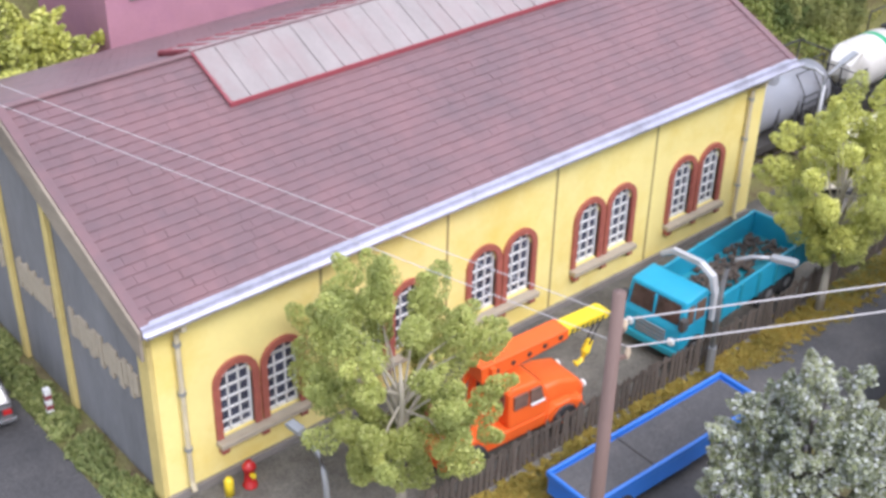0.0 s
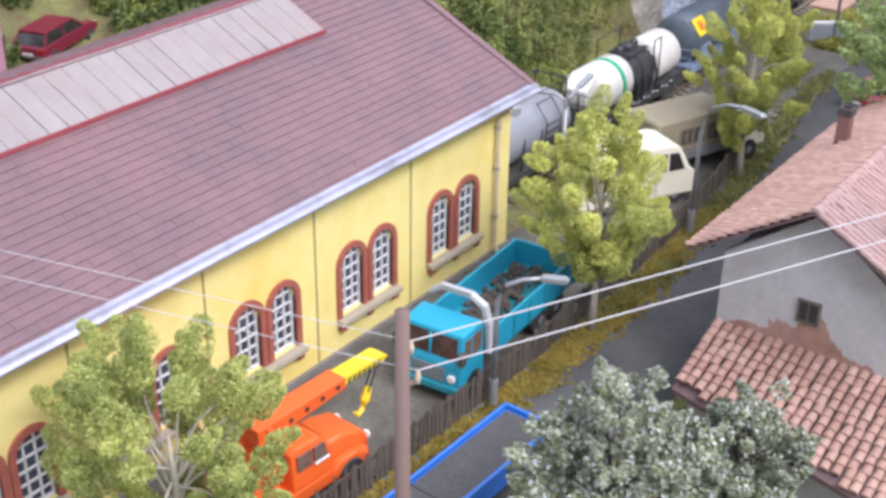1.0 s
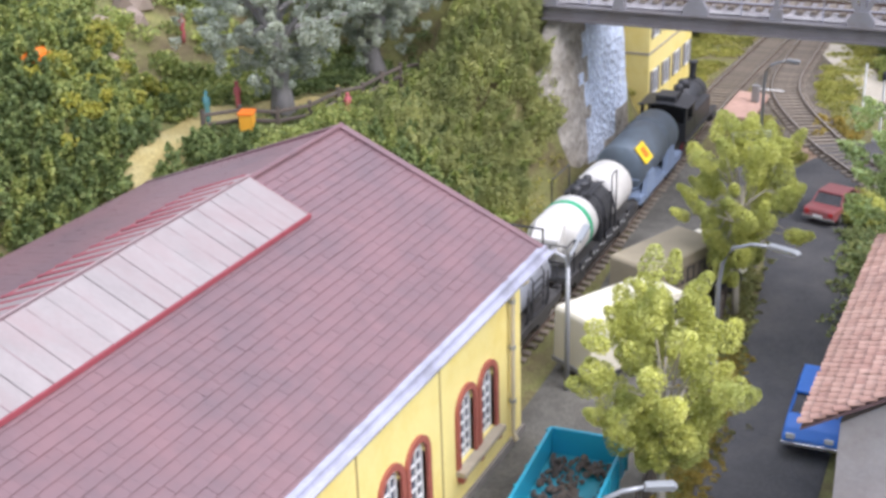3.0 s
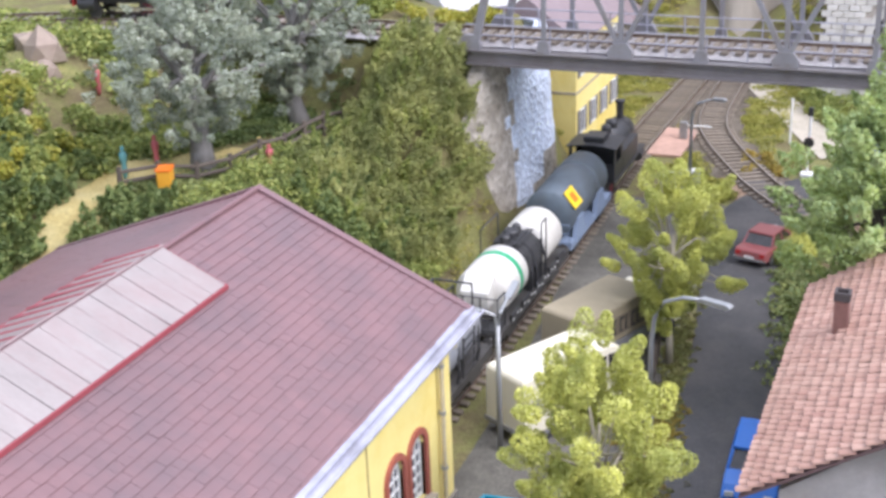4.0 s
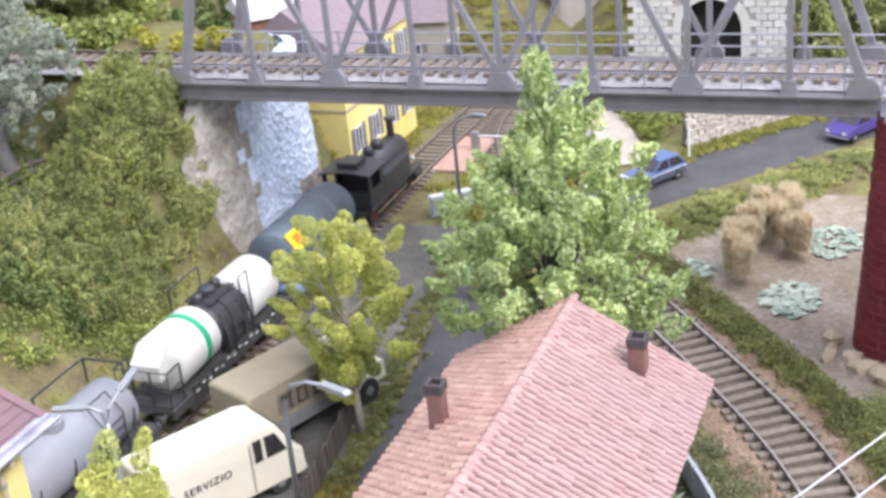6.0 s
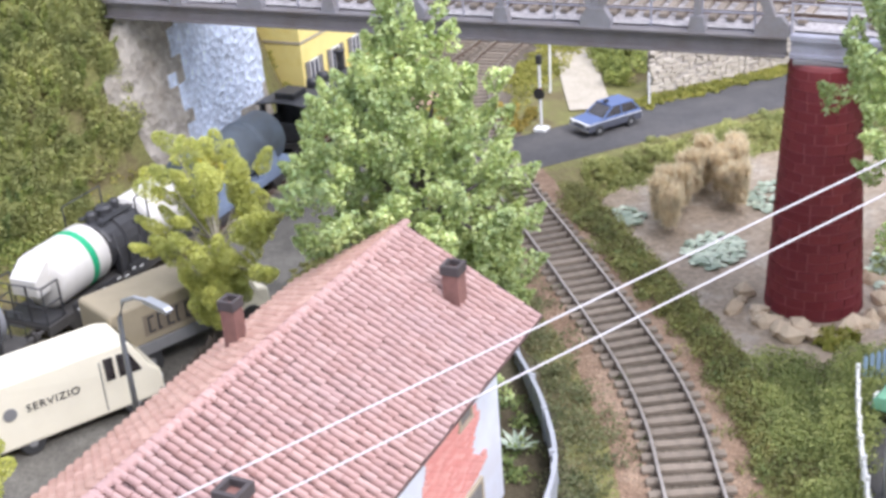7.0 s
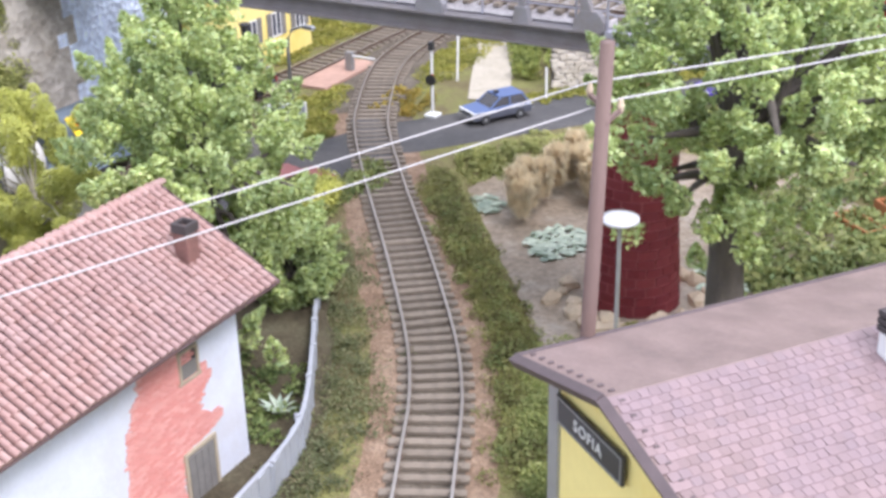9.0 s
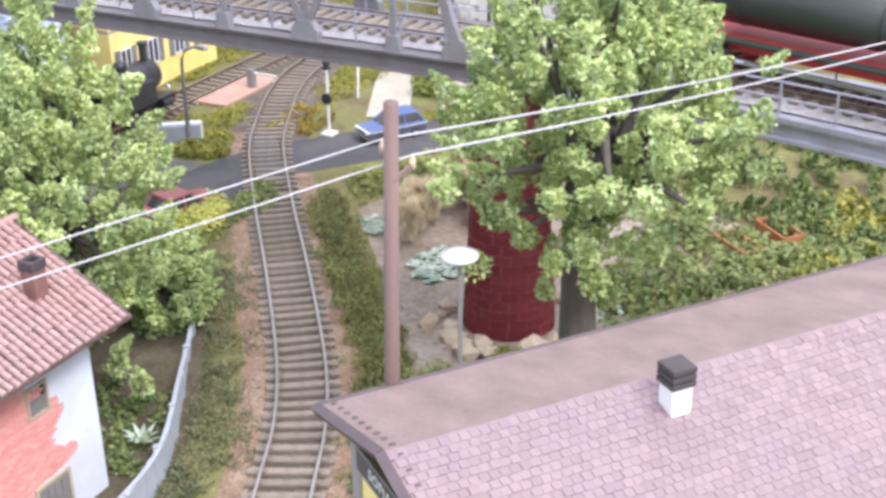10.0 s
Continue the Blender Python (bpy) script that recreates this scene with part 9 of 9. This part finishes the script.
# stones of the portal front and the rubble wall
bm = B()
box(bm, -0.3, 0.3, -0.07, 0.06, -0.17, 0.17, 0.03)
block = finish(bm, "stone_block", M_ASHLAR)
r = rng(207)
for j in range(30):
    for i in range(14):
        x, z = -4.2 + 0.62 * i + (0.31 if j % 2 else 0), 0.2 + 0.36 * j
        if abs(x) < 2.2 and (z < 4.0 or math.hypot(x, z - 3.9) < 2.25) or x > 4.0:
            continue
        piece("stone_block", block, PORTAL_FRONT, pose(x, -0.02 + r.normal() * 0.015, z, 0, r.normal() * 0.8, 0) @ Matrix.Diagonal((r.uniform(0.9, 1.0), 1, r.uniform(0.9, 1.02), 1)))
bm = B()
box(bm, -0.21, 0.21, -0.08, 0.06, -0.105, 0.105, 0.035)
rough_block = finish(bm, "rubble_stone", M_RUBBLESTONE)
line = along([(38.4, -9.1), (40.5, -10.9), (44, -13.9), (46, -15.6)], 0.36)
for j in range(10):
    for i in range(0, len(line) - 1):
        a, b = line[i], line[i + 1]
        w = math.atan2(b[1] - a[1], b[0] - a[0])
        slip = r.uniform(-0.12, 0.12)
        piece("rubble_stone", rough_block, RUBBLE, pose(a[0] + 0.23 * math.sin(w) + slip * math.cos(w), a[1] - 0.23 * math.cos(w) + slip * math.sin(w), 0.12 + 0.225 * j + r.normal() * 0.05, 0, r.normal() * 8, math.degrees(w)) @ Matrix.Diagonal((r.uniform(0.45, 1.15), r.uniform(0.7, 1.7), r.uniform(0.5, 1.25), 1)))

add_sleepers(TRACK_MAIN, MAIN_LINE, 0.06, 10, 135)
add_sleepers(TRACK_YARD, YARD_LINE, -0.02, 0, 110)
add_sleepers(TRACK_HIGH, HIGH_LINE, 8.62, 0, 105)
add_sleepers(TRACK_SIDE, SIDE_LINE, 8.62, 4, 46)

# loose stones of the ballast beside the rails
r = rng(210)
n = 15000
seg = r.integers(18, 86, n)
line = np.array(MAIN_LINE)
a, b = line[seg], line[seg + 1]
way = (b - a) / np.linalg.norm(b - a, axis=1)[:, None]
off = r.uniform(0.95, 2.25, n) * r.choice([-1, 1], n)
c = a + (b - a) * r.uniform(0, 1, n)[:, None] + np.stack([way[:, 1], -way[:, 0]], 1) * off[:, None]
size = r.uniform(0.028, 0.075, n)
oct_v = np.array([(1, 0, 0), (-1, 0, 0), (0, 1, 0), (0, -1, 0), (0, 0, 1), (0, 0, -1)], float)
oct_f = np.array([(0, 2, 4), (2, 1, 4), (1, 3, 4), (3, 0, 4), (2, 0, 5), (1, 2, 5), (3, 1, 5), (0, 3, 5)])
v = oct_v[None] * size[:, None, None] * r.uniform(0.6, 1.3, (n, 6, 1))
v += np.stack([c[:, 0], c[:, 1], 0.0 - 0.05 * np.abs(off)], 1)[:, None, :]
stones = bpy.data.meshes.new("ballast_stones")
stones.from_pydata(v.reshape(-1, 3).tolist(), [], (oct_f[None] + 6 * np.arange(n)[:, None, None]).reshape(-1, 3).tolist())
stones.materials.append(M_LOOSESTONE)
ob = new("ballast_stones", stones)
place(ob, 0, 0, 0)
tagged(ob, "loose reddish brown ballast stones beside the rails", "gravel", "", "stuff")
